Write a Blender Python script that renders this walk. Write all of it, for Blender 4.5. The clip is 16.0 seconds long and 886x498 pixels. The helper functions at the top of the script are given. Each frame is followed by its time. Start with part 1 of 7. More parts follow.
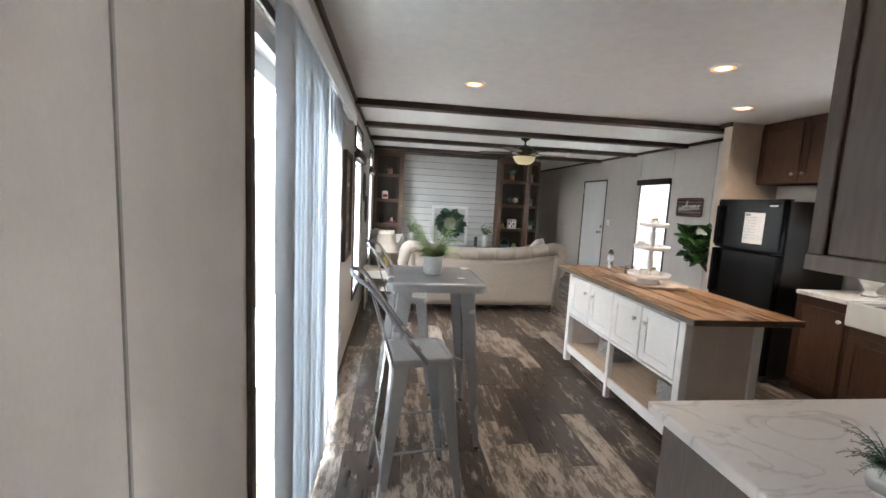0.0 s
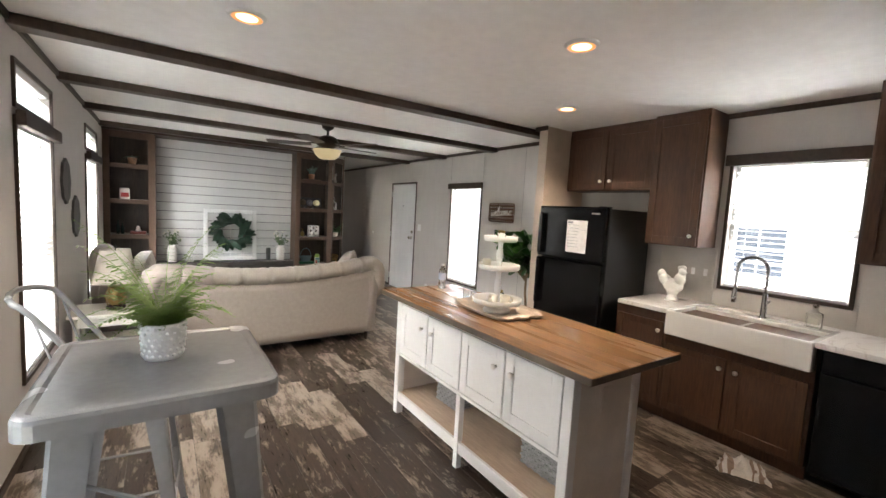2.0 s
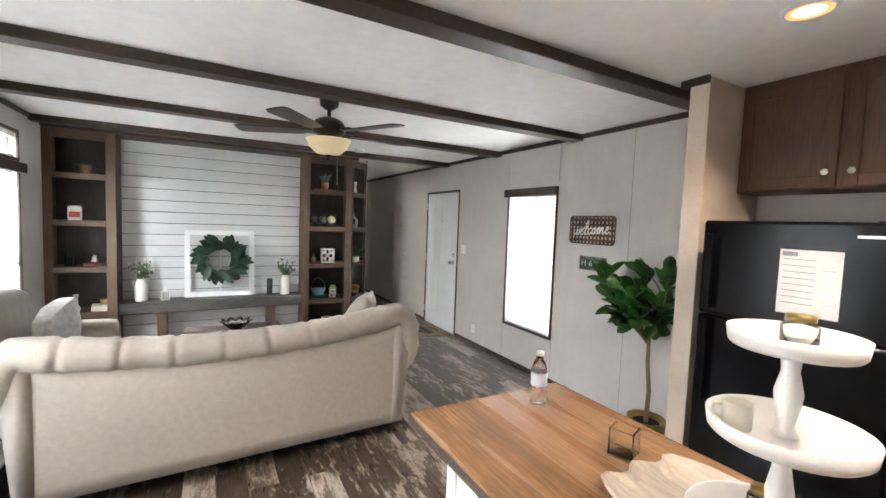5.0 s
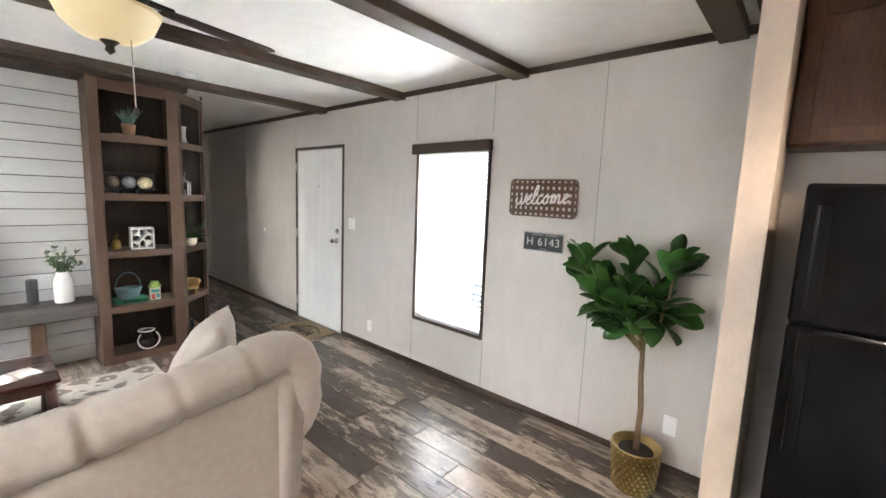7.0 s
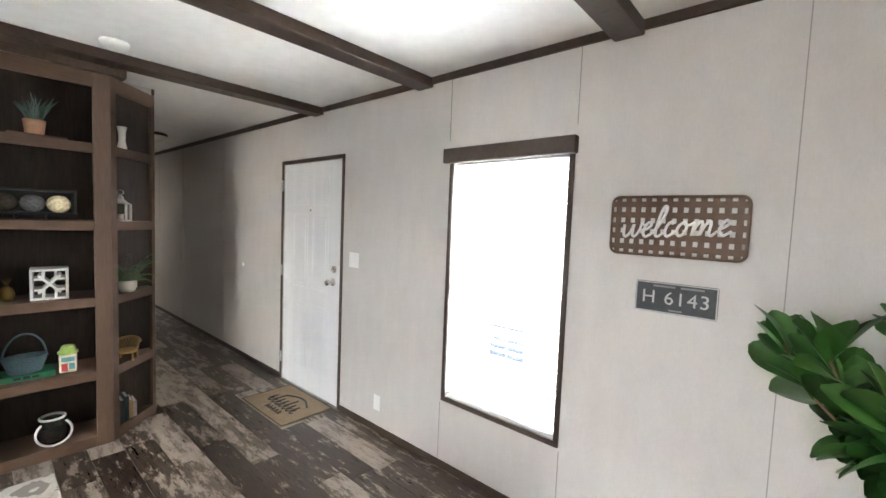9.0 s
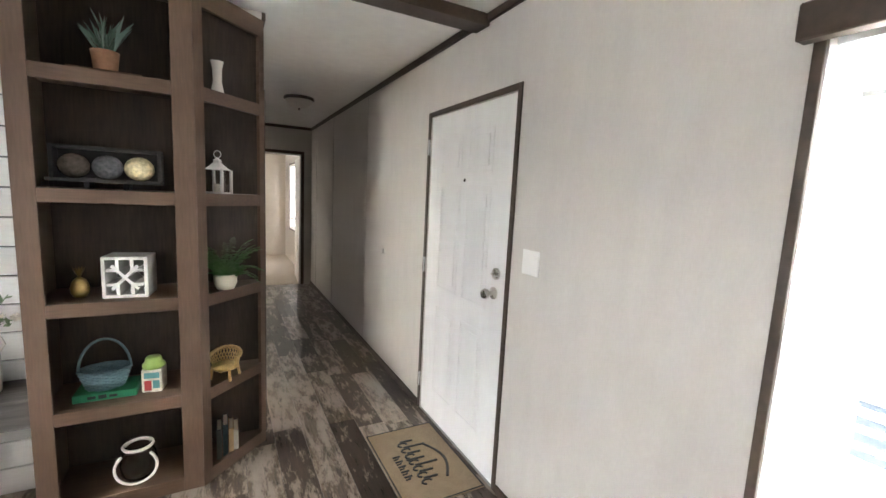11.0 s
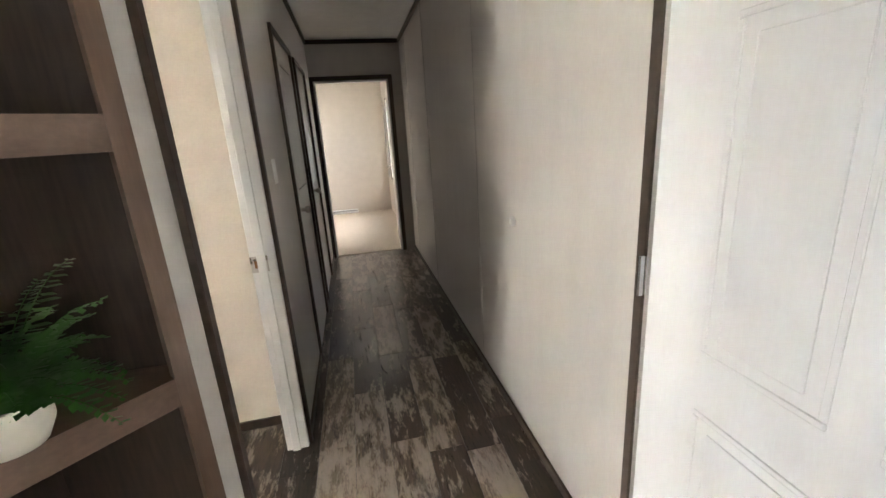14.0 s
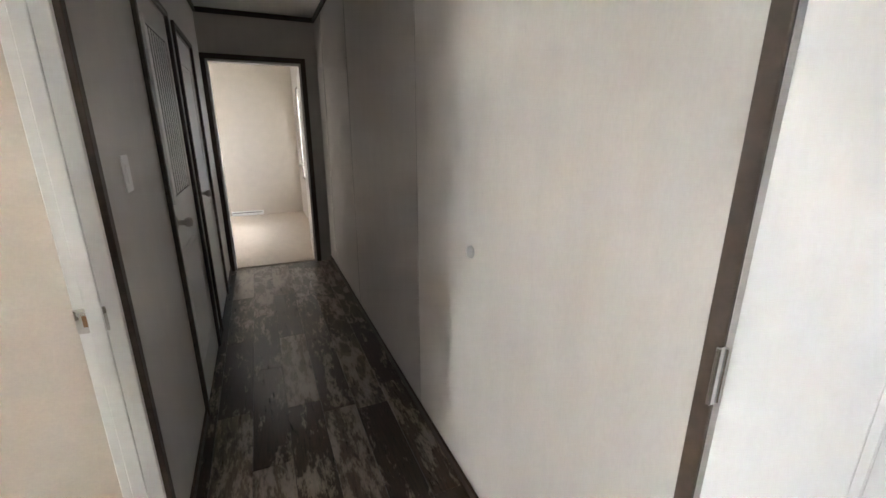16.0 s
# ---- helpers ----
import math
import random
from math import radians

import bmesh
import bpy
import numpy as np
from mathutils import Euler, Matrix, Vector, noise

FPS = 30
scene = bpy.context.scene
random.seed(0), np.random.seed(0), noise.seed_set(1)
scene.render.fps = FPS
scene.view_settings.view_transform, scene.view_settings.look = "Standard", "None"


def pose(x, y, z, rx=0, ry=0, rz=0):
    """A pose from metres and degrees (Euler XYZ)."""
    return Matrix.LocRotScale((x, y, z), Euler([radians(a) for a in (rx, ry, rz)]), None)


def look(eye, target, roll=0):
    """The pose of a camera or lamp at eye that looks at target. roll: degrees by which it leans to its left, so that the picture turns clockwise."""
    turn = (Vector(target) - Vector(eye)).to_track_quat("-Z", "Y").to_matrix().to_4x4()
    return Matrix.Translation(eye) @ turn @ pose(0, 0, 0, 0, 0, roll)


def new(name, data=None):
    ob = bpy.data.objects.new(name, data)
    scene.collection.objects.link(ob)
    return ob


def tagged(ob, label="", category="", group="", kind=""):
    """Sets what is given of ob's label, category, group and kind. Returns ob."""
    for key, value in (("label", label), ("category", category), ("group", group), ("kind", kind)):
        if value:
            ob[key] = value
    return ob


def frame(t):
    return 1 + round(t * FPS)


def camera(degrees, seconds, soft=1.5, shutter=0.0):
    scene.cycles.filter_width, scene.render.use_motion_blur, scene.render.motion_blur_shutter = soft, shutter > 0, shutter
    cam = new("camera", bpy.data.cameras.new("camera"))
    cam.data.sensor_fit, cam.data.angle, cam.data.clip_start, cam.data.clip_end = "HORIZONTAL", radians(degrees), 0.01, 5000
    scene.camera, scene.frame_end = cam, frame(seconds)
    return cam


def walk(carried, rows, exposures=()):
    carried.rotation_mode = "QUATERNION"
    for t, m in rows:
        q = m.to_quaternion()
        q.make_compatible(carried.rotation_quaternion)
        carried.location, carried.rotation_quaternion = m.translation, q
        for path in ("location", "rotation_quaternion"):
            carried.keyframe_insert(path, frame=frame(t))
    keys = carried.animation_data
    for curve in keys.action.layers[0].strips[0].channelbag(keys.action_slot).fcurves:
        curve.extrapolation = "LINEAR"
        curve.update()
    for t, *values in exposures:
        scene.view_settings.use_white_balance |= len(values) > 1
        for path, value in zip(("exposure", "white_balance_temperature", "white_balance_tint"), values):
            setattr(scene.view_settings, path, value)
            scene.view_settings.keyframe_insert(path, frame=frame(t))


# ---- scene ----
cam = camera(94.0, 16.0)
PATH = [
    (0, (0.064, -0.311, 1.513), (0.308, 1.66, 1.277), 2.9),
    (0.5, (0.109, -0.015, 1.514), (0.66, 1.891, 1.261), 3.6),
    (1, (0.196, 0.261, 1.53), (0.861, 2.134, 1.307), 3.8),
    (1.5, (0.264, 0.54, 1.524), (1.175, 2.309, 1.326), 3.6),
    (2, (0.339, 0.778, 1.55), (1.457, 2.426, 1.371), 3.2),
    (2.5, (0.521, 0.999, 1.518), (1.728, 2.584, 1.345), 3.7),
    (3, (0.653, 1.206, 1.524), (1.888, 2.768, 1.333), 3.8),
    (3.5, (0.728, 1.516, 1.552), (1.944, 3.091, 1.35), 3.6),
    (4, (0.813, 1.766, 1.539), (1.993, 3.369, 1.338), 3.1),
    (4.5, (0.98, 2.079, 1.574), (1.977, 3.806, 1.412), 2.4),
    (4.7, (1.047, 2.209, 1.605), (2.017, 3.953, 1.464), 2.2),
    (6.8, (1.523, 3.519, 1.553), (2.909, 4.947, 1.356), 2.5),
    (7, (1.538, 3.628, 1.574), (3.03, 4.936, 1.317), 2.3),
    (7.5, (1.716, 3.892, 1.561), (3.271, 5.128, 1.323), 1.1),
    (8, (1.882, 4.134, 1.577), (3.411, 5.414, 1.425), 2.2),
    (8.5, (2.036, 4.401, 1.578), (3.575, 5.671, 1.454), 2.5),
    (9, (2.213, 4.605, 1.564), (3.716, 5.917, 1.433), 2.3),
    (9.5, (2.477, 4.818, 1.554), (3.752, 6.349, 1.375), 2.3),
    (10, (2.651, 5.086, 1.529), (3.764, 6.737, 1.344), 2.7),
    (10.2, (2.702, 5.221, 1.545), (3.763, 6.906, 1.359), 2.7),
    (12.3, (3.228, 6.487, 1.449), (3.89, 8.337, 1.076), 0.0),
    (12.5, (3.256, 6.582, 1.438), (3.82, 8.465, 1.068), -1.0),
    (13, (3.382, 6.924, 1.429), (3.733, 8.836, 0.96), -1.2),
    (13.5, (3.449, 7.262, 1.424), (3.916, 9.142, 0.928), -2.4),
    (14, (3.488, 7.478, 1.417), (3.868, 9.366, 0.874), -3.7),
    (14.5, (3.571, 7.628, 1.419), (4.049, 9.485, 0.853), -3.5),
    (15, (3.591, 7.759, 1.41), (4.293, 9.542, 0.836), -1.7),
    (15.5, (3.55, 7.894, 1.421), (4.342, 9.64, 0.852), -0.3),
    (16, (3.516, 7.957, 1.425), (4.287, 9.717, 0.87), 0.1),
]
walk(cam, [(t, look(eye, target, roll)) for t, eye, target, roll in PATH], [(0, 2.65, 6500, 10), (0.5, 2.65, 6500, 10), (1.0, 2.5, 6550, 10), (1.5, 2.5, 7900, 15), (2.1, 2.75, 6800, 11), (2.5, 2.9, 6500, 10), (4.5, 3.05, 6500, 10), (7, 3.45, 6750, 11), (10, 3.55, 6600, 10), (12.5, 3.85, 7200, 11), (13.5, 3.85, 7200, 11), (14.5, 3.7, 6700, 10), (15.5, 3.6, 6600, 10), (16, 3.65, 6600, 10)])

# ---- world, sun, daylight at the openings ----
world = bpy.data.worlds.new("sky")
scene.world = world
world.use_nodes = True
wn = world.node_tree
sky = wn.nodes.new("ShaderNodeTexSky")
sky.sky_type, sky.sun_disc = "NISHITA", False
sky.sun_elevation, sky.sun_rotation = radians(58), radians(183)
wn.links.new(sky.outputs[0], wn.nodes["Background"].inputs[0])
wn.nodes["Background"].inputs[1].default_value = 0.15
sun = new("sun", bpy.data.lights.new("sun", "SUN"))
sun.data.energy, sun.data.angle, sun.data.color = 3.0, radians(0.6), (1.0, 0.95, 0.88)
sun.matrix_world = look((0, 0, 20), (0.6, 12.5, 0))


def window_light(eye, target, w, h, power, color=(0.93, 0.97, 1.0)):
    ob = new("daylight", bpy.data.lights.new("daylight", "AREA"))
    ob.data.shape, ob.data.size, ob.data.size_y, ob.data.energy, ob.data.color = "RECTANGLE", w, h, power, color
    ob.matrix_world = look(eye, target)


XL, XR, CEIL = -0.35, 4.16, 2.468
HALL, END, BACK, FAR = 3.125, 12.60, 8.36, 15.75
window_light((XR + 1.3, 5.87, 3.3), (XR - 0.6, 5.87, 0.9), 1.6, 1.2, 200)
window_light((XR + 1.3, 1.9, 3.4), (XR - 0.6, 1.9, 1.2), 1.6, 1.2, 150)
window_light((XL - 1.3, 2.35, 2.9), (XL + 1.6, 2.25, 0.6), 1.0, 1.2, 45)
window_light((XL - 1.6, 4.5, 3.0), (XL + 1.4, 4.5, 0.9), 2.0, 1.4, 95)
window_light((XL - 1.6, 6.95, 3.0), (XL + 1.4, 6.95, 0.9), 2.0, 1.4, 95)
window_light((XL - 0.45, 8.05, 1.7), (XL + 0.6, 9.3, 1.3), 0.7, 1.2, 250)
window_light((XR + 1.6, 14.3, 1.9), (XR - 1.2, 14.3, 1.6), 2.0, 2.0, 24)
# daylight thrown up from the bright yard
window_light((XL - 1.0, 5.7, -0.4), (XL + 1.6, 5.7, 2.4), 3.6, 1.0, 75)
window_light((XR + 1.0, 5.87, -0.3), (XR - 1.4, 5.87, 2.4), 1.2, 1.0, 9)
# lamp added to brighten the entry, shining in by an invented window
window_light((XR + 1.2, -0.85, 2.9), (XR - 2.0, -0.85, 1.0), 1.2, 1.4, 170)

# ---- materials ----


def material(name, color, rough=0.5, metal=0.0, grain=0.06, scale=30.0, stretch=(1, 1, 1), bump=0.1, coarse=0.08, dark=None, spec=0.5, per_object=0.0, coat=0.0, sheen=0.0):
    """A surface with fine grain, slow stains and matching relief, in metres."""
    m = bpy.data.materials.new(name)
    m.use_nodes = True
    nt = m.node_tree
    b = nt.nodes["Principled BSDF"]
    co = nt.nodes.new("ShaderNodeTexCoord")
    mp = nt.nodes.new("ShaderNodeMapping")
    mp.inputs["Scale"].default_value = stretch
    nt.links.new(co.outputs["Object"], mp.inputs[0])
    fine = nt.nodes.new("ShaderNodeTexNoise")
    fine.inputs["Scale"].default_value, fine.inputs["Detail"].default_value = scale, 5
    slow = nt.nodes.new("ShaderNodeTexNoise")
    slow.inputs["Scale"].default_value, slow.inputs["Detail"].default_value = scale / 14, 3
    for n in (fine, slow):
        nt.links.new(mp.outputs[0], n.inputs[0])
    val = []
    for n, amount in ((fine, grain), (slow, coarse)):
        r = nt.nodes.new("ShaderNodeMapRange")
        r.inputs[1].default_value, r.inputs[2].default_value = 0.3, 0.7
        r.inputs[3].default_value, r.inputs[4].default_value = 1 - amount, 1 + amount
        nt.links.new(n.outputs[0], r.inputs[0])
        val.append(r)
    mul = nt.nodes.new("ShaderNodeMath")
    mul.operation = "MULTIPLY"
    nt.links.new(val[0].outputs[0], mul.inputs[0])
    nt.links.new(val[1].outputs[0], mul.inputs[1])
    last = mul
    if per_object:
        oi = nt.nodes.new("ShaderNodeObjectInfo")
        r = nt.nodes.new("ShaderNodeMapRange")
        r.inputs[3].default_value, r.inputs[4].default_value = 1 - per_object, 1 + per_object
        nt.links.new(oi.outputs["Random"], r.inputs[0])
        last = nt.nodes.new("ShaderNodeMath")
        last.operation = "MULTIPLY"
        nt.links.new(mul.outputs[0], last.inputs[0])
        nt.links.new(r.outputs[0], last.inputs[1])
    sc = nt.nodes.new("ShaderNodeVectorMath")
    sc.operation = "SCALE"
    sc.inputs[0].default_value = color
    nt.links.new(last.outputs[0], sc.inputs["Scale"])
    nt.links.new(sc.outputs[0], b.inputs["Base Color"])
    rr = nt.nodes.new("ShaderNodeMapRange")
    rr.inputs[3].default_value, rr.inputs[4].default_value = max(rough - 0.07, 0.02), min(rough + 0.07, 1)
    nt.links.new(slow.outputs[0], rr.inputs[0])
    nt.links.new(rr.outputs[0], b.inputs["Roughness"])
    b.inputs["Metallic"].default_value = metal
    b.inputs["Specular IOR Level"].default_value = spec
    b.inputs["Coat Weight"].default_value = coat
    b.inputs["Sheen Weight"].default_value = sheen
    if bump:
        bp = nt.nodes.new("ShaderNodeBump")
        bp.inputs["Strength"].default_value, bp.inputs["Distance"].default_value = bump, 0.002
        nt.links.new(fine.outputs[0], bp.inputs["Height"])
        nt.links.new(bp.outputs[0], b.inputs["Normal"])
    return m


def glow(name, color, strength):
    m = bpy.data.materials.new(name)
    m.use_nodes = True
    b = m.node_tree.nodes["Principled BSDF"]
    b.inputs["Base Color"].default_value = (*color, 1)
    b.inputs["Emission Color"].default_value = (*color, 1)
    b.inputs["Emission Strength"].default_value = strength
    return m


def glass(name, color=(1, 1, 1), rough=0.0, ior=1.45):
    m = bpy.data.materials.new(name)
    m.use_nodes = True
    b = m.node_tree.nodes["Principled BSDF"]
    b.inputs["Base Color"].default_value = (*color, 1)
    b.inputs["Roughness"].default_value, b.inputs["IOR"].default_value = rough, ior
    b.inputs["Transmission Weight"].default_value = 1
    return m


def plank_material():
    """Distressed vinyl plank: brown-grey boards with pale worn streaks along the board."""
    m = bpy.data.materials.new("vinyl plank")
    m.use_nodes = True
    nt = m.node_tree
    b = nt.nodes["Principled BSDF"]
    co, oi = nt.nodes.new("ShaderNodeTexCoord"), nt.nodes.new("ShaderNodeObjectInfo")
    off = nt.nodes.new("ShaderNodeVectorMath")
    off.operation = "MULTIPLY_ADD"
    nt.links.new(oi.outputs["Random"], off.inputs[0])
    off.inputs[1].default_value = (31, 57, 13)
    nt.links.new(co.outputs["Object"], off.inputs[2])

    def noise_at(scale, stretch, detail=6, rough=0.6):
        mp = nt.nodes.new("ShaderNodeMapping")
        mp.inputs["Scale"].default_value = stretch
        nt.links.new(off.outputs[0], mp.inputs[0])
        n = nt.nodes.new("ShaderNodeTexNoise")
        n.inputs["Scale"].default_value, n.inputs["Detail"].default_value, n.inputs["Roughness"].default_value = scale, detail, rough
        nt.links.new(mp.outputs[0], n.inputs[0])
        return n

    def ramp(src, stops):
        r = nt.nodes.new("ShaderNodeValToRGB")
        while len(r.color_ramp.elements) < len(stops):
            r.color_ramp.elements.new(0.5)
        for e, (p, c) in zip(r.color_ramp.elements, stops):
            e.position, e.color = p, (*c, 1)
        nt.links.new(src, r.inputs[0])
        return r

    tone = ramp(oi.outputs["Random"], [(0.0, (0.030, 0.019, 0.013)), (0.35, (0.050, 0.033, 0.023)), (0.62, (0.078, 0.053, 0.036)), (0.82, (0.12, 0.088, 0.064)), (0.93, (0.17, 0.13, 0.10)), (1.0, (0.21, 0.168, 0.13))])
    grain = noise_at(7, (12, 1, 1), 8, 0.72)
    shade = ramp(grain.outputs[0], [(0.30, (0.45, 0.45, 0.45)), (0.5, (1.0, 1.0, 1.0)), (0.7, (1.6, 1.57, 1.53))])
    mix = nt.nodes.new("ShaderNodeMix")
    mix.data_type, mix.blend_type = "RGBA", "MULTIPLY"
    mix.inputs[0].default_value = 1
    nt.links.new(tone.outputs[0], mix.inputs[6])
    nt.links.new(shade.outputs[0], mix.inputs[7])
    wear = noise_at(3.8, (3.8, 1, 1), 12, 0.76)
    tilt = nt.nodes.new("ShaderNodeMath")
    tilt.operation = "MULTIPLY_ADD"
    nt.links.new(oi.outputs["Random"], tilt.inputs[0])
    tilt.inputs[1].default_value, tilt.inputs[2].default_value = 0.14, -0.070
    lean = nt.nodes.new("ShaderNodeMath")
    nt.links.new(wear.outputs[0], lean.inputs[0])
    nt.links.new(tilt.outputs[0], lean.inputs[1])
    wearr = ramp(lean.outputs[0], [(0.50, (0, 0, 0)), (0.555, (0.75, 0.75, 0.75)), (0.65, (1, 1, 1))])
    pale = nt.nodes.new("ShaderNodeMix")
    pale.data_type = "RGBA"
    nt.links.new(wearr.outputs[0], pale.inputs[0])
    nt.links.new(mix.outputs[2], pale.inputs[6])
    pale.inputs[7].default_value = (0.37, 0.31, 0.255, 1)
    scuff = noise_at(4.4, (3.4, 0.9, 1), 10, 0.75)
    scuffr = ramp(scuff.outputs[0], [(0.53, (0, 0, 0)), (0.63, (0.85, 0.85, 0.85))])
    deep = nt.nodes.new("ShaderNodeMix")
    deep.data_type = "RGBA"
    nt.links.new(scuffr.outputs[0], deep.inputs[0])
    nt.links.new(pale.outputs[2], deep.inputs[6])
    deep.inputs[7].default_value = (0.030, 0.020, 0.014, 1)
    nt.links.new(deep.outputs[2], b.inputs["Base Color"])
    rr = nt.nodes.new("ShaderNodeMapRange")
    rr.inputs[3].default_value, rr.inputs[4].default_value = 0.22, 0.36
    nt.links.new(grain.outputs[0], rr.inputs[0])
    nt.links.new(rr.outputs[0], b.inputs["Roughness"])
    b.inputs["Coat Weight"].default_value, b.inputs["Coat Roughness"].default_value = 0.2, 0.2
    bp = nt.nodes.new("ShaderNodeBump")
    bp.inputs["Strength"].default_value, bp.inputs["Distance"].default_value = 0.25, 0.0015
    nt.links.new(grain.outputs[0], bp.inputs["Height"])
    nt.links.new(bp.outputs[0], b.inputs["Normal"])
    return m


PLANK = plank_material()
WALL = material("wall vinyl", (0.60, 0.565, 0.53), 0.62, grain=0.022, scale=160, stretch=(1, 1, 0.35), bump=0.07, coarse=0.03)
BEIGE = material("beige wall", (0.62, 0.555, 0.48), 0.65, grain=0.03, scale=120, bump=0.08, coarse=0.03)
CEILM = material("ceiling white", (0.85, 0.84, 0.82), 0.8, grain=0.02, scale=180, bump=0.25, coarse=0.03)
TRIM = material("dark trim", (0.056, 0.035, 0.024), 0.5, grain=0.2, scale=40, stretch=(1, 1, 1), bump=0.15)
CAB = material("dark cabinet wood", (0.082, 0.040, 0.023), 0.45, grain=0.22, scale=26, stretch=(4, 4, 0.4), bump=0.2, coarse=0.15, spec=0.3)
SHELFM = material("brown shelf wood", (0.118, 0.070, 0.045), 0.5, grain=0.12, scale=26, stretch=(4, 4, 0.4), bump=0.2, coarse=0.12)
SHELFH = material("brown shelf wood lengthwise", (0.118, 0.070, 0.045), 0.5, grain=0.12, scale=26, stretch=(0.4, 4, 4), bump=0.2, coarse=0.12)
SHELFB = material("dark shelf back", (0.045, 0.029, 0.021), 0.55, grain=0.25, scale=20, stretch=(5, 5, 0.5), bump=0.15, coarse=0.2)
WHITE = material("white paint", (0.80, 0.79, 0.77), 0.45, grain=0.015, scale=60, bump=0.06, coarse=0.03)
SHIP = material("white shiplap", (0.66, 0.66, 0.65), 0.5, grain=0.04, scale=30, stretch=(0.4, 3, 3), bump=0.15, coarse=0.05, per_object=0.03)
DOORM = material("white steel door", (0.83, 0.83, 0.83), 0.35, grain=0.012, scale=22, stretch=(5, 5, 0.7), bump=0.22, coarse=0.03)
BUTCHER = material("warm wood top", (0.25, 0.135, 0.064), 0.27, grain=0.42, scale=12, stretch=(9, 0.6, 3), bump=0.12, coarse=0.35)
BUTCHER_EDGE = material("darker grey-brown wood edge", (0.10, 0.075, 0.055), 0.5, grain=0.25, scale=20, stretch=(3, 0.5, 3), bump=0.15)
ISLE = material("cream panel", (0.71, 0.64, 0.57), 0.6, grain=0.03, scale=80, bump=0.08)
BLACK = material("black appliance", (0.004, 0.004, 0.005), 0.17, grain=0.1, scale=300, bump=0.06, coarse=0.1, spec=0.2)
BLACKT = material("black textured side", (0.010, 0.010, 0.010), 0.42, grain=0.15, scale=400, bump=0.4, coarse=0.1)
CERAMIC = material("white ceramic", (0.82, 0.80, 0.76), 0.15, grain=0.01, scale=40, bump=0.0, coarse=0.02, coat=0.4)
CHROME = material("brushed steel", (0.62, 0.62, 0.63), 0.22, metal=1.0, grain=0.04, scale=120, bump=0.03)
NICKEL = material("satin nickel", (0.55, 0.52, 0.48), 0.28, metal=1.0, grain=0.04, scale=120, bump=0.03)
GALV = material("silver painted steel", (0.31, 0.31, 0.308), 0.26, metal=0.3, grain=0.05, scale=40, bump=0.03, coarse=0.08)
LINEN = material("beige linen", (0.38, 0.33, 0.28), 0.9, grain=0.10, scale=420, bump=0.5, coarse=0.06, sheen=0.25)
CARPET = material("beige carpet", (0.52, 0.44, 0.36), 0.95, grain=0.25, scale=220, bump=0.8, coarse=0.08)
GLASS = glass("window glass")
CLEAR = glass("clear glass", (0.96, 0.98, 0.97))
BLINDM = material("white blind", (0.82, 0.83, 0.84), 0.5, grain=0.02, scale=50, bump=0.03, coarse=0.03)
PLASTIC = material("white plastic", (0.84, 0.83, 0.81), 0.4, grain=0.01, scale=40, bump=0.0, coarse=0.02)

# ---- building helpers ----


def put(name, bm, mat, parent=None, smooth=False):
    me = bpy.data.meshes.new(name)
    bm.normal_update()
    bm.to_mesh(me)
    bm.free()
    for mt in (mat if isinstance(mat, (list, tuple)) else [mat]):
        me.materials.append(mt)
    if smooth:
        for p in me.polygons:
            p.use_smooth = True
    ob = new(name, me)
    if parent is not None:
        ob.parent = parent
    return ob


def add_box(bm, x0, y0, z0, x1, y1, z1, bevel=0.0, seg=1):
    g = bmesh.ops.create_cube(bm, size=1, matrix=Matrix.Translation(((x0 + x1) / 2, (y0 + y1) / 2, (z0 + z1) / 2)) @ Matrix.Diagonal((x1 - x0, y1 - y0, z1 - z0, 1)))
    if bevel:
        ed = list({e for v in g["verts"] for e in v.link_edges})
        bmesh.ops.bevel(bm, geom=ed, offset=bevel, segments=seg, affect="EDGES", profile=0.5)
    return bm


def box(name, a, b, mat, parent=None, bevel=0.003, seg=1):
    bm = bmesh.new()
    add_box(bm, *[min(p, q) for p, q in zip(a, b)], *[max(p, q) for p, q in zip(a, b)], bevel, seg)
    return put(name, bm, mat, parent, smooth=False)


def boxes(name, rows, mat, parent=None, bevel=0.002):
    bm = bmesh.new()
    for r in rows:
        add_box(bm, *r, bevel)
    return put(name, bm, mat, parent)


def add_lathe(bm, profile, n=24, at=(0, 0, 0)):
    rings = []
    for r, z in profile:
        rings.append([bm.verts.new((at[0] + r * math.cos(2 * math.pi * i / n), at[1] + r * math.sin(2 * math.pi * i / n), at[2] + z)) for i in range(n)] if r > 1e-5 else [bm.verts.new((at[0], at[1], at[2] + z))])
    for p, q in zip(rings, rings[1:]):
        for i in range(n):
            j = (i + 1) % n
            if len(p) == 1 and len(q) == 1:
                continue
            if len(p) == 1:
                bm.faces.new((p[0], q[j], q[i]))
            elif len(q) == 1:
                bm.faces.new((p[i], p[j], q[0]))
            else:
                bm.faces.new((p[i], p[j], q[j], q[i]))
    return bm


def lathe(name, profile, mat, parent=None, n=24, at=(0, 0, 0)):
    bm = add_lathe(bmesh.new(), profile, n, at)
    bmesh.ops.recalc_face_normals(bm, faces=bm.faces)
    ob = put(name, bm, mat, parent, smooth=True)
    return ob


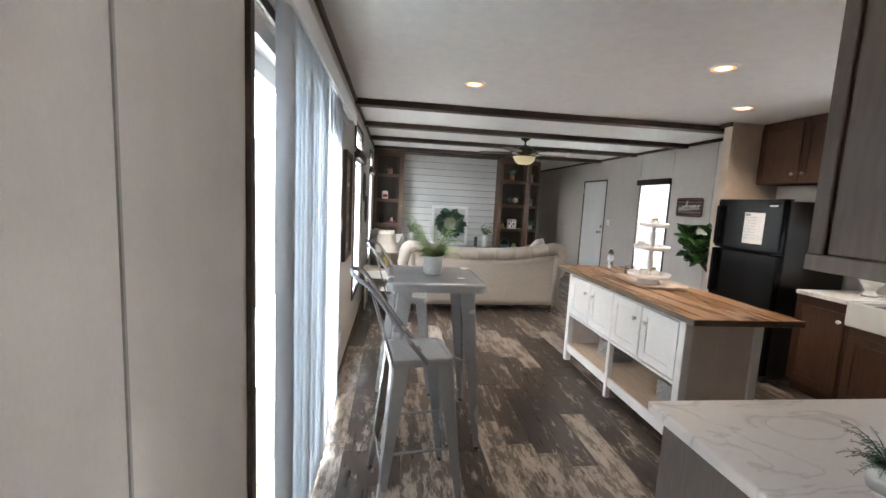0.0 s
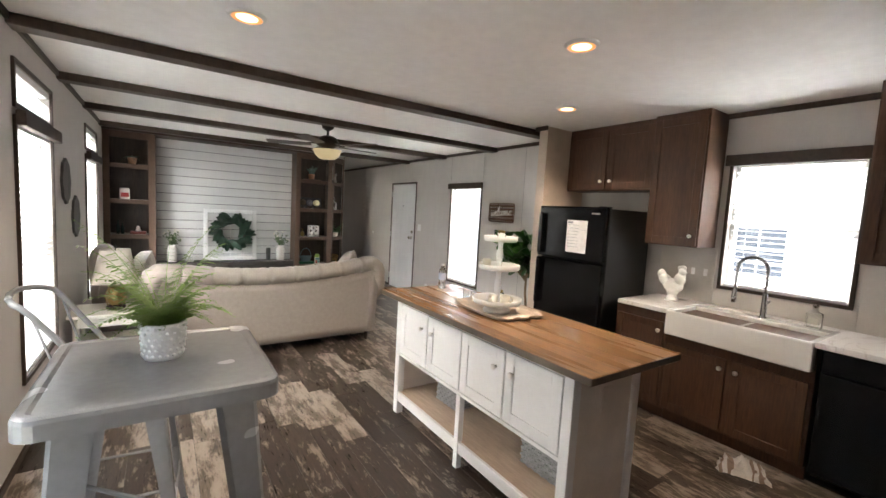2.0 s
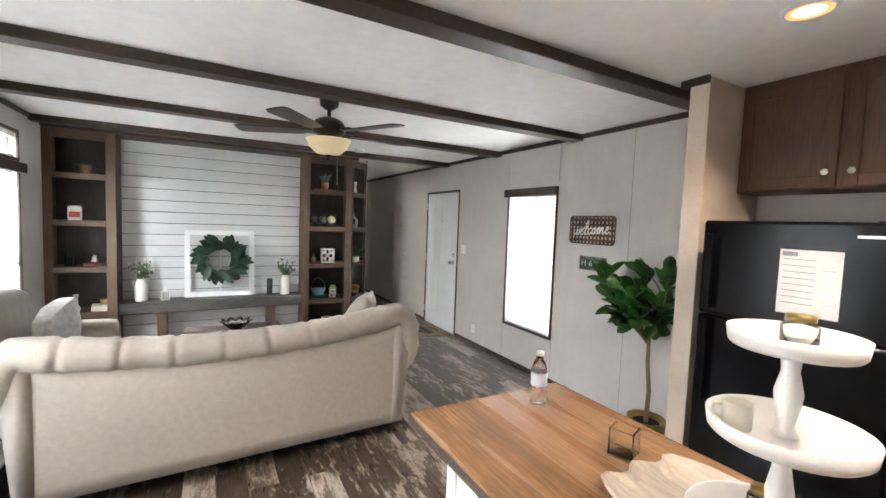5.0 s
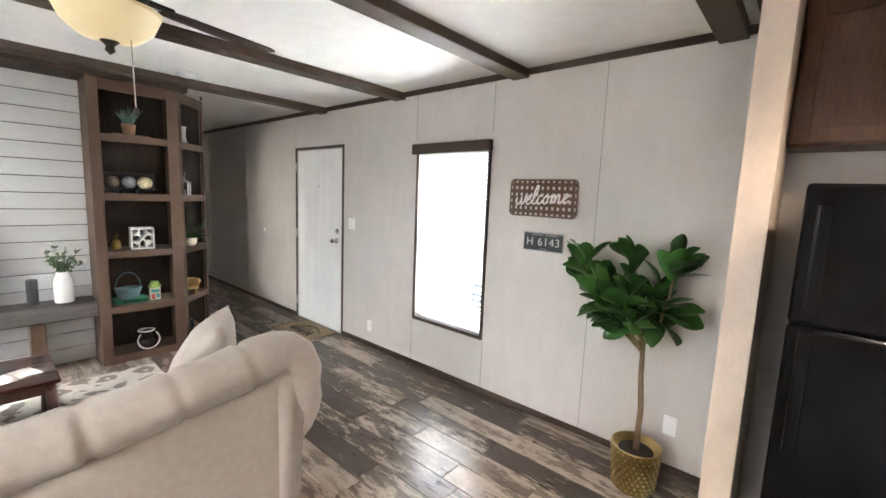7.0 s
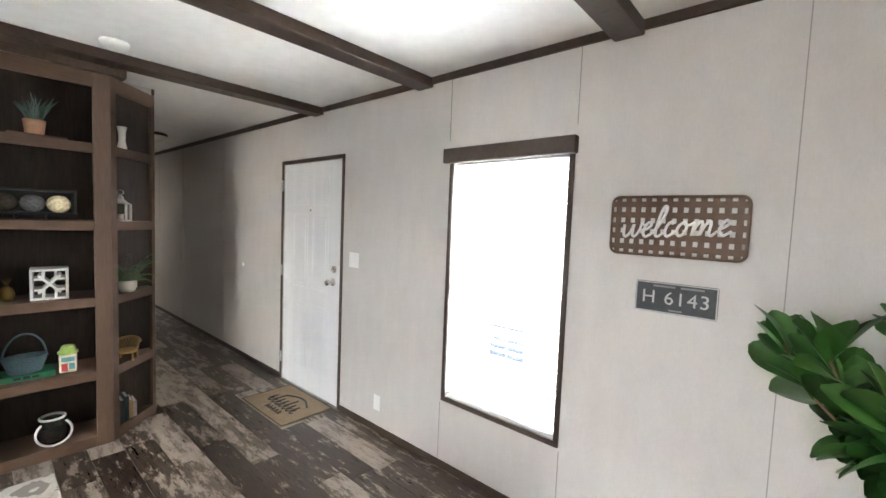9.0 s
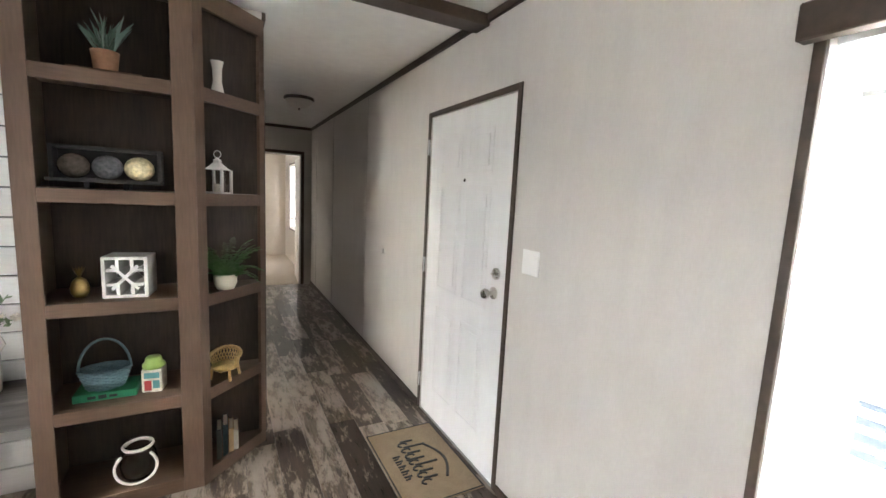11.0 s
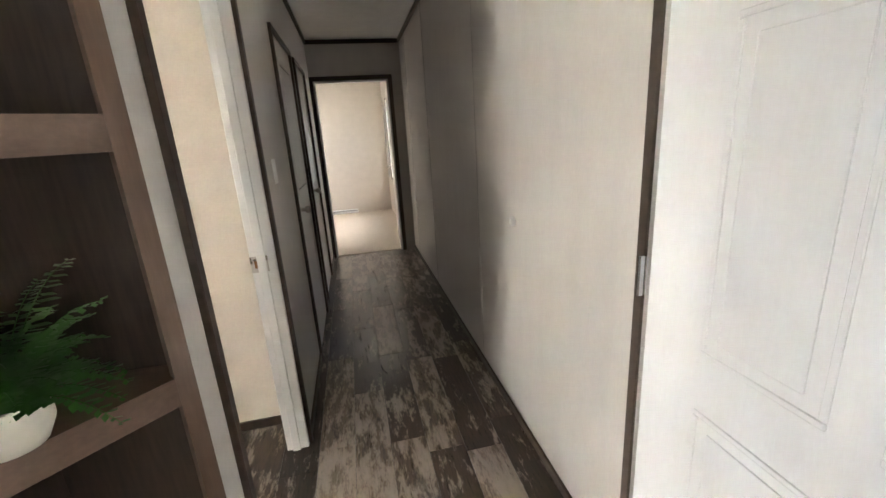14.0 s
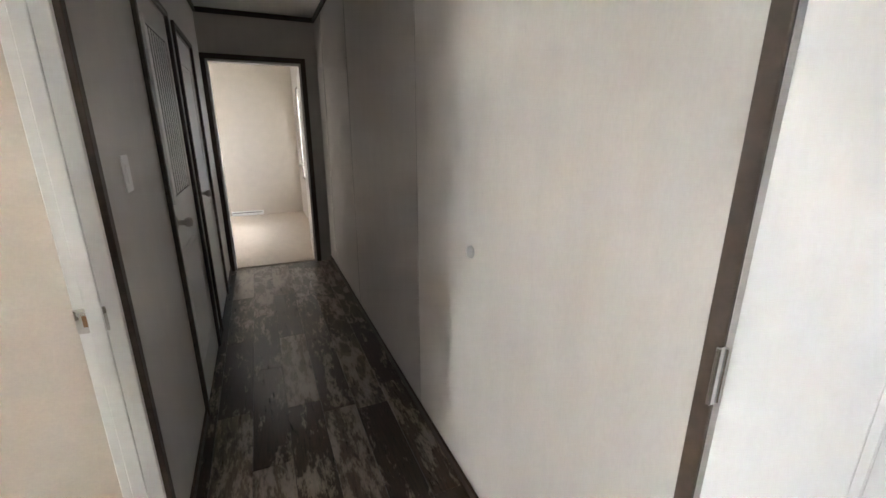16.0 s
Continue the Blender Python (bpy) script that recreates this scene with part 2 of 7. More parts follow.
def add_tube(bm, pts, r, n=8, closed=False, r_end=None):
    pts = [Vector(p) for p in pts]
    rings, up = [], None
    for i, p in enumerate(pts):
        a = pts[i - 1] if (i or closed) else p
        b = pts[(i + 1) % len(pts)] if (i < len(pts) - 1 or closed) else p
        d = (b - a).normalized()
        if up is None:
            up = d.orthogonal().normalized()
        up = (up - d * up.dot(d)).normalized()
        side = d.cross(up)
        rr = r if r_end is None else r + (r_end - r) * i / (len(pts) - 1)
        rings.append([bm.verts.new(p + (up * math.cos(2 * math.pi * k / n) + side * math.sin(2 * math.pi * k / n)) * rr) for k in range(n)])
    pairs = list(zip(rings, rings[1:])) + ([(rings[-1], rings[0])] if closed else [])
    for p, q in pairs:
        for k in range(n):
            bm.faces.new((p[k], p[(k + 1) % n], q[(k + 1) % n], q[k]))
    if not closed:
        bm.faces.new(rings[0][::-1])
        bm.faces.new(rings[-1])
    return bm


def tube(name, pts, r, mat, parent=None, n=8, closed=False, r_end=None):
    bm = add_tube(bmesh.new(), pts, r, n, closed, r_end)
    bmesh.ops.recalc_face_normals(bm, faces=bm.faces)
    return put(name, bm, mat, parent, smooth=True)


def thing(name, x, y, z, rz=0.0, label="", category="", group=""):
    e = new(name)
    e.empty_display_size = 0.1
    e.matrix_world = pose(x, y, z, 0, 0, rz)
    return tagged(e, label, category, group)


def structure(ob, label):
    return tagged(ob, label, kind="structure")


def prism(name, outline, z0, z1, mat, parent=None, bevel=0.0):
    """An upright block over a plan outline."""
    bm = bmesh.new()
    lo = [bm.verts.new((x, y, z0)) for x, y in outline]
    hi = [bm.verts.new((x, y, z1)) for x, y in outline]
    n = len(outline)
    for i in range(n):
        bm.faces.new((lo[i], lo[(i + 1) % n], hi[(i + 1) % n], hi[i]))
    bm.faces.new(lo[::-1])
    bm.faces.new(hi)
    bmesh.ops.recalc_face_normals(bm, faces=bm.faces)
    if bevel:
        bmesh.ops.bevel(bm, geom=list(bm.edges), offset=bevel, segments=2, affect="EDGES", profile=0.5)
    return put(name, bm, mat, parent)


def wall_with_holes(name, axis, at, thick, u0, u1, z1, holes, mat):
    """A wall along y (axis 'x', its face at x = at) or along x, with rectangular openings (u0, u1, z0, z1)."""
    us = sorted({u0, u1, *[h[0] for h in holes], *[h[1] for h in holes]})
    zs = sorted({0.0, z1, *[h[2] for h in holes], *[h[3] for h in holes]})
    bm = bmesh.new()
    verts = {}

    def v(u, z, d):
        k = (round(u, 4), round(z, 4), d)
        if k not in verts:
            w = at + thick * d
            verts[k] = bm.verts.new((w, u, z) if axis == "x" else (u, w, z))
        return verts[k]

    def solid(i, j):
        if not (0 <= i < len(us) - 1 and 0 <= j < len(zs) - 1):
            return False
        cu, cz = (us[i] + us[i + 1]) / 2, (zs[j] + zs[j + 1]) / 2
        return not any(h[0] < cu < h[1] and h[2] < cz < h[3] for h in holes)

    for i in range(len(us) - 1):
        for j in range(len(zs) - 1):
            if not solid(i, j):
                continue
            a, b, c, e = us[i], us[i + 1], zs[j], zs[j + 1]
            for d in (0, 1):
                bm.faces.new((v(a, c, d), v(b, c, d), v(b, e, d), v(a, e, d)))
            for ok, p, q in ((solid(i - 1, j), (a, c), (a, e)), (solid(i + 1, j), (b, c), (b, e)), (solid(i, j - 1), (a, c), (b, c)), (solid(i, j + 1), (a, e), (b, e))):
                if not ok:
                    bm.faces.new((v(*p, 0), v(*q, 0), v(*q, 1), v(*p, 1)))
    bmesh.ops.recalc_face_normals(bm, faces=bm.faces)
    return put(name, bm, mat)


# ---- the shell ----
SLIDER = (0.95, 2.84, 0.03, 2.05)
L1T, L1 = (4.06, 4.95, 2.02, 2.24), (4.06, 4.95, 0.43, 1.93)
L2T, L2 = (6.55, 7.40, 2.02, 2.24), (6.55, 7.40, 0.43, 1.93)
RW = (5.497, 6.238, 0.465, 1.952)
KW = (1.51, 2.288, 1.07, 2.08)
FD = (7.386, 8.312, 0.0, 2.035)
# EW_ is an added opening, out of view, for the entry lamp
BW, RWB, EW_ = (8.62, 9.30, 0.7, 2.0), (13.6, 15.0, 0.7, 2.0), (-1.4, -0.3, 0.6, 2.05)
structure(wall_with_holes("wall_left", "x", XL, -0.14, -1.7, FAR, CEIL, [SLIDER, L1T, L1, L2T, L2, BW], WALL), "warm grey vinyl-faced wall panels with thin seams")
structure(wall_with_holes("wall_right", "x", XR, 0.14, -1.7, FAR, CEIL, [RW, KW, FD, RWB, EW_], WALL), "warm grey vinyl-faced wall panels with thin seams")
structure(wall_with_holes("wall_back", "y", BACK, 0.08, XL, HALL - 0.06, CEIL, [], WALL), "grey wall behind the built-in shelves")
structure(wall_with_holes("wall_hall", "x", HALL, -0.09, BACK, END, CEIL, [(8.44, 9.275, 0, 2.04), (10.13, 10.89, 0, 2.02), (11.14, 11.90, 0, 2.02)], WALL), "grey hallway wall with three doorways")
structure(wall_with_holes("wall_end", "y", END, 0.1, XL, XR, CEIL, [(3.165, 4.0, 0, 2.05)], WALL), "hallway end wall with a bedroom doorway")
structure(box("wall_far", (XL, FAR, 0), (XR, FAR + 0.1, CEIL), BEIGE, bevel=0), "plain beige bedroom wall")
structure(box("wall_bedroom_left", (1.5, END + 0.1, 0), (1.6, FAR, CEIL), BEIGE, bevel=0), "plain beige bedroom wall")
structure(box("wall_bedroom_lining", (XR - 0.012, 12.7, 0), (XR - 0.004, 13.6, CEIL), BEIGE, bevel=0), "plain beige bedroom wall")
structure(box("wall_side_room", (XL, 9.48, 0), (HALL - 0.06, 9.58, CEIL), BEIGE, bevel=0), "plain beige wall in a side room")
structure(box("wall_entry", (XL, -1.8, 0), (XR, -1.7, CEIL), WALL, bevel=0), "plain grey wall closing the entry")
structure(box("wall_kitchen", (0.98, 0.14, 0), (XR, 0.24, CEIL), WALL, bevel=0.002), "grey partition behind the kitchen counter")
structure(box("wall_partition", (3.545, 3.74, 0), (XR, 3.851, CEIL - 0.004), material("warm cream end panel", (0.64, 0.52, 0.42), 0.6, grain=0.03, scale=80), bevel=0.003), "cream partition beside the refrigerator")
structure(box("ceiling", (XL - 0.14, -1.8, CEIL), (XR + 0.14, FAR + 0.1, CEIL + 0.1), CEILM, bevel=0), "flat white textured ceiling")
floor = structure(box("floor", (XL - 0.14, -1.8, -0.12), (XR + 0.14, END + 0.05, -0.006), material("floor base", (0.03, 0.022, 0.017), 0.6), bevel=0), "distressed brown-grey vinyl plank floor")
structure(box("floor_bedroom", (XL - 0.14, END + 0.05, -0.12), (XR + 0.14, FAR + 0.1, 0.004), CARPET, bevel=0), "beige bedroom carpet")

# ceiling beams and crown trim
for y in (3.95, 5.19, 6.435, 7.67):
    tagged(box("ceiling_beam", (XL + 0.002, y, CEIL - 0.062), (XR - 0.002, y + 0.13, CEIL - 0.002), TRIM, bevel=0.004), "dark brown boxed ceiling beam", "beam", "ceiling beams", "structure")
CR = 0.042
structure(boxes("trim_crown", [
    (XR - 0.02, 3.895, CEIL - CR, XR, END, CEIL), (XR - 0.02, 0.242, CEIL - CR, XR, 3.738, CEIL), (XL, -1.7, CEIL - CR, XL + 0.02, 8.0, CEIL),
    (HALL, BACK, CEIL - CR, HALL + 0.02, END, CEIL), (HALL + 0.02, END - 0.02, CEIL - CR, XR - 0.02, END, CEIL),
    (3.52, 3.738, CEIL - CR, 3.543, 3.872, CEIL), (3.52, 3.873, CEIL - CR, XR - 0.02, 3.893, CEIL)], TRIM), "thin dark brown crown strip")
BB = 0.012
structure(boxes("baseboard", [
    (XR - BB, 3.855, 0, XR, 7.35, 0.045), (XR - BB, 8.345, 0, XR, END, 0.045), (XL, -1.7, 0, XL + BB, 0.9, 0.045), (XL, 2.9, 0, XL + BB, 7.98, 0.045),
    (HALL, 9.31, 0, HALL + BB, 10.09, 0.045), (HALL, 10.93, 0, HALL + BB, 11.10, 0.045), (HALL, 11.94, 0, HALL + BB, END, 0.045), (XL, 9.468, 0, HALL - 0.06, 9.48, 0.05)], TRIM), "thin dark brown base strip")

# thin seams between the wall panels
SEAM = material("panel seam", (0.33, 0.31, 0.29), 0.7)
structure(boxes("trim_seams", [(XR - 0.003, y - 0.002, 0.045, XR, y + 0.002, CEIL - CR) for y in (4.643, 11.12, 12.2)]
    + [(XR - 0.0015, 9.7193, 0.045, XR, 9.7207, CEIL - CR)]
    + [(XR - 0.003, y - 0.002, a, XR, y + 0.002, b) for y in (5.47, 6.28) for a, b in ((0.045, 0.42), (2.06, CEIL - CR))]
    + [(XL, y - 0.003, 0.0, XL + 0.004, y + 0.003, CEIL - CR) for y in (-0.9, 0.371)], SEAM, bevel=0), "fine vertical seams between wall panels")


def casing(name, axis, at, side, u0, u1, z0, z1, w, d, label, sill=True, mat=TRIM):
    """Flat boards round an opening on a wall face; side is the way that they stand out."""
    rows = [(u0 - w, u0, z0 - (w if sill else 0), z1 + w), (u1, u1 + w, z0 - (w if sill else 0), z1 + w), (u0, u1, z1, z1 + w)]
    if sill:
        rows.append((u0, u1, z0 - w, z0))
    bm = bmesh.new()
    for a, b, c, e in rows:
        p, q = sorted((at, at + side * d))
        if axis == "x":
            add_box(bm, p, a, c, q, b, e, 0.002)
        else:
            add_box(bm, a, p, c, b, q, e, 0.002)
    return structure(put(name, bm, mat), label)


casing("trim_front_door", "x", XR, -1, FD[0], FD[1], 0, FD[3], 0.031, 0.009, "dark brown casing round the front door", sill=False)
casing("trim_side_room", "x", HALL, 1, 8.44, 9.275, 0, 2.04, 0.032, 0.018, "dark brown casing round a doorway", sill=False)
casing("trim_utility", "x", HALL, 1, 10.13, 10.89, 0, 2.02, 0.03, 0.018, "dark brown casing round a closed door", sill=False)
casing("trim_closet", "x", HALL, 1, 11.14, 11.90, 0, 2.02, 0.03, 0.018, "dark brown casing round a closed door", sill=False)
casing("trim_bedroom", "y", END, -1, 3.165, 4.0, 0, 2.05, 0.045, 0.018, "dark brown casing round the bedroom doorway", sill=False)

# white jambs
structure(boxes("trim_jamb", [(HALL - 0.098, 9.255, 0, HALL + 0.002, 9.277, 2.04), (HALL - 0.07, 9.243, 0, HALL - 0.035, 9.255, 2.03), (HALL - 0.09, 8.44, 0, HALL, 8.455, 2.04), (HALL - 0.09, 8.456, 2.02, HALL, 9.24, 2.04)], WHITE), "white painted door jamb")
structure(boxes("trim_jamb_bedroom", [(3.165, END - 0.0, 0, 3.185, END + 0.1, 2.05), (3.98, END, 0, 4.0, END + 0.1, 2.05), (3.185, END, 2.03, 3.98, END + 0.1, 2.05)], WHITE), "white painted door jamb")

# ---- windows ----


def window(name, at, side, u0, u1, z0, z1, label, header=True, sash=True, trim=True):
    """A window in a wall along y: frame, sashes, panes and casing. side is +1 where the room lies at larger x."""
    w = thing(name, at, (u0 + u1) / 2, z0, 0, label, "window")
    w["kind"] = "structure"
    h, hw, o = z1 - z0, (u1 - u0) / 2, -side
    fw = 0.035
    boxes("frame", [tuple(r) for r in (
        (min(o * 0.05, o * 0.11), -hw, 0, max(o * 0.05, o * 0.11), -hw + fw, h), (min(o * 0.05, o * 0.11), hw - fw, 0, max(o * 0.05, o * 0.11), hw, h),
        (min(o * 0.05, o * 0.11), -hw + fw, 0, max(o * 0.05, o * 0.11), hw - fw, fw), (min(o * 0.05, o * 0.11), -hw + fw, h - fw, max(o * 0.05, o * 0.11), hw - fw, h))
        + (((min(o * 0.06, o * 0.10), -hw + fw, h * 0.48, max(o * 0.06, o * 0.10), hw - fw, h * 0.48 + 0.04),) if sash else ())], WHITE, w)
    parts = [(fw, h * 0.48), (h * 0.48 + 0.04, h - fw)] if sash else [(fw, h - fw)]
    for a, b in parts:
        g = box("pane", (o * 0.078, -hw + fw, a), (o * 0.082, hw - fw, b), GLASS, w, bevel=0)
        g.visible_shadow = False
    if trim:
        c, d = 0.025, 0.016
        rows = [(-hw - c, -hw, -c, h + c), (hw, hw + c, -c, h + c), (-hw, hw, -c, 0), (-hw, hw, h, h + c)]
        boxes("casing", [(min(0, side * d), a, e, max(0, side * d), b, f) for a, b, e, f in rows], TRIM, w)
    if header:
        boxes("header", [(min(side * 0.017, side * 0.06), -hw - 0.045, h - 0.035, max(side * 0.017, side * 0.06), hw + 0.045, h + 0.05)], TRIM, w, bevel=0.004)
    return w


def blind(name, at, side, u0, u1, z0, z1, tilt, label, pitch=0.042):
    """Open horizontal slats in a window's reveal."""
    b = thing(name, at - side * 0.024, (u0 + u1) / 2, z0, 0, label, "blind")
    hw, h = (u1 - u0) / 2 - 0.012, z1 - z0
    bm = bmesh.new()
    add_box(bm, -0.022, -hw, -0.0012, 0.022, hw, 0.0012)
    me = bpy.data.meshes.new("slat")
    bm.to_mesh(me)
    bm.free()
    me.materials.append(BLINDM)
    n = int((h - 0.08) / pitch)
    for i in range(n):
        s = new("slat", me)
        s.parent = b
        s.matrix_local = pose(0, 0, 0.03 + pitch * (i + 0.3), 0, tilt * side, 0)
    box("head_rail", (-0.022, -hw, h - 0.045), (0.022, hw, h - 0.004), BLINDM, b)
    box("bottom_rail", (-0.02, -hw, 0.004), (0.02, hw, 0.022), BLINDM, b)
    for u in (-hw * 0.7, hw * 0.7):
        box("cord", (-0.001, u - 0.001, 0.02), (0.001, u + 0.001, h - 0.05), BLINDM, b, bevel=0)
    return b


window("window_living_right", XR, -1, *RW, "tall double-hung window with dark brown casing and header")
blind("window_blind", XR, -1, *RW, -8, "white horizontal blind hanging in the tall window")
window("window_kitchen", XR, -1, *KW, "kitchen window with dark brown casing and header")
blind("window_blind", XR, -1, *KW, -8, "white horizontal blind hanging over the sink")
for a, b in ((L1, L1T), (L2, L2T)):
    window("window_living_left", XL, 1, *a, "tall window with dark casing and header")
    window("window_transom", XL, 1, *b, "narrow transom window above a tall window", header=False, sash=False)
    blind("window_blind", XL, 1, *a, 24, "white horizontal blind hanging in the tall window")
    blind("window_blind", XL, 1, *b, 20, "small white blind hanging in the transom")
window("window_side_room", XL, 1, *BW, "plain white window of the side room", header=False)
# added window out of view, only there to light the entry
window("window_entry_added", XR, -1, *EW_, "added, unseen window that lets light into the entry", header=False)
window("window_bedroom", XR, -1, *RWB, "plain white bedroom window", header=False)

# sliding patio door with its vertical blind
y0, y1, z0, z1 = SLIDER
sl = tagged(thing("door_slider", XL, y0, 0, 0, "white-framed sliding glass patio door", "door"), kind="structure")
fr = [(-0.12, 0, 0, -0.02, 0.06, z1), (-0.12, y1 - y0 - 0.06, 0, -0.02, y1 - y0, z1), (-0.12, 0.06, z1 - 0.06, -0.02, y1 - y0 - 0.06, z1), (-0.12, 0.06, 0, -0.02, y1 - y0 - 0.06, 0.05)]
mid = (y1 - y0) / 2
for a, b, d in ((0.06, mid + 0.04, -0.10), (mid - 0.04, y1 - y0 - 0.06, -0.06)):
    fr += [(d, a, 0.05, d + 0.03, a + 0.07, z1 - 0.06), (d, b - 0.07, 0.05, d + 0.03, b, z1 - 0.06), (d, a + 0.07, 0.05, d + 0.03, b - 0.07, 0.13), (d, a + 0.07, z1 - 0.13, d + 0.03, b - 0.07, z1 - 0.06)]
boxes("frame", fr, WHITE, sl)
for a, b, d in ((0.06, mid + 0.04, -0.10), (mid - 0.04, y1 - y0 - 0.06, -0.06)):
    g = box("pane", (d + 0.013, a + 0.07, 0.13), (d + 0.017, b - 0.07, z1 - 0.13), GLASS, sl, bevel=0)
    g.visible_shadow = False
boxes("casing", [(0, -0.035, 0, 0.016, 0, z1 + 0.035), (0, y1 - y0, 0, 0.016, y1 - y0 + 0.035, z1 + 0.035), (0, 0, z1, 0.016, y1 - y0, z1 + 0.035)], TRIM, sl)
box("handle", (-0.03, y1 - y0 - 0.105, 0.92), (0.012, y1 - y0 - 0.08, 1.16), PLASTIC, sl, bevel=0.006)

vb = thing("vertical_blind", XL + 0.075, 0.90, 0, 0, "white vertical blind drawn half open before the patio door", "blind")
boxes("valance", [(-0.07, 0.0, 2.09, -0.058, 2.38, 2.18), (0.0, 0.0, 2.09, 0.012, 2.38, 2.18), (-0.07, 0.0, 2.18, 0.012, 2.38, 2.19), (-0.058, 2.37, 2.09, 0.0, 2.38, 2.18)], BLINDM, vb)
box("head_rail", (-0.045, 0.02, 2.12), (-0.012, 2.34, 2.15), BLINDM, vb)
bm = bmesh.new()
n = 5
for k in range(n):
    u = (k / (n - 1) - 0.5) * 0.088
    for z in (0.04, 2.115):
        bm.verts.new((0.008 * (1 - (u / 0.044) ** 2), u, z))
bm.verts.ensure_lookup_table()
for k in range(n - 1):
    bm.faces.new([bm.verts[i] for i in (2 * k, 2 * k + 2, 2 * k + 3, 2 * k + 1)])
bmesh.ops.solidify(bm, geom=bm.faces[:], thickness=0.0012)
VANE = material("white vinyl vane", (0.70, 0.745, 0.80), 0.45, grain=0.01, scale=60, bump=0.02, coarse=0.02)
VANE.node_tree.nodes["Principled BSDF"].inputs["Transmission Weight"].default_value = 0.03
VANE.node_tree.nodes["Principled BSDF"].inputs["Roughness"].default_value = 0.6
me = bpy.data.meshes.new("vane")
bm.to_mesh(me)
bm.free()
me.materials.append(VANE)
for p in me.polygons:
    p.use_smooth = True
rng = random.Random(4)
for i in range(11):
    s = new("vane", me)
    s.parent = vb
    s.matrix_local = pose(-0.028, 0.26 + 0.079 * i, 0, 0, 0, -30 + rng.uniform(-6, 6))
for i in range(9):
    s = new("vane", me)
    s.parent = vb
    s.matrix_local = pose(-0.028, 1.17 + 0.068 * i, 0, 0, 0, 15 + rng.uniform(-5, 5))

# ---- front door and hall doors ----


def panel_door(name, w, h, t, panels, mat, parent):
    """A slab along y with raised panels on both faces."""
    bm = bmesh.new()
    add_box(bm, 0, 0, 0, t, w, h, 0.002)
    for a, b, c, d in panels:
        for x0, x1 in ((-0.0035, 0.0), (t, t + 0.0035)):
            for r in ((a, b, c, c + 0.014), (a, b, d - 0.014, d), (a, a + 0.014, c + 0.014, d - 0.014), (b - 0.014, b, c + 0.014, d - 0.014)):
                add_box(bm, x0, r[0], r[2], x1, r[1], r[3], 0.0025)
            add_box(bm, x0 * 0.6 if x0 < 0 else x0, a + 0.04, c + 0.04, x1 if x0 < 0 else t + 0.0022, b - 0.04, d - 0.04, 0.0025)
    return put(name, bm, mat, parent)


def knob(name, x, y, z, side, parent, mat, r=0.028):
    bm = bmesh.new()
    add_lathe(bm, [(0, 0), (0.032, 0), (0.032, 0.006), (0.012, 0.012), (0.012, 0.035), (r * 0.8, 0.04), (r, 0.055), (r * 0.8, 0.068), (0, 0.072)], 18)
    bmesh.ops.recalc_face_normals(bm, faces=bm.faces)
    bmesh.ops.transform(bm, matrix=pose(x, y, z, 0, 90 * side, 0), verts=bm.verts)
    return put(name, bm, mat, parent, smooth=True)


fd = tagged(thing("door_front", XR + 0.005, FD[0], 0, 0, "white six-panel steel front door, closed", "door"), kind="structure")
W = FD[1] - FD[0]
P6 = [(u, v, a, b) for u, v in ((0.18, W / 2 - 0.035), (W / 2 + 0.035, W - 0.18)) for a, b in ((0.20, 0.79), (0.92, 1.58), (1.65, 1.90))]
panel_door("slab", W - 0.01, FD[3] - 0.01, 0.045, P6, DOORM, fd).matrix_local = pose(0, 0.005, 0.006)
knob("knob", -0.001, 0.105, 1.035, -1, fd, NICKEL)
bm = add_lathe(bmesh.new(), [(0, 0), (0.031, 0), (0.031, 0.010), (0.024, 0.016), (0, 0.016)], 20)
add_box(bm, -0.004, -0.016, 0.016, 0.004, 0.016, 0.028, 0.002)
bmesh.ops.recalc_face_normals(bm, faces=bm.faces)
bmesh.ops.transform(bm, matrix=pose(-0.001, 0.09, 1.14, 0, -90, 0), verts=bm.verts)
put("deadbolt", bm, NICKEL, fd)
lathe("peephole", [(0, 0), (0.009, 0), (0.009, 0.004), (0, 0.004)], material("dark bronze", (0.03, 0.025, 0.02), 0.4, metal=0.8), fd, 12).matrix_local = pose(-0.001, W / 2, 1.62, 0, -90, 0)
for z in (0.22, 1.05, 1.84):
    boxes("hinge", [(-0.016, W - 0.010, z - 0.05, -0.009, W + 0.004, z + 0.05), (-0.03, W - 0.007, z - 0.052, -0.016, W + 0.001, z + 0.052)], CHROME, fd)
box("threshold", (-0.012, 0.0, 0.0), (0.13, W, 0.006), material("aluminium sill", (0.45, 0.44, 0.42), 0.4, metal=0.8), fd)

ud = tagged(thing("door_utility", HALL - 0.04, 10.135, 0, 0, "white door with a louvred glass light in its upper half", "door"), kind="structure")
panel_door("slab", 0.75, 2.01, 0.04, [(0.10, 0.65, 0.2, 0.85)], WHITE, ud)
boxes("light_frame", [(0.04, 0.10, 1.08, 0.052, 0.13, 1.90), (0.04, 0.62, 1.08, 0.052, 0.65, 1.90), (0.04, 0.13, 1.08, 0.052, 0.62, 1.11), (0.04, 0.13, 1.87, 0.052, 0.62, 1.90)], WHITE, ud)
box("light", (0.0405, 0.13, 1.11), (0.044, 0.62, 1.87), material("dim glass", (0.12, 0.13, 0.13), 0.15), ud, bevel=0)
for i in range(8):
    box("slat", (0.045, 0.15 + 0.058 * i, 1.12), (0.049, 0.175 + 0.058 * i, 1.86), WHITE, ud, bevel=0.001)
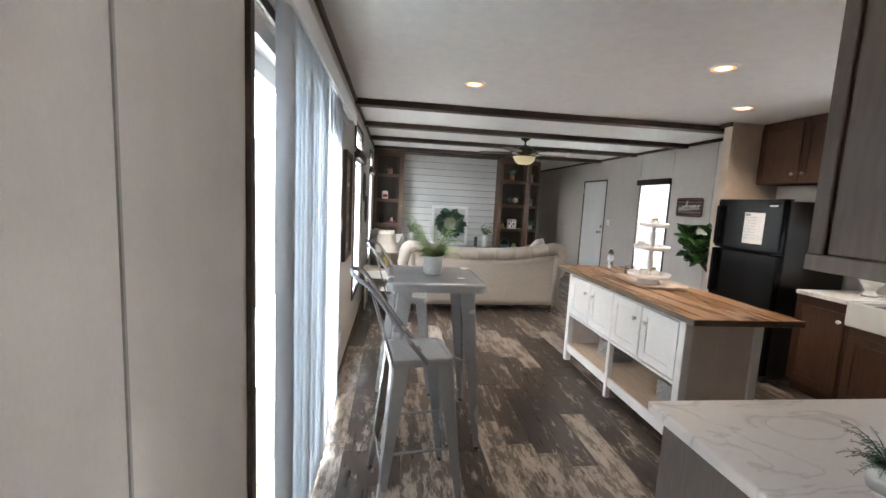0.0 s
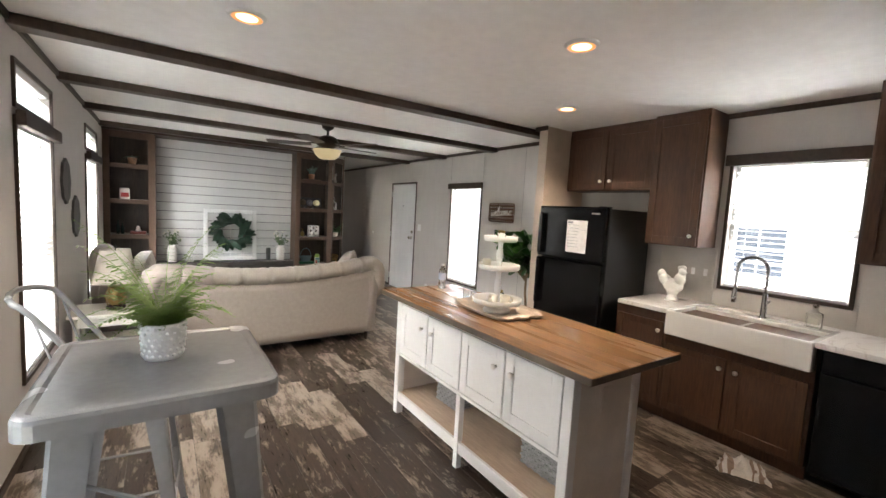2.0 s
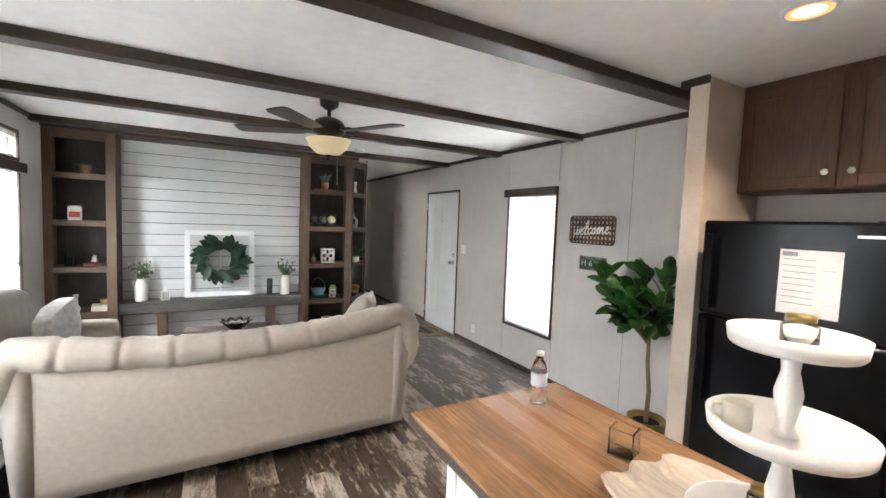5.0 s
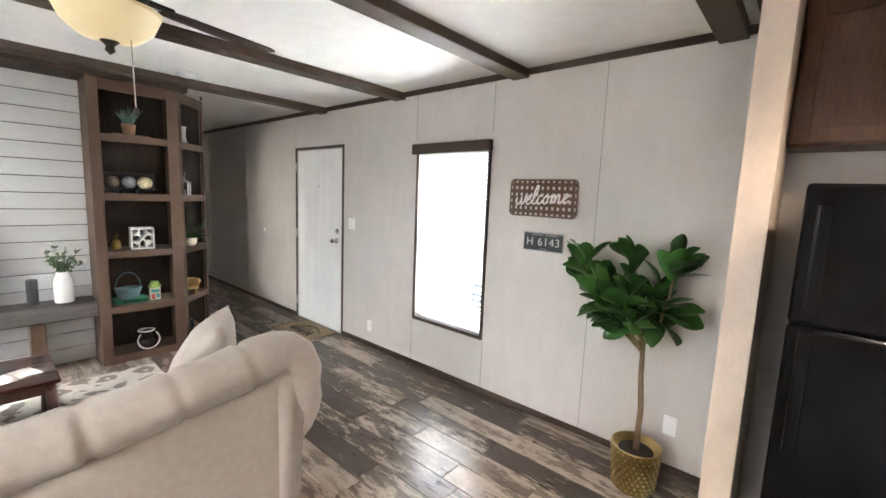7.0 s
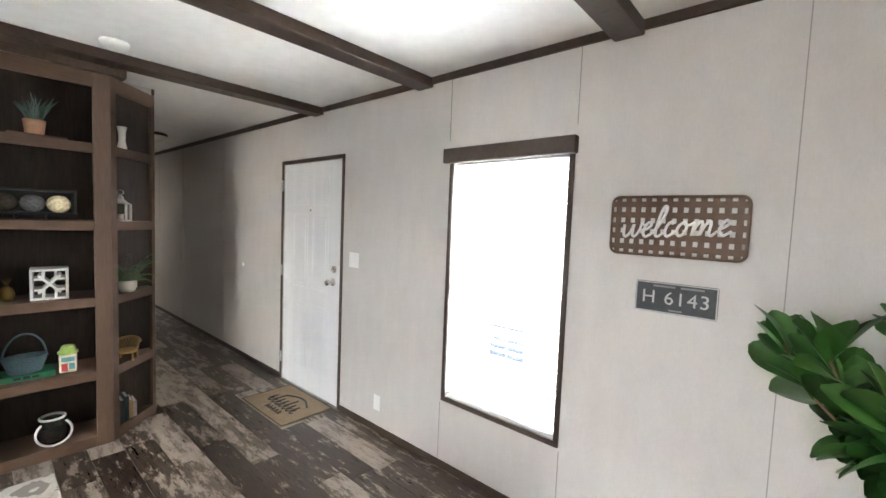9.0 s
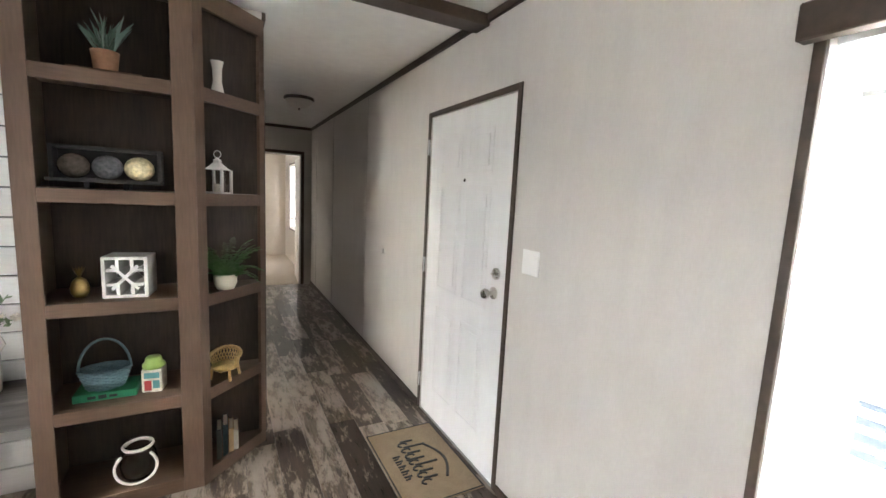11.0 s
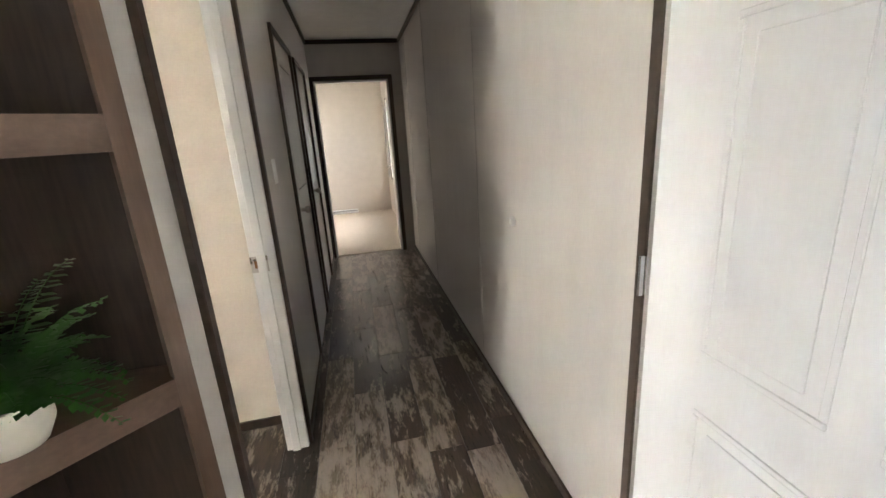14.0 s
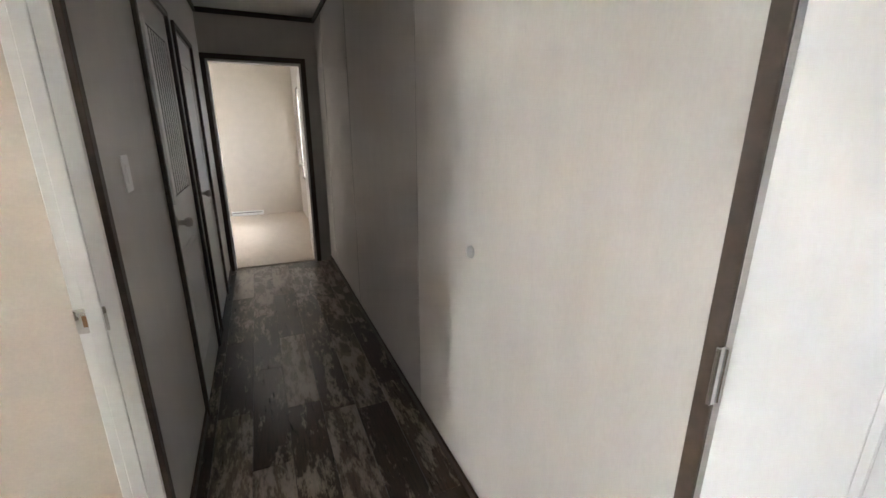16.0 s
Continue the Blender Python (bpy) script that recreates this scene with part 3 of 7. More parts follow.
knob("knob", 0.041, 0.07, 1.0, 1, ud, NICKEL, 0.024)
cd = tagged(thing("door_closet", HALL - 0.04, 11.145, 0, 0, "plain white closed hallway door", "door"), kind="structure")
panel_door("slab", 0.75, 2.01, 0.035, [(0.12, 0.63, 0.2, 0.9), (0.12, 0.63, 1.05, 1.85)], WHITE, cd)
knob("knob", 0.036, 0.07, 1.0, 1, cd, NICKEL, 0.024)
bd = tagged(thing("door_bedroom", 3.98, END + 0.105, 0, -4, "white bedroom door standing open", "door"), kind="structure")
panel_door("slab", 0.78, 2.01, 0.035, [(0.12, 0.66, 0.2, 0.9), (0.12, 0.66, 1.05, 1.85)], WHITE, bd)
knob("knob", -0.001, 0.71, 1.0, -1, bd, NICKEL, 0.026)
st = thing("strike_plate", HALL - 0.078, 9.2535, 0.935, 0, "steel strike plate on a white jamb", "hardware")
boxes("plate", [(-0.02, -0.003, -0.035, 0.05, 0.001, 0.035)], NICKEL, st)
box("catch", (-0.004, -0.004, -0.016), (0.02, -0.0031, 0.016), material("worn brass", (0.25, 0.13, 0.06), 0.45, metal=0.6), st, bevel=0)
# side room floor beyond the doorway and the floor grille in the bedroom
gr = thing("baseboard_heater", 3.25, FAR - 0.03, 0.004, 0, "white baseboard register on the bedroom wall", "register")
boxes("body", [(-0.25, -0.03, 0, 0.25, 0.028, 0.07)], WHITE, gr, bevel=0.006)
boxes("slot", [(-0.23, -0.034, 0.045, 0.23, -0.0302, 0.055)], TRIM, gr, bevel=0)

# ---- outdoors ----
ground = structure(box("ground", (-600, -600, -1.3), (600, 600, -1.1), material("pale yard", (0.22, 0.22, 0.16), 0.9, grain=0.3, scale=3, bump=0.3, coarse=0.25), bevel=0), "pale dry lawn and gravel round the home")
SIDING = material("white siding", (0.55, 0.56, 0.58), 0.5, grain=0.03, scale=20, per_object=0.02)
SHUT = material("slate shutter", (0.16, 0.19, 0.22), 0.5)
hs = thing("house", XR + 3.9, 0, -1.1, 0, "neighbouring home with white lap siding and dark shuttered windows", "house")
boxes("wall", [(0.03, -14, 0.05, 4.5, 26, 3.7)], SIDING, hs, bevel=0)
box("skirting", (0.06, -14, -0.02), (4.4, 26, 0.04), material("grey skirting", (0.3, 0.3, 0.3), 0.8), hs, bevel=0)
bm = bmesh.new()
for i in range(18):
    z = 0.06 + 0.2 * i
    add_box(bm, 0.0, -14, z, 0.03, 26, z + 0.19)
tagged(put("lap_boards", bm, SIDING, hs), kind="stuff")
bm = bmesh.new()
v = [bm.verts.new(c) for c in ((-0.35, -14.3, 3.7), (-0.35, 26.3, 3.7), (2.4, -14.3, 4.7), (2.4, 26.3, 4.7), (5.0, -14.3, 3.7), (5.0, 26.3, 3.7))]
for f in ((0, 1, 3, 2), (2, 3, 5, 4), (0, 2, 4), (1, 5, 3), (0, 4, 5, 1)):
    bm.faces.new([v[i] for i in f])
put("roof", bm, material("grey shingle", (0.12, 0.12, 0.12), 0.9, grain=0.3, scale=12), hs)
HWG = material("house window glass", (0.07, 0.09, 0.12), 0.1)
for y, z, hz in ((3.36, 1.95, 0.77), (8.2, 0.42, 0.55), (6.77, 0.42, 0.55), (12.5, 1.95, 0.8)):
    box("window", (-0.02, y - 0.34, z), (0.0, y + 0.34, z + hz), HWG, hs, bevel=0.003)
    boxes("frame", [(-0.04, y - 0.4, z - 0.05, -0.021, y - 0.34, z + hz + 0.05), (-0.04, y + 0.34, z - 0.05, -0.021, y + 0.4, z + hz + 0.05), (-0.04, y - 0.34, z + hz, -0.021, y + 0.34, z + hz + 0.05), (-0.04, y - 0.34, z - 0.05, -0.021, y + 0.34, z)]
        + [(-0.035, y - 0.34, z + hz * k / 4 - 0.012, -0.021, y + 0.34, z + hz * k / 4 + 0.012) for k in (1, 2, 3)] + [(-0.03, y - 0.012, z, -0.021, y + 0.012, z + hz)], WHITE, hs)
fe = thing("fence", -14, 0, -1.1, 0, "tan board fence across the yard", "fence")
bm = bmesh.new()
for i in range(150):
    y = -20 + 0.3 * i
    add_box(bm, 0, y, 0, 0.03, y + 0.285, 1.7 + 0.02 * math.sin(i * 1.7))
tagged(put("boards", bm, material("tan fence", (0.42, 0.34, 0.25), 0.8, grain=0.15, scale=6), fe), kind="stuff")
shed = thing("shed", -10.5, 5.2, -1.1, 0, "pale garden shed beyond the patio", "shed")
box("wall", (-1.5, -1.8, 0), (1.5, 1.8, 2.0), SIDING, shed)
prism("roof", [(-1.7, -2.0), (1.7, -2.0), (1.7, 2.0), (-1.7, 2.0)], 2.0, 2.15, material("shed roof", (0.45, 0.44, 0.42), 0.7), shed)


def tree(x, y, h, seed):
    r = random.Random(seed)
    t = thing("tree", x, y, -1.1, 0, "leafy green broadleaf tree beyond the fence", "tree", "trees beyond the fence")
    bm = bmesh.new()
    add_tube(bm, [(0, 0, 0), (0.05, 0, h * 0.25), (0.0, 0.08, h * 0.5)], 0.2, 8, r_end=0.1)
    tips = []
    for k in range(9):
        a, z = r.uniform(0, 6.28), h * r.uniform(0.3, 0.5)
        tip = (math.cos(a) * h * r.uniform(0.15, 0.32), math.sin(a) * h * r.uniform(0.15, 0.32), z + h * r.uniform(0.12, 0.42))
        add_tube(bm, [(0, 0.05, z), tuple(0.5 * c + (0.2 if i == 2 else 0) for i, c in enumerate((tip[0], tip[1], tip[2] + z))), tip], 0.07, 6, r_end=0.02)
        tips.append(tip)
    put("trunk", bm, material("bark", (0.10, 0.075, 0.055), 0.9, grain=0.3, scale=20, bump=0.5), t)
    bm = bmesh.new()
    for tip in tips:
        for _ in range(130):
            p = Vector(tip) + Vector((r.gauss(0, 0.55), r.gauss(0, 0.55), r.gauss(0, 0.45))) * h * 0.16
            q = Euler((r.uniform(0, 6), r.uniform(0, 6), r.uniform(0, 6))).to_matrix()
            s = r.uniform(0.1, 0.2)
            bm.faces.new([bm.verts.new(p + q @ Vector(c) * s) for c in ((-1, 0, 0), (0, -0.5, 0.1), (1, 0, 0), (0, 0.5, 0.1))])
    tagged(put("leaves", bm, material("tree leaf", (0.06, 0.11, 0.035), 0.6, per_object=0.1), t), kind="stuff")
    return t


for i, (x, y, h) in enumerate(((-18, 4, 6.5), (-19, 9.5, 7.5), (-17.5, 16, 6), (-21, -2, 7))):
    tree(x, y, h, i + 3)

# ---- kitchen ----


def marble():
    m = material("marbled laminate", (0.80, 0.77, 0.74), 0.3, grain=0.02, scale=30, bump=0.03, coarse=0.03)
    nt = m.node_tree
    b = nt.nodes["Principled BSDF"]
    base = b.inputs["Base Color"].links[0].from_socket
    co = nt.nodes.new("ShaderNodeTexCoord")
    mp = nt.nodes.new("ShaderNodeMapping")
    mp.inputs["Rotation"].default_value, mp.inputs["Scale"].default_value = (0, 0, 0.5), (1, 2.6, 1)
    n = nt.nodes.new("ShaderNodeTexNoise")
    n.inputs["Scale"].default_value, n.inputs["Detail"].default_value, n.inputs["Distortion"].default_value = 1.9, 6, 1.2
    r = nt.nodes.new("ShaderNodeValToRGB")
    for _ in range(2):
        r.color_ramp.elements.new(0.5)
    for e, (p, c) in zip(r.color_ramp.elements, ((0.47, 0), (0.49, 0.4), (0.505, 0.08), (0.53, 0))):
        e.position, e.color = p, (c, c, c, 1)
    mix = nt.nodes.new("ShaderNodeMix")
    mix.data_type = "RGBA"
    mix.inputs[7].default_value = (0.38, 0.30, 0.26, 1)
    nt.links.new(co.outputs["Object"], mp.inputs[0])
    nt.links.new(mp.outputs[0], n.inputs[0])
    nt.links.new(n.outputs[0], r.inputs[0])
    nt.links.new(r.outputs[0], mix.inputs[0])
    nt.links.new(base, mix.inputs[6])
    nt.links.new(mix.outputs[2], b.inputs["Base Color"])
    return m


MARBLE = marble()


def add_shaker(bm, x, y0, y1, z0, z1, t, rail=0.055):
    """A framed door leaf whose face looks to -x: rails and stiles proud of a recessed panel."""
    add_box(bm, x + 0.008, y0 + rail, z0 + rail, x + t, y1 - rail, z1 - rail)
    add_box(bm, x, y0, z0, x + t, y0 + rail, z1, 0.002)
    add_box(bm, x, y1 - rail, z0, x + t, y1, z1, 0.002)
    add_box(bm, x, y0 + rail, z0, x + t, y1 - rail, z0 + rail, 0.002)
    add_box(bm, x, y0 + rail, z1 - rail, x + t, y1 - rail, z1, 0.002)


KNOB = material("satin nickel knob", (0.80, 0.77, 0.72), 0.38, metal=0.5, grain=0.02, scale=60, bump=0.0)


def leaf(x, y0, y1, z0, z1, mat, parent, kn=None, rail=0.055, plain=False):
    bm = bmesh.new()
    if plain:
        add_box(bm, x, y0, z0, x + 0.018, y1, z1, 0.003)
    else:
        add_shaker(bm, x, y0, y1, z0, z1, 0.018, rail)
    d = put("door", bm, mat, parent)
    if kn:
        bm = add_lathe(bmesh.new(), [(0, 0), (0.009, 0), (0.007, 0.012), (0.016, 0.018), (0.017, 0.024), (0.010, 0.030), (0, 0.031)], 14)
        bmesh.ops.recalc_face_normals(bm, faces=bm.faces)
        bmesh.ops.transform(bm, matrix=pose(x, kn[0], kn[1], 0, -90, 0), verts=bm.verts)
        put("handle", bm, KNOB, d, smooth=True)
    return d


def base_unit(y0, y1, doors, drawer, label):
    c = thing("base_cabinet", XR - 0.004, y0, 0, 0, label, "cabinet", "kitchen base cabinets")
    w = y1 - y0
    boxes("body", [(-0.56, 0.001, 0.10, 0, w - 0.001, 0.868), (-0.50, 0.001, 0, 0, w - 0.001, 0.10)], CAB, c)
    z1 = 0.70 if drawer else 0.85
    top = 0.635 if doors > 1 else 0.785
    step = w / doors
    for i in range(doors):
        a, b = i * step + 0.02, (i + 1) * step - 0.02
        leaf(-0.58, a, b, 0.12, top, CAB, c, (b - 0.03 if doors > 1 and i == 0 else a + 0.03, top - 0.07))
    if drawer:
        leaf(-0.58, 0.02, w - 0.02, 0.73, 0.85, CAB, c, (w / 2, 0.79), plain=True)
    return c


base_unit(2.402, 2.84, 1, False, "dark wood base cabinet beside the refrigerator")
base_unit(1.502, 2.40, 2, False, "dark wood sink base cabinet")
dw = thing("dishwasher", XR - 0.004, 0.88, 0, 0, "black dishwasher under the counter", "dishwasher")
boxes("body", [(-0.55, 0.003, 0.08, 0, 0.602, 0.862)], BLACKT, dw)
boxes("door", [(-0.585, 0.004, 0.10, -0.552, 0.600, 0.72)], BLACK, dw, bevel=0.006)
boxes("control_panel", [(-0.59, 0.004, 0.73, -0.552, 0.600, 0.86)], BLACK, dw, bevel=0.006)
boxes("button", [(-0.592, 0.08 + 0.045 * i, 0.80, -0.5895, 0.10 + 0.045 * i, 0.81) for i in range(6)], material("grey marks", (0.3, 0.3, 0.3), 0.5), dw, bevel=0)

ct = thing("countertop", 0, 0, 0, 0, "white marbled laminate countertop along the wall", "countertop")
box("slab", (XR - 0.63, 2.394, 0.87), (XR - 0.002, 2.80, 0.905), MARBLE, ct, bevel=0.004)
box("slab", (XR - 0.63, 0.863, 0.87), (XR - 0.002, 1.508, 0.905), MARBLE, ct, bevel=0.004)
box("ledge", (XR - 0.10, 1.510, 0.87), (XR - 0.002, 2.392, 0.905), MARBLE, ct, bevel=0.002)
SPLASH = material("cream wall panel", (0.62, 0.575, 0.52), 0.4, grain=0.02, scale=60)
box("backsplash", (XR - 0.008, 0.866, 0.906), (XR - 0.001, 1.46, 1.37), SPLASH, ct, bevel=0.001)
box("backsplash", (XR - 0.008, 1.462, 0.906), (XR - 0.001, 2.335, 1.04), SPLASH, ct, bevel=0.001)
box("backsplash", (XR - 0.008, 2.337, 0.906), (XR - 0.001, 2.80, 1.37), SPLASH, ct, bevel=0.001)
pn = thing("counter_unit", 0.935, 0.253, 0, 0, "dark cabinets under a white marbled countertop", "counter")
boxes("body", [(0.02, 0.0, 0.10, 3.22, 0.56, 0.868), (0.02, 0, 0, 3.22, 0.50, 0.10)], CAB, pn)
boxes("end_panel", [(0.0, 0.0, 0.0, 0.018, 0.575, 0.868)], material("grey wood panel", (0.15, 0.125, 0.105), 0.5, grain=0.15, scale=24, stretch=(4, 4, 0.4)), pn)
box("top", (-0.04, 0.0, 0.87), (3.22, 0.605, 0.908), MARBLE, pn, bevel=0.004)

# sink
sk = thing("farmhouse_sink", XR - 0.635, 1.513, 0.713, 0, "white apron-front double bowl sink", "sink")
bm = bmesh.new()
L, D, Hh = 0.877, 0.534, 0.187
add_box(bm, 0, 0, 0, 0.03, L, Hh, 0.012, 2)
add_box(bm, D - 0.12, 0.0, 0, D, L, Hh, 0.008)
add_box(bm, 0.025, 0, 0, D - 0.05, 0.03, Hh, 0.006)
add_box(bm, 0.025, L - 0.03, 0, D - 0.05, L, Hh, 0.006)
add_box(bm, 0.02, L / 2 - 0.014, 0, D - 0.05, L / 2 + 0.014, Hh - 0.03, 0.006)
add_box(bm, 0.01, 0.01, 0, D - 0.02, L - 0.01, 0.02)
put("basin", bm, CERAMIC, sk)
fa = thing("faucet", XR - 0.165, 1.925, 0.899, -55, "chrome spring-neck pull-down kitchen faucet", "faucet")
fa.scale = (1.12, 1.12, 1.1)
lathe("body", [(0, 0), (0.028, 0), (0.028, 0.008), (0.018, 0.014), (0.016, 0.16), (0.012, 0.17), (0, 0.17)], CHROME, fa, 16)
arc = [(0, 0, 0.16), (0, 0, 0.30)] + [(-0.085 + 0.085 * math.cos(a), 0, 0.32 + 0.085 * math.sin(a)) for a in [math.pi * k / 10 for k in range(11)]] + [(-0.17, 0, 0.25), (-0.172, 0, 0.18)]
tube("neck", arc, 0.008, CHROME, fa, 8)
bm = bmesh.new()
hel = []
tot = len(arc) - 1
for k in range(380):
    s = 0.3 + (tot - 1.5) * k / 380
    i = int(s)
    p = Vector(arc[i]).lerp(Vector(arc[i + 1]), s - i)
    d = (Vector(arc[i + 1]) - Vector(arc[i])).normalized()
    u = Vector((0, 1, 0))
    w = d.cross(u)
    a = k * 0.9
    hel.append(p + (u * math.cos(a) + w * math.sin(a)) * 0.0125)
add_tube(bm, hel, 0.0022, 4)
put("spring", bm, CHROME, fa, smooth=True)
lathe("spray_head", [(0, 0), (0.015, 0), (0.017, 0.03), (0.012, 0.1), (0, 0.1)], CHROME, fa, 14, at=(-0.172, 0, 0.09))
tube("support", [(0, 0, 0.2), (-0.09, 0, 0.215), (-0.16, 0, 0.2)], 0.005, CHROME, fa)
tube("lever", [(0, -0.01, 0.1), (0, -0.05, 0.11), (0.0, -0.09, 0.135)], 0.006, CHROME, fa)

# wall cabinets


def wall_cab(x0, y0, y1, z0, z1, depth, doors, label, kns=True, low=0.06):
    c = thing("wall_cabinet", XR - 0.004, y0, z0, 0, label, "cabinet", "kitchen wall cabinets")
    w, h = y1 - y0, z1 - z0
    box("body", (-depth + 0.02, 0.001, 0), (0, w - 0.001, h), CAB, c)
    step = w / doors
    for i in range(doors):
        a, b = i * step + 0.012, (i + 1) * step - 0.012
        k = (a + 0.04, low + 0.03) if (doors == 1 or i == 1) else (b - 0.04, low + 0.03)
        leaf(-depth, a, b, 0.015, h - 0.045, CAB, c, k, rail=0.06)
    return c


wall_cab(0, 2.80, 3.738, 1.84, CEIL - 0.004, 0.275, 2, "dark wood two-door cabinet above the refrigerator")
wall_cab(0, 2.36, 2.798, 1.375, CEIL - 0.004, 0.33, 1, "tall dark wood wall cabinet beside the window")
wall_cab(0, 0.52, 1.445, 1.375, CEIL - 0.004, 0.33, 2, "dark wood wall cabinet beside the window")
uc = thing("wall_cabinet", 0.90, 0.245, 1.41, 0, "grey-brown wood wall cabinet over the counter", "cabinet", "kitchen wall cabinets")
GREYW = material("grey-brown cabinet side", (0.13, 0.10, 0.082), 0.5, grain=0.15, scale=24, stretch=(4, 4, 0.4), bump=0.15)
box("body", (0.008, 0.0, 0), (2.92, 0.185, CEIL - 1.415), CAB, uc)
boxes("end_panel", [(0.0, 0.155, 0.0, 0.008, 0.185, CEIL - 1.415), (0.0, 0.0, 0.035, 0.008, 0.145, CEIL - 1.415), (-0.004, 0.0, 0.0, 0.008, 0.185, 0.033)], GREYW, uc)

# refrigerator
rf = thing("refrigerator", 3.415, 2.905, 0, 0, "black top-freezer refrigerator with a paper sheet", "refrigerator")
FW, FH = 0.74, 1.665
boxes("body", [(0.065, 0.004, 0.03, 0.70, FW - 0.004, FH - 0.012)], BLACKT, rf, bevel=0.006)
bm = add_box(bmesh.new(), 0, 0, 1.180, 0.062, FW, FH, 0.014, 3)
put("freezer_door", bm, BLACK, rf)
bm = add_box(bmesh.new(), 0, 0, 0.06, 0.062, FW, 1.170, 0.014, 3)
put("door", bm, BLACK, rf)
boxes("kick_plate", [(0.03, 0.01, 0.0, 0.1, FW - 0.01, 0.055)], BLACKT, rf)
for a, b, nm in ((1.21, 1.60, "handle"), (0.72, 1.17, "handle")):
    bm = bmesh.new()
    add_box(bm, -0.045, FW - 0.075, a, -0.018, FW - 0.035, b, 0.008, 2)
    add_box(bm, -0.02, FW - 0.07, a + 0.005, 0.004, FW - 0.04, a + 0.06, 0.004)
    add_box(bm, -0.02, FW - 0.07, b - 0.06, 0.004, FW - 0.04, b - 0.005, 0.004)
    put(nm, bm, BLACK, rf)
boxes("hinge_cap", [(0.02, 0.01, FH - 0.012, 0.10, 0.09, FH + 0.006)], BLACKT, rf, bevel=0.004)
boxes("badge", [(-0.0015, 0.06, 1.60, 0.001, 0.14, 1.612)], NICKEL, rf, bevel=0)
nt_ = thing("paper_sheet", 3.4125, 3.188, 1.395, 0, "white printed sheet taped to the refrigerator", "paper")
box("sheet", (-0.001, -0.11, -0.145), (0, 0.11, 0.145), material("paper", (0.80, 0.79, 0.78), 0.7), nt_, bevel=0)
PRINT = material("grey print", (0.30, 0.31, 0.34), 0.8)
boxes("print", [(-0.0014, -0.02 - 0.0 * i, 0.10 - 0.028 * i, -0.001, 0.095, 0.103 - 0.028 * i) for i in range(8)] + [(-0.0014, 0.045, 0.115, -0.001, 0.1, 0.135), (-0.0014, -0.09, 0.06, -0.001, -0.04, 0.062)], PRINT, nt_, bevel=0)

# island
il = thing("kitchen_island", 1.80, 1.868, 0, 0, "white kitchen island with four doors, open shelf and wood top", "island")
IW, IL_ = 0.52, 1.63
for row in [(x, y, 0, x + 0.055, y + 0.055, 0.878) for x in (0, IW - 0.055) for y in (0, IL_ - 0.055)] + [(0, IL_ / 2 - 0.02, 0, 0.04, IL_ / 2 + 0.02, 0.47)]:
    boxes("leg", [row], WHITE, il, bevel=0.003)
boxes("body", [(0.02, 0.055, 0.47, IW - 0.01, IL_ - 0.055, 0.878), (0.004, 0.055, 0.455, 0.03, IL_ - 0.055, 0.475), (0.004, 0.055, 0.855, 0.03, IL_ - 0.055, 0.878), (IW - 0.02, 0.055, 0.10, IW - 0.008, IL_ - 0.055, 0.47)], WHITE, il)
boxes("apron", [(0.006, 0.055, 0.10, 0.026, IL_ / 2 - 0.02, 0.17), (0.006, IL_ / 2 + 0.02, 0.10, 0.026, IL_ - 0.055, 0.17)], WHITE, il)
boxes("shelf", [(0.026, 0.02, 0.15, IW - 0.02, IL_ - 0.02, 0.168)], material("pale wood shelf", (0.50, 0.38, 0.28), 0.5, grain=0.12, scale=20, stretch=(4, 0.5, 1)), il)
boxes("end_panel", [(0.056, 0.012, 0.06, IW - 0.056, 0.03, 0.877), (0.056, IL_ - 0.03, 0.06, IW - 0.056, IL_ - 0.012, 0.877)], ISLE, il)
q = (IL_ - 0.11) / 4
for i in range(4):
    a, b = 0.055 + q * i + 0.006, 0.055 + q * (i + 1) - 0.006
    leaf(0.0, a, b, 0.485, 0.85, WHITE, il, ((b - 0.059) if i % 2 == 0 else (a + 0.059), 0.748), rail=0.06)
boxes("outlet", [(IW / 2 - 0.035, 0.004, 0.66, IW / 2 + 0.035, 0.012, 0.78)], ISLE, il)
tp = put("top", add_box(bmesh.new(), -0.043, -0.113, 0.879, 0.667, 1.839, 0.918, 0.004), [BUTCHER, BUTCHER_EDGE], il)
# side faces take a darker, greyer brown than the top face
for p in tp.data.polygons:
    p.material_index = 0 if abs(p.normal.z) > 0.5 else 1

# downlights
for x, y in ((0.685, 3.14), (2.172, 2.283), (3.128, 3.163)):
    d = thing("downlight", x, y, CEIL, 0, "round recessed ceiling light, lit warm", "light", "recessed ceiling lights")
    lathe("ring", [(0.072, -0.001), (0.072, -0.014), (0.08, -0.012), (0.092, -0.0005)], WHITE, d, 28)
    lathe("lens", [(0, -0.016), (0.040, -0.014), (0.050, -0.012)], glow("warm lens", (1.0, 0.74, 0.46), 0.8), d, 28)
    # glowing amber ring paints the orange halo round the bright lens
    lathe("halo_ring", [(0.050, -0.012), (0.060, -0.008), (0.072, -0.0135)], glow("amber halo glow", (1.0, 0.45, 0.17), 0.12), d, 28)
    lm = new("downlight_lamp", bpy.data.lights.new("downlight_lamp", "SPOT"))
    lm.data.energy, lm.data.color, lm.data.spot_size, lm.data.spot_blend, lm.data.shadow_soft_size = 13, (1.0, 0.84, 0.68), radians(130), 0.6, 0.05
    lm.matrix_world = pose(x, y, CEIL - 0.02)

# ---- living room built-ins ----
SH = 8.0
LEVELS = (0.055, 0.505, 0.99, 1.48, 1.968)


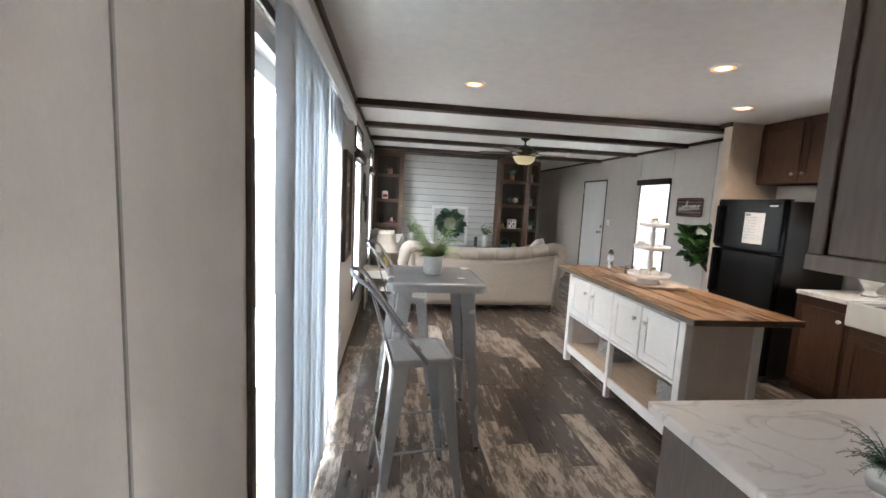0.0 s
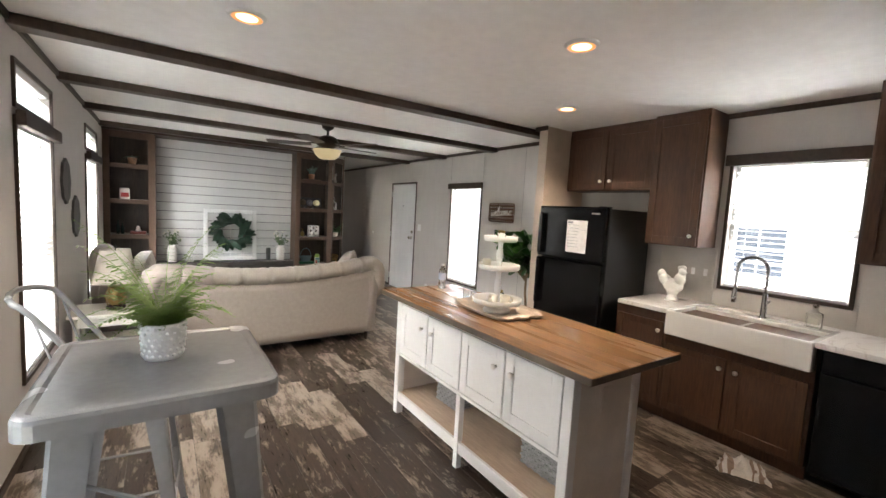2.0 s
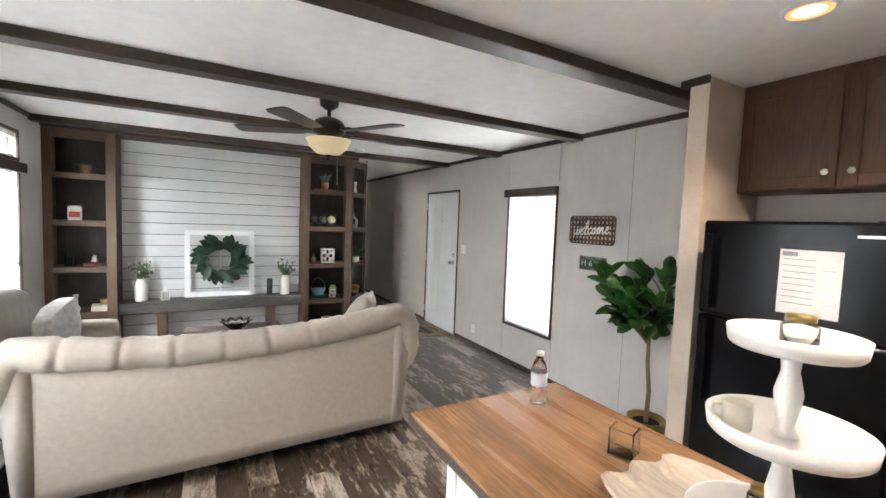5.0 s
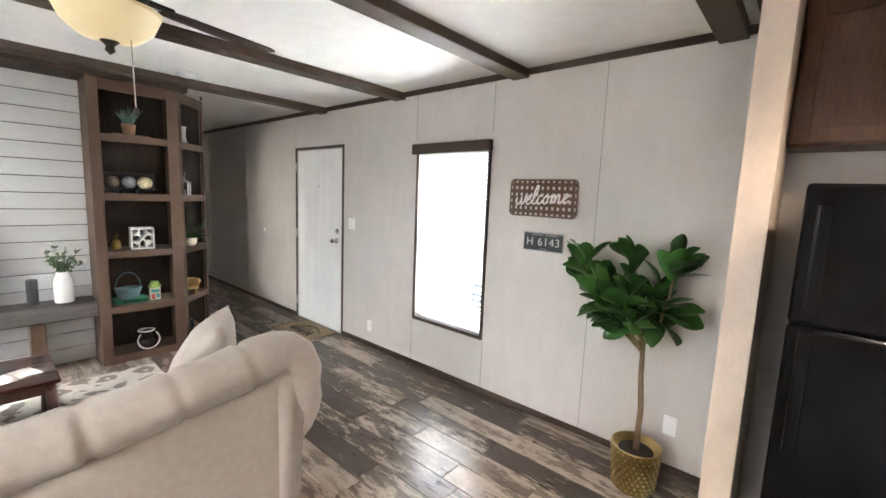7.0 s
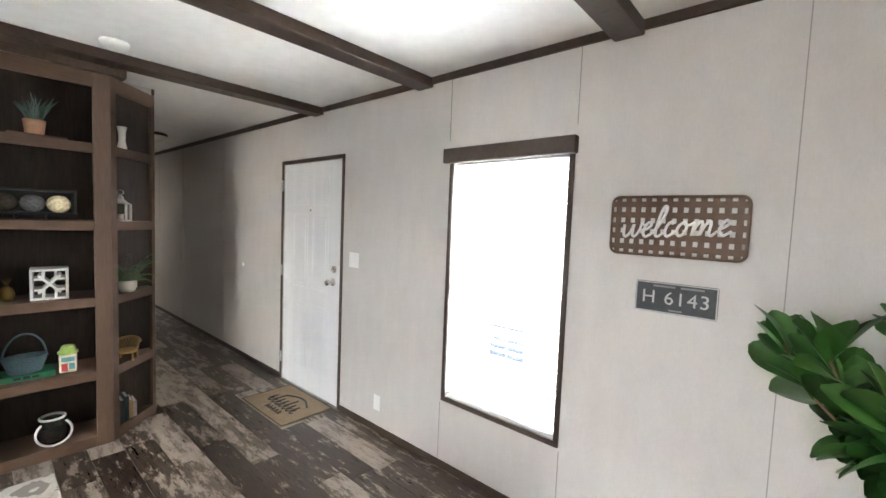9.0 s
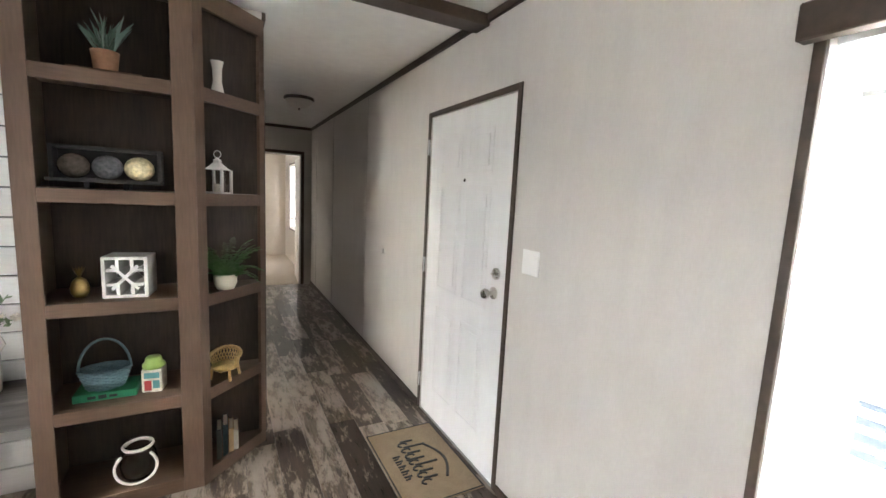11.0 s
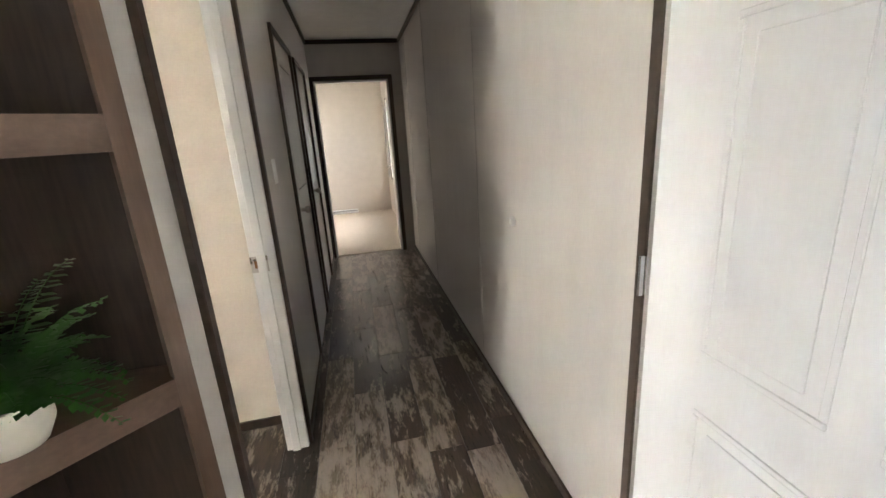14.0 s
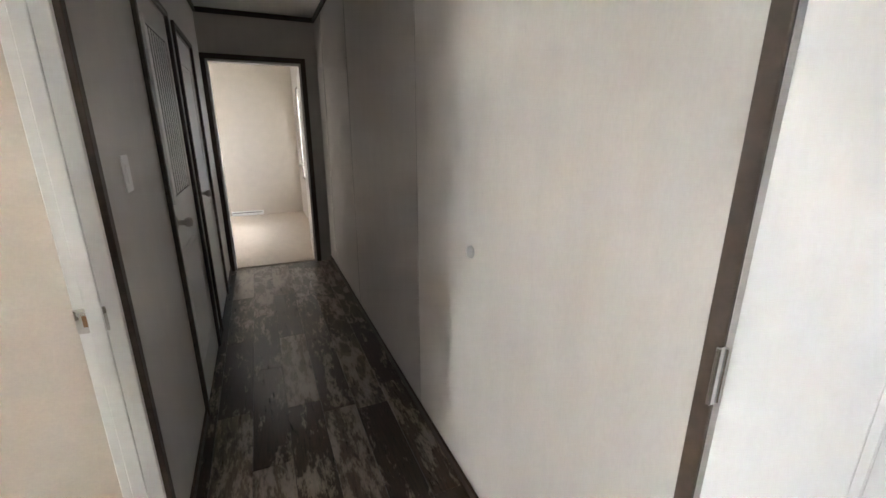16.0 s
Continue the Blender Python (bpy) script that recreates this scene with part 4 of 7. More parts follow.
def bookcase(name, x0, x1, label):
    s = thing(name, x0, SH, 0, 0, label, "bookcase", "built-in bookcases")
    w, d, h = x1 - x0, BACK - SH - 0.003, CEIL - 0.064
    for x_ in (0, w - 0.02):
        boxes("side", [(x_, 0.02, 0, x_ + 0.02, d, h)], SHELFM, s)
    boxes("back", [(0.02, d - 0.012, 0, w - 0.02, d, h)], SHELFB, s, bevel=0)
    for a_, b_ in ((0, 0.075), (w - 0.085, w)):
        boxes("stile", [(a_, 0, 0, b_, 0.02, h)], SHELFM, s)
    for z0_, z1_ in ((h - 0.09, h), (0, 0.07)):
        boxes("rail", [(0.075, 0.001, z0_, w - 0.085, 0.02, z1_)], SHELFH, s)
    for z in LEVELS:
        boxes("shelf", [(0.02, 0.02, z - 0.02, w - 0.02, d - 0.012, z)] + ([(0.075, 0.001, z - 0.06, w - 0.085, 0.02, z)] if z > 0.1 else []), SHELFH, s)
    return s


bookcase("bookcase", XL + 0.002, 0.24, "dark brown built-in bookcase with small decor")
bookcase("bookcase", 2.185, 2.814, "dark brown built-in bookcase filled with small decor")
# angled end of the bookcase
ang = thing("corner_shelf", 2.815, SH, 0, 0, "angled dark brown shelf end turning into the hallway", "shelf")
a0, a1 = Vector((0.002, 0.0)), Vector((0.315, 0.305))
dv = (a1 - a0).normalized()
nv = Vector((dv.y, -dv.x))
hh = CEIL - 0.064


def slant(name, s0, s1, dep0, dep1, z0, z1, mat):
    pts = [a0 + dv * s0 - nv * dep0, a0 + dv * s1 - nv * dep0, a0 + dv * s1 - nv * dep1, a0 + dv * s0 - nv * dep1]
    return prism(name, [tuple(p) for p in pts], z0, z1, mat, ang)


LN = (a1 - a0).length
slant("stile", 0, 0.05, 0, 0.02, 0, hh, SHELFM)
slant("stile", LN - 0.035, LN, 0, 0.02, 0, hh, SHELFM)
slant("rail", 0.05, LN - 0.035, 0.001, 0.02, hh - 0.09, hh, SHELFH)
slant("rail", 0.05, LN - 0.035, 0.001, 0.02, 0, 0.07, SHELFH)
tri = [tuple(a0 + dv * 0.01 - nv * 0.02), tuple(a1 - dv * 0.01 - nv * 0.02), (a1.x - 0.01, BACK - SH - 0.012), (0.004, BACK - SH - 0.012)]
for z in LEVELS:
    prism("shelf", tri, z - 0.02, z, SHELFH, ang)
    if z > 0.1:
        slant("lip", 0.05, LN - 0.035, 0.001, 0.02, z - 0.06, z, SHELFH)
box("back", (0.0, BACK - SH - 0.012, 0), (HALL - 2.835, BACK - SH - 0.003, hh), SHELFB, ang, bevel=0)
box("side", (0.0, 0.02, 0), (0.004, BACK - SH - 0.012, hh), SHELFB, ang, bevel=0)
box("side", (a1.x - 0.012, 0.305, 0), (a1.x - 0.001, BACK - SH - 0.003, hh), WALL, ang, bevel=0)
structure(box("trim_shelf_head", (XL, SH - 0.022, CEIL - 0.063), (2.90, BACK - 0.004, CEIL - 0.002), TRIM, bevel=0.003), "dark brown board above the bookcases")

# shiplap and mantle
# dark backing sheet: shade between the white boards, put in as colour
sp = structure(box("shiplap_wall", (0.242, BACK - 0.035, 0), (2.183, BACK - 0.022, CEIL - 0.064), material("painted gap shade", (0.10, 0.10, 0.10), 0.9), bevel=0), "white painted shiplap boards")
mt = thing("mantel_shelf", 0.242, BACK - 0.06, 0.445, 0, "dark grey-brown wooden mantel ledge on the shiplap", "mantel")
GREYWOOD = material("weathered grey-brown wood", (0.075, 0.068, 0.062), 0.6, grain=0.3, scale=16, stretch=(0.5, 5, 5), bump=0.3, coarse=0.2)
boxes("ledge", [(0.001, -0.27, 0.0, 1.94, 0.0, 0.13)], GREYWOOD, mt, bevel=0.008)
for x in (0.35, 1.52):
    boxes("bracket", [(x, -0.22, -0.445, x + 0.09, 0.0, 0.0)], SHELFM, mt, bevel=0.004)

# ---- sofa ----


def cushion(name, a, b, mat, parent, puff=0.03, bevel=0.05, wrinkle=0.006, seed=0):
    bm = bmesh.new()
    bmesh.ops.create_cube(bm, size=1)
    bmesh.ops.subdivide_edges(bm, edges=bm.edges[:], cuts=9, use_grid_fill=True)
    c = [(p + q) / 2 for p, q in zip(a, b)]
    s = [abs(q - p) / 2 for p, q in zip(a, b)]
    for v in bm.verts:
        p = [2 * k for k in v.co]
        e = 6.0
        l = sum(abs(k) ** e for k in p) ** (1 / e)
        r = [k / l for k in p]
        rr = [p[i] * 0.35 + r[i] * 0.65 for i in range(3)]
        w = Vector((c[0] + rr[0] * s[0], c[1] + rr[1] * s[1], c[2] + rr[2] * s[2]))
        t = (1 - p[0] ** 2) * (1 - p[1] ** 2) + (1 - p[0] ** 2) * (1 - p[2] ** 2) + (1 - p[1] ** 2) * (1 - p[2] ** 2)
        ax = min(range(3), key=lambda i: s[i])
        w[ax] += rr[ax] * puff * t * 0.5
        w += Vector((noise.noise(w * 7 + Vector((seed, 0, 0))), noise.noise(w * 7 + Vector((0, seed, 5))), noise.noise(w * 7 + Vector((9, 3, seed))))) * wrinkle
        v.co = w
    bmesh.ops.recalc_face_normals(bm, faces=bm.faces)
    return put(name, bm, mat, parent, smooth=True)


def sofa():
    s = thing("sofa", 0.175, 5.045, 0, 1.8, "beige linen camelback sofa with tufted rolled back", "sofa")
    W, D = 2.325, 0.90
    # outer back panel and base
    cushion("base", (0.08, 0.10, 0.13), (W - 0.08, D - 0.02, 0.34), LINEN, s, 0.0, wrinkle=0.002)
    def crest(u):
        return 0.872 + 0.085 * (2 * u - 1) ** 2 + 0.035 * u

    # flat outer back
    bm = bmesh.new()
    fr_, bk_ = [], []
    for i in range(33):
        u = i / 32
        x = 0.115 + u * (W - 0.23)
        col = []
        for k in range(9):
            z = 0.115 + (crest(u) - 0.15 - 0.115) * k / 8
            bulge = 0.012 * math.sin(math.pi * k / 8) * math.sin(math.pi * u) + 0.002 * noise.noise(Vector((x * 6, z * 6, 2)))
            col.append((bm.verts.new((x, 0.035 - bulge, z)), bm.verts.new((x, 0.16, z))))
        fr_.append(col)
    for a, b in zip(fr_, fr_[1:]):
        for k in range(8):
            bm.faces.new((a[k][0], b[k][0], b[k + 1][0], a[k + 1][0]))
            bm.faces.new((a[k][1], a[k + 1][1], b[k + 1][1], b[k][1]))
        bm.faces.new((a[8][0], b[8][0], b[8][1], a[8][1]))
        bm.faces.new((a[0][0], a[0][1], b[0][1], b[0][0]))
    for c in (fr_[0], fr_[-1]):
        for k in range(8):
            bm.faces.new((c[k][0], c[k + 1][0], c[k + 1][1], c[k][1]))
    bmesh.ops.recalc_face_normals(bm, faces=bm.faces)
    put("back_panel", bm, LINEN, s, smooth=True)
    # pleated roll over the back, turning down into the arms
    path = [(0.125, 0.16), (0.122, 0.38), (0.11, 0.48), (0.075, 0.55), (0.052, 0.62), (0.052, 0.67), (0.068, 0.72), (0.066, 0.78), (0.09, 0.84), (0.13, crest(0) - 0.085)]
    mids = 120
    line = [Vector((x, 0.105, z)) for x, z in path] + [Vector((0.17 + (W - 0.34) * k / mids, 0.105, crest(k / mids) - 0.088)) for k in range(mids + 1)] + [Vector((W - x, 0.105, z + (0.02 if z > 0.7 else 0))) for x, z in path[::-1]]
    bm = bmesh.new()
    rings = []
    for i, q_ in enumerate(line):
        d = (line[min(i + 1, len(line) - 1)] - line[max(i - 1, 0)]).normalized()
        n_ = Vector((-d.z, 0, d.x))
        u = (q_.x - 0.17) / (W - 0.34)
        fl_ = min(1.0, 0.15 + 0.85 * max(0.0, (q_.z - 0.40) / 0.26))
        near = min(abs(u - (k + 0.5) / 8.0) for k in range(-1, 9))
        pl_ = 1 - 0.17 * math.exp(-(near / 0.007) ** 2) + 0.035 * math.cos(u * 16 * math.pi + math.pi)
        pl_ *= fl_ * (1 - 0.12 * math.exp(-((q_.z - 0.725) / 0.02) ** 2) if q_.z < 0.8 else 1)
        ring = []
        for k in range(16):
            a = 2 * math.pi * k / 16
            wob = 0.004 * noise.noise(Vector((q_.x * 9, math.cos(a) * 2, math.sin(a) * 2)))
            ring.append(bm.verts.new(q_ + Vector((0, -1, 0)) * (0.108 * pl_ + wob) * math.cos(a) + n_ * (0.092 * pl_ + wob) * math.sin(a)))
        rings.append(ring)
    for a, b in zip(rings, rings[1:]):
        for k in range(16):
            bm.faces.new((a[k], a[(k + 1) % 16], b[(k + 1) % 16], b[k]))
    bm.faces.new(rings[0])
    bm.faces.new(rings[-1][::-1])
    bmesh.ops.recalc_face_normals(bm, faces=bm.faces)
    put("backrest", bm, LINEN, s, smooth=True)
    cushion("back_cushion", (0.2, 0.13, 0.44), (W - 0.2, 0.27, 0.84), LINEN, s, 0.02)
    # rolled flaring arms
    for sx, x0 in ((-1, 0.10), (1, W - 0.10)):
        bm = bmesh.new()
        ring = []
        for j in range(15):
            t = j / 14
            y = 0.03 + t * (D - 0.03)
            top = 0.86 - 0.23 * min(1, t * 1.6) ** 1.2 + 0.03 * math.sin(t * 3)
            rr = 0.085
            row = [(x0 - sx * 0.10, 0.13), (x0 - sx * 0.10, top - 0.10)]
            for k in range(9):
                a = math.radians(160 - 250 * k / 8)
                row.append((x0 + sx * (0.0 + rr * 1.15 * math.cos(a)), top - rr + rr * math.sin(a)))
            row += [(x0 + sx * 0.02, top - 0.20), (x0 - sx * 0.02, 0.13)]
            ring.append([bm.verts.new((p[0], y, p[1] + 0.006 * math.sin(t * 40))) for p in row])
        for p, q in zip(ring, ring[1:]):
            for k in range(len(p)):
                bm.faces.new((p[k], p[(k + 1) % len(p)], q[(k + 1) % len(p)], q[k]))
        bm.faces.new(ring[0])
        bm.faces.new(ring[-1][::-1])
        bmesh.ops.recalc_face_normals(bm, faces=bm.faces)
        put("arm", bm, LINEN, s, smooth=True)
    for i in range(2):
        cushion("seat_cushion", (0.19 + i * 0.87, 0.24, 0.33), (1.06 + i * 0.87, D + 0.02, 0.48), LINEN, s, 0.04, seed=i)
    for x in (0.16, W - 0.2):
        for y in (0.11, D - 0.1):
            bm = bmesh.new()
            add_lathe(bm, [(0, 0), (0.016, 0), (0.026, 0.15), (0, 0.15)], 12, at=(x + 0.02, y, 0))
            put("leg", bm, material("dark turned leg", (0.06, 0.045, 0.035), 0.5), s)
    return s


sofa()
pl = thing("throw_pillow", 2.17, 5.475, 0.50, 0, "beige linen throw pillow on the sofa corner", "pillow")
bm = bmesh.new()
N = 18
faces_ = []
for sgn in (-1, 1):
    grid_ = []
    for i in range(N + 1):
        row = []
        for j in range(N + 1):
            u, v = 2 * i / N - 1, 2 * j / N - 1
            q = max(0.0, (1 - u * u) * (1 - v * v))
            fold = 0.010 * noise.noise(Vector((u * 3, v * 3, sgn))) * (q ** 0.5)
            row.append(bm.verts.new((0.225 * u * (1 - 0.07 * (1 - v * v)), sgn * (0.105 * q ** 0.45 + fold), 0.225 * v * (1 - 0.07 * (1 - u * u)))))
        grid_.append(row)
    for i in range(N):
        for j in range(N):
            bm.faces.new((grid_[i][j], grid_[i + 1][j], grid_[i + 1][j + 1], grid_[i][j + 1]))
bmesh.ops.remove_doubles(bm, verts=bm.verts, dist=0.0005)
bmesh.ops.recalc_face_normals(bm, faces=bm.faces)
put("cover", bm, LINEN, pl, smooth=True).matrix_local = pose(-0.04, 0.0, 0.325, 0, 0, 64) @ pose(0, 0, 0, 24, 0, 0) @ pose(0, 0, 0, 0, 4, 0)

# ---- bar table and stools ----


def leg_taper(bm, p0, p1, w0, w1):
    """A pressed-steel leg, broad at the top and narrow at the foot, as an angled shell."""
    p0, p1 = Vector(p0), Vector(p1)
    cx = Vector((-1 if p0.x > 0 else 1, 0, 0))
    cy = Vector((0, -1 if p0.y > 0 else 1, 0))
    rows = []
    for p, w in ((p0, w0), (p1, w1)):
        t = 0.006
        c = [p + cx * w, p + cx * w * 0.12, p + (cx + cy) * 0.0, p + cy * w * 0.12, p + cy * w, p + cy * w + cx * t, p + cx * t * 1.2 + cy * t * 1.2, p + cx * w + cy * t]
        c[2] = p + (cx + cy) * w * 0.06
        rows.append([bm.verts.new(k) for k in c])
    n = len(rows[0])
    for k in range(n):
        bm.faces.new((rows[0][k], rows[0][(k + 1) % n], rows[1][(k + 1) % n], rows[1][k]))
    bm.faces.new(rows[0])
    bm.faces.new(rows[1][::-1])


def pressed_top(bm, hw, hd, z, drop, r=0.05):
    """A sheet-metal top with rounded corners, a rolled rim and a shallow dish."""
    def ring(inset, zz):
        out = []
        rad = max(r - inset, 0.012)
        for cx, cy, a0 in ((hw - r, hd - r, 0), (-hw + r, hd - r, 90), (-hw + r, -hd + r, 180), (hw - r, -hd + r, 270)):
            for k in range(5):
                a = radians(a0 + 22.5 * k)
                out.append(bm.verts.new((cx + rad * math.cos(a), cy + rad * math.sin(a), zz)))
        return out
    rings = [ring(0.012, z - drop), ring(0.0, z - drop), ring(0.0, z - 0.014), ring(0.004, z - 0.004), ring(0.014, z), ring(0.028, z), ring(0.038, z - 0.004)]
    for p, q in zip(rings, rings[1:]):
        for k in range(len(p)):
            bm.faces.new((p[k], p[(k + 1) % len(p)], q[(k + 1) % len(p)], q[k]))
    bm.faces.new(rings[-1])
    bm.faces.new(rings[0][::-1])


bt = thing("bar_table", 0.335, 2.34, 0, 0, "silver painted steel bar table with tapered legs", "table")
bm = bmesh.new()
pressed_top(bm, 0.295, 0.318, 1.03, 0.055)
bmesh.ops.recalc_face_normals(bm, faces=bm.faces)
put("top", bm, GALV, bt, smooth=False)
for sx in (-1, 1):
    for sy in (-1, 1):
        bm = bmesh.new()
        leg_taper(bm, (sx * 0.235, sy * 0.255, 0.975), (sx * 0.30, sy * 0.32, 0.012), 0.095, 0.034)
        bmesh.ops.recalc_face_normals(bm, faces=bm.faces)
        put("leg", bm, GALV, bt)
        lathe("foot", [(0, 0), (0.018, 0), (0.02, 0.014), (0, 0.014)], BLACKT, bt, 10, at=(sx * 0.287, sy * 0.307, 0))
for sx in (-1, 1):
    tube("brace", [(sx * 0.255, -sx * 0.275, 0.52), (0, 0, 0.525 + sx * 0.007), (-sx * 0.255, sx * 0.275, 0.52)], 0.006, GALV, bt)


def stool(x, y, rz):
    s = thing("bar_stool", x, y, 0, rz, "silver painted steel bar stool with a hoop back", "stool", "stools at the bar table")
    s.scale = (0.95, 0.95, 1.0625)
    bm = bmesh.new()
    pressed_top(bm, 0.165, 0.165, 0.72, 0.035, 0.045)
    bmesh.ops.recalc_face_normals(bm, faces=bm.faces)
    put("seat", bm, GALV, s)
    bm = bmesh.new()
    add_box(bm, -0.032, -0.016, 0.7155, 0.032, 0.016, 0.7168, 0.0005)
    put("hand_slot", bm, material("dark slot", (0.02, 0.02, 0.02), 0.8), s)
    for sx in (-1, 1):
        for sy in (-1, 1):
            bm = bmesh.new()
            leg_taper(bm, (sx * 0.155, sy * 0.155, 0.69), (sx * 0.225, sy * 0.225, 0.012), 0.085, 0.03)
            bmesh.ops.recalc_face_normals(bm, faces=bm.faces)
            put("leg", bm, GALV, s)
            lathe("foot", [(0, 0), (0.016, 0), (0.018, 0.014), (0, 0.014)], BLACKT, s, 10, at=(sx * 0.214, sy * 0.214, 0))
    for z, e in ((0.23, 0.195), (0.30, 0.188)):
        for sgn in (-1, 1):
            if z < 0.25:
                tube("footrest", [(-e, sgn * e, z), (e, sgn * e, z)], 0.007, GALV, s)
            else:
                tube("footrest", [(sgn * e, -e, z), (sgn * e, e, z)], 0.007, GALV, s)
    hoop = [(-0.165, 0.02, 0.70), (-0.175, -0.10, 0.83), (-0.187, -0.26, 1.035)] + [(-0.187 * math.cos(a), -0.285 - 0.07 * math.sin(a), 1.06 + 0.03 * math.sin(a)) for a in [math.pi * k / 8 for k in range(9)]] + [(0.187, -0.26, 1.035), (0.175, -0.10, 0.83), (0.165, 0.02, 0.70)]
    tube("hoop_back", hoop, 0.011, GALV, s, 10)
    for sx in (-1, 1):
        tube("stay", [(sx * 0.165, -0.15, 0.69), (sx * 0.182, -0.26, 1.035)], 0.005, GALV, s, 6)
    return s


stool(0.21, 1.70, -82)
stool(0.20, 2.95, -95)

# ---- ceiling fan ----
fn = thing("ceiling_fan", 1.90, 5.56, CEIL, 0, "dark bronze ceiling fan with a cream glass bowl light", "fan")
BRONZE = material("dark bronze metal", (0.035, 0.027, 0.022), 0.35, metal=0.6, grain=0.1, scale=60)
lathe("canopy", [(0, 0), (0.07, 0), (0.065, -0.04), (0.03, -0.065), (0.014, -0.07), (0.014, -0.13), (0, -0.13)], BRONZE, fn, 24)
lathe("motor", [(0, -0.12), (0.05, -0.125), (0.10, -0.15), (0.125, -0.19), (0.12, -0.235), (0.08, -0.255), (0.06, -0.28), (0.0, -0.285)], BRONZE, fn, 28)
lathe("bowl", [(0.155, -0.292), (0.162, -0.285), (0.155, -0.30), (0.135, -0.345), (0.09, -0.385), (0.0, -0.40)], glow("cream glass bowl", (0.66, 0.54, 0.32), 0.05), fn, 32)
lathe("finial", [(0, -0.395), (0.03, -0.398), (0.012, -0.415), (0.016, -0.43), (0, -0.445)], BRONZE, fn, 14)
BLADE = material("dark walnut blade", (0.045, 0.026, 0.018), 0.35, grain=0.25, scale=18, stretch=(0.5, 5, 5))
for i in range(5):
    bm = bmesh.new()
    out = [(0.18, -0.045), (0.25, -0.058), (0.62, -0.072), (0.655, -0.055), (0.66, 0.0), (0.655, 0.055), (0.62, 0.072), (0.25, 0.058), (0.18, 0.045)]
    lo = [bm.verts.new((x, y, -0.235 + 0.12 * y)) for x, y in out]
    hi = [bm.verts.new((x, y, -0.228 + 0.12 * y)) for x, y in out]
    bm.faces.new(lo[::-1])
    bm.faces.new(hi)
    for k in range(len(out)):
        bm.faces.new((lo[k], lo[(k + 1) % len(out)], hi[(k + 1) % len(out)], hi[k]))
    put("blade", bm, BLADE, fn).matrix_local = pose(0, 0, 0, 0, 0, 72 * i + 12)
    bm = add_box(bmesh.new(), 0.10, -0.02, -0.222, 0.22, 0.02, -0.212, 0.003)
    put("blade_arm", bm, BRONZE, fn).matrix_local = pose(0, 0, 0, 0, 0, 72 * i + 12)
tube("pull_chain", [(0.05, -0.05, -0.27), (0.055, -0.055, -0.62)], 0.002, NICKEL, fn, 5)
lathe("chain_pull", [(0, 0), (0.006, 0.004), (0.007, 0.03), (0, 0.034)], BRONZE, fn, 8, at=(0.055, -0.055, -0.655))


# ---- small things: shared makers ----


def text_mesh(name, body, size, depth, mat, parent, m, shear=0.0, spacing=1.0):
    cu = bpy.data.curves.new(name, "FONT")
    cu.body, cu.size, cu.extrude, cu.shear, cu.space_character = body, size, depth, shear, spacing
    cu.align_x, cu.align_y = "CENTER", "CENTER"
    tmp = bpy.data.objects.new("tmp_text", cu)
    scene.collection.objects.link(tmp)
    me = bpy.data.meshes.new_from_object(tmp.evaluated_get(bpy.context.evaluated_depsgraph_get()))
    bpy.data.objects.remove(tmp)
    me.materials.append(mat)
    ob = new(name, me)
    ob.parent = parent
    ob.matrix_local = m
    return ob


def leaf_mesh(name, length, width, mat, curl=0.25, fold=0.2, n=6, waist=0.0):
    """A blade along +x with a folded midrib, curling down at its tip."""
    bm = bmesh.new()
    rows = []
    for i in range(n + 1):
        t = i / n
        w = width / 2 * (math.sin(math.pi * min(t * 0.92 + 0.06, 1.0)) ** 0.75) * (1 + waist * (t - 0.5))
        x, z = length * t, -curl * length * t * t
        rows.append([bm.verts.new((x, s * w, z + abs(s) * w * fold)) for s in (-1, -0.5, 0, 0.5, 1)])
    for p, q in zip(rows, rows[1:]):
        for k in range(4):
            bm.faces.new((p[k], p[k + 1], q[k + 1], q[k]))
    me = bpy.data.meshes.new(name)
    bm.normal_update()
    bm.to_mesh(me)
    bm.free()
    me.materials.append(mat)
    for p in me.polygons:
        p.use_smooth = True
    return me


def fern(name, parent, z, count, length, mat, seed, up=0.8, broad=0.16):
    """Arching fronds with many small leaflets, one part."""
    r = random.Random(seed)
    bm = bmesh.new()
    for i in range(count):
        a = 2 * math.pi * i / count + r.uniform(-0.3, 0.3)
        ln, rise = length * r.uniform(0.65, 1.1), r.uniform(0.35, 1.1) * up
        d = Vector((math.cos(a), math.sin(a), 0))
        side = Vector((-d.y, d.x, 0))
        pts = [Vector((0, 0, z)) + d * ln * t + Vector((0, 0, ln * (rise * t * 1.5 - 0.9 * t * t))) for t in [k / 9 for k in range(10)]]
        add_tube(bm, pts, 0.0016, 3, r_end=0.0006)
        for k in range(1, 10):
            for s in (-1, 1):
                for h in (0, 0.5):
                    p = pts[k - 1].lerp(pts[k], 1 - h)
                    ll = ln * 0.24 * (1 - (k - 1) / 11) * r.uniform(0.8, 1.2)
                    tip = p + side * s * ll + d * ll * 0.55 + Vector((0, 0, -ll * 0.15 + r.uniform(-0.004, 0.006)))
                    mid_ = (p + tip) / 2
                    w = d * ll * broad
                    bm.faces.new([bm.verts.new(c) for c in (p, mid_ + w, tip, mid_ - w)])
    return tagged(put(name, bm, mat, parent), kind="stuff")


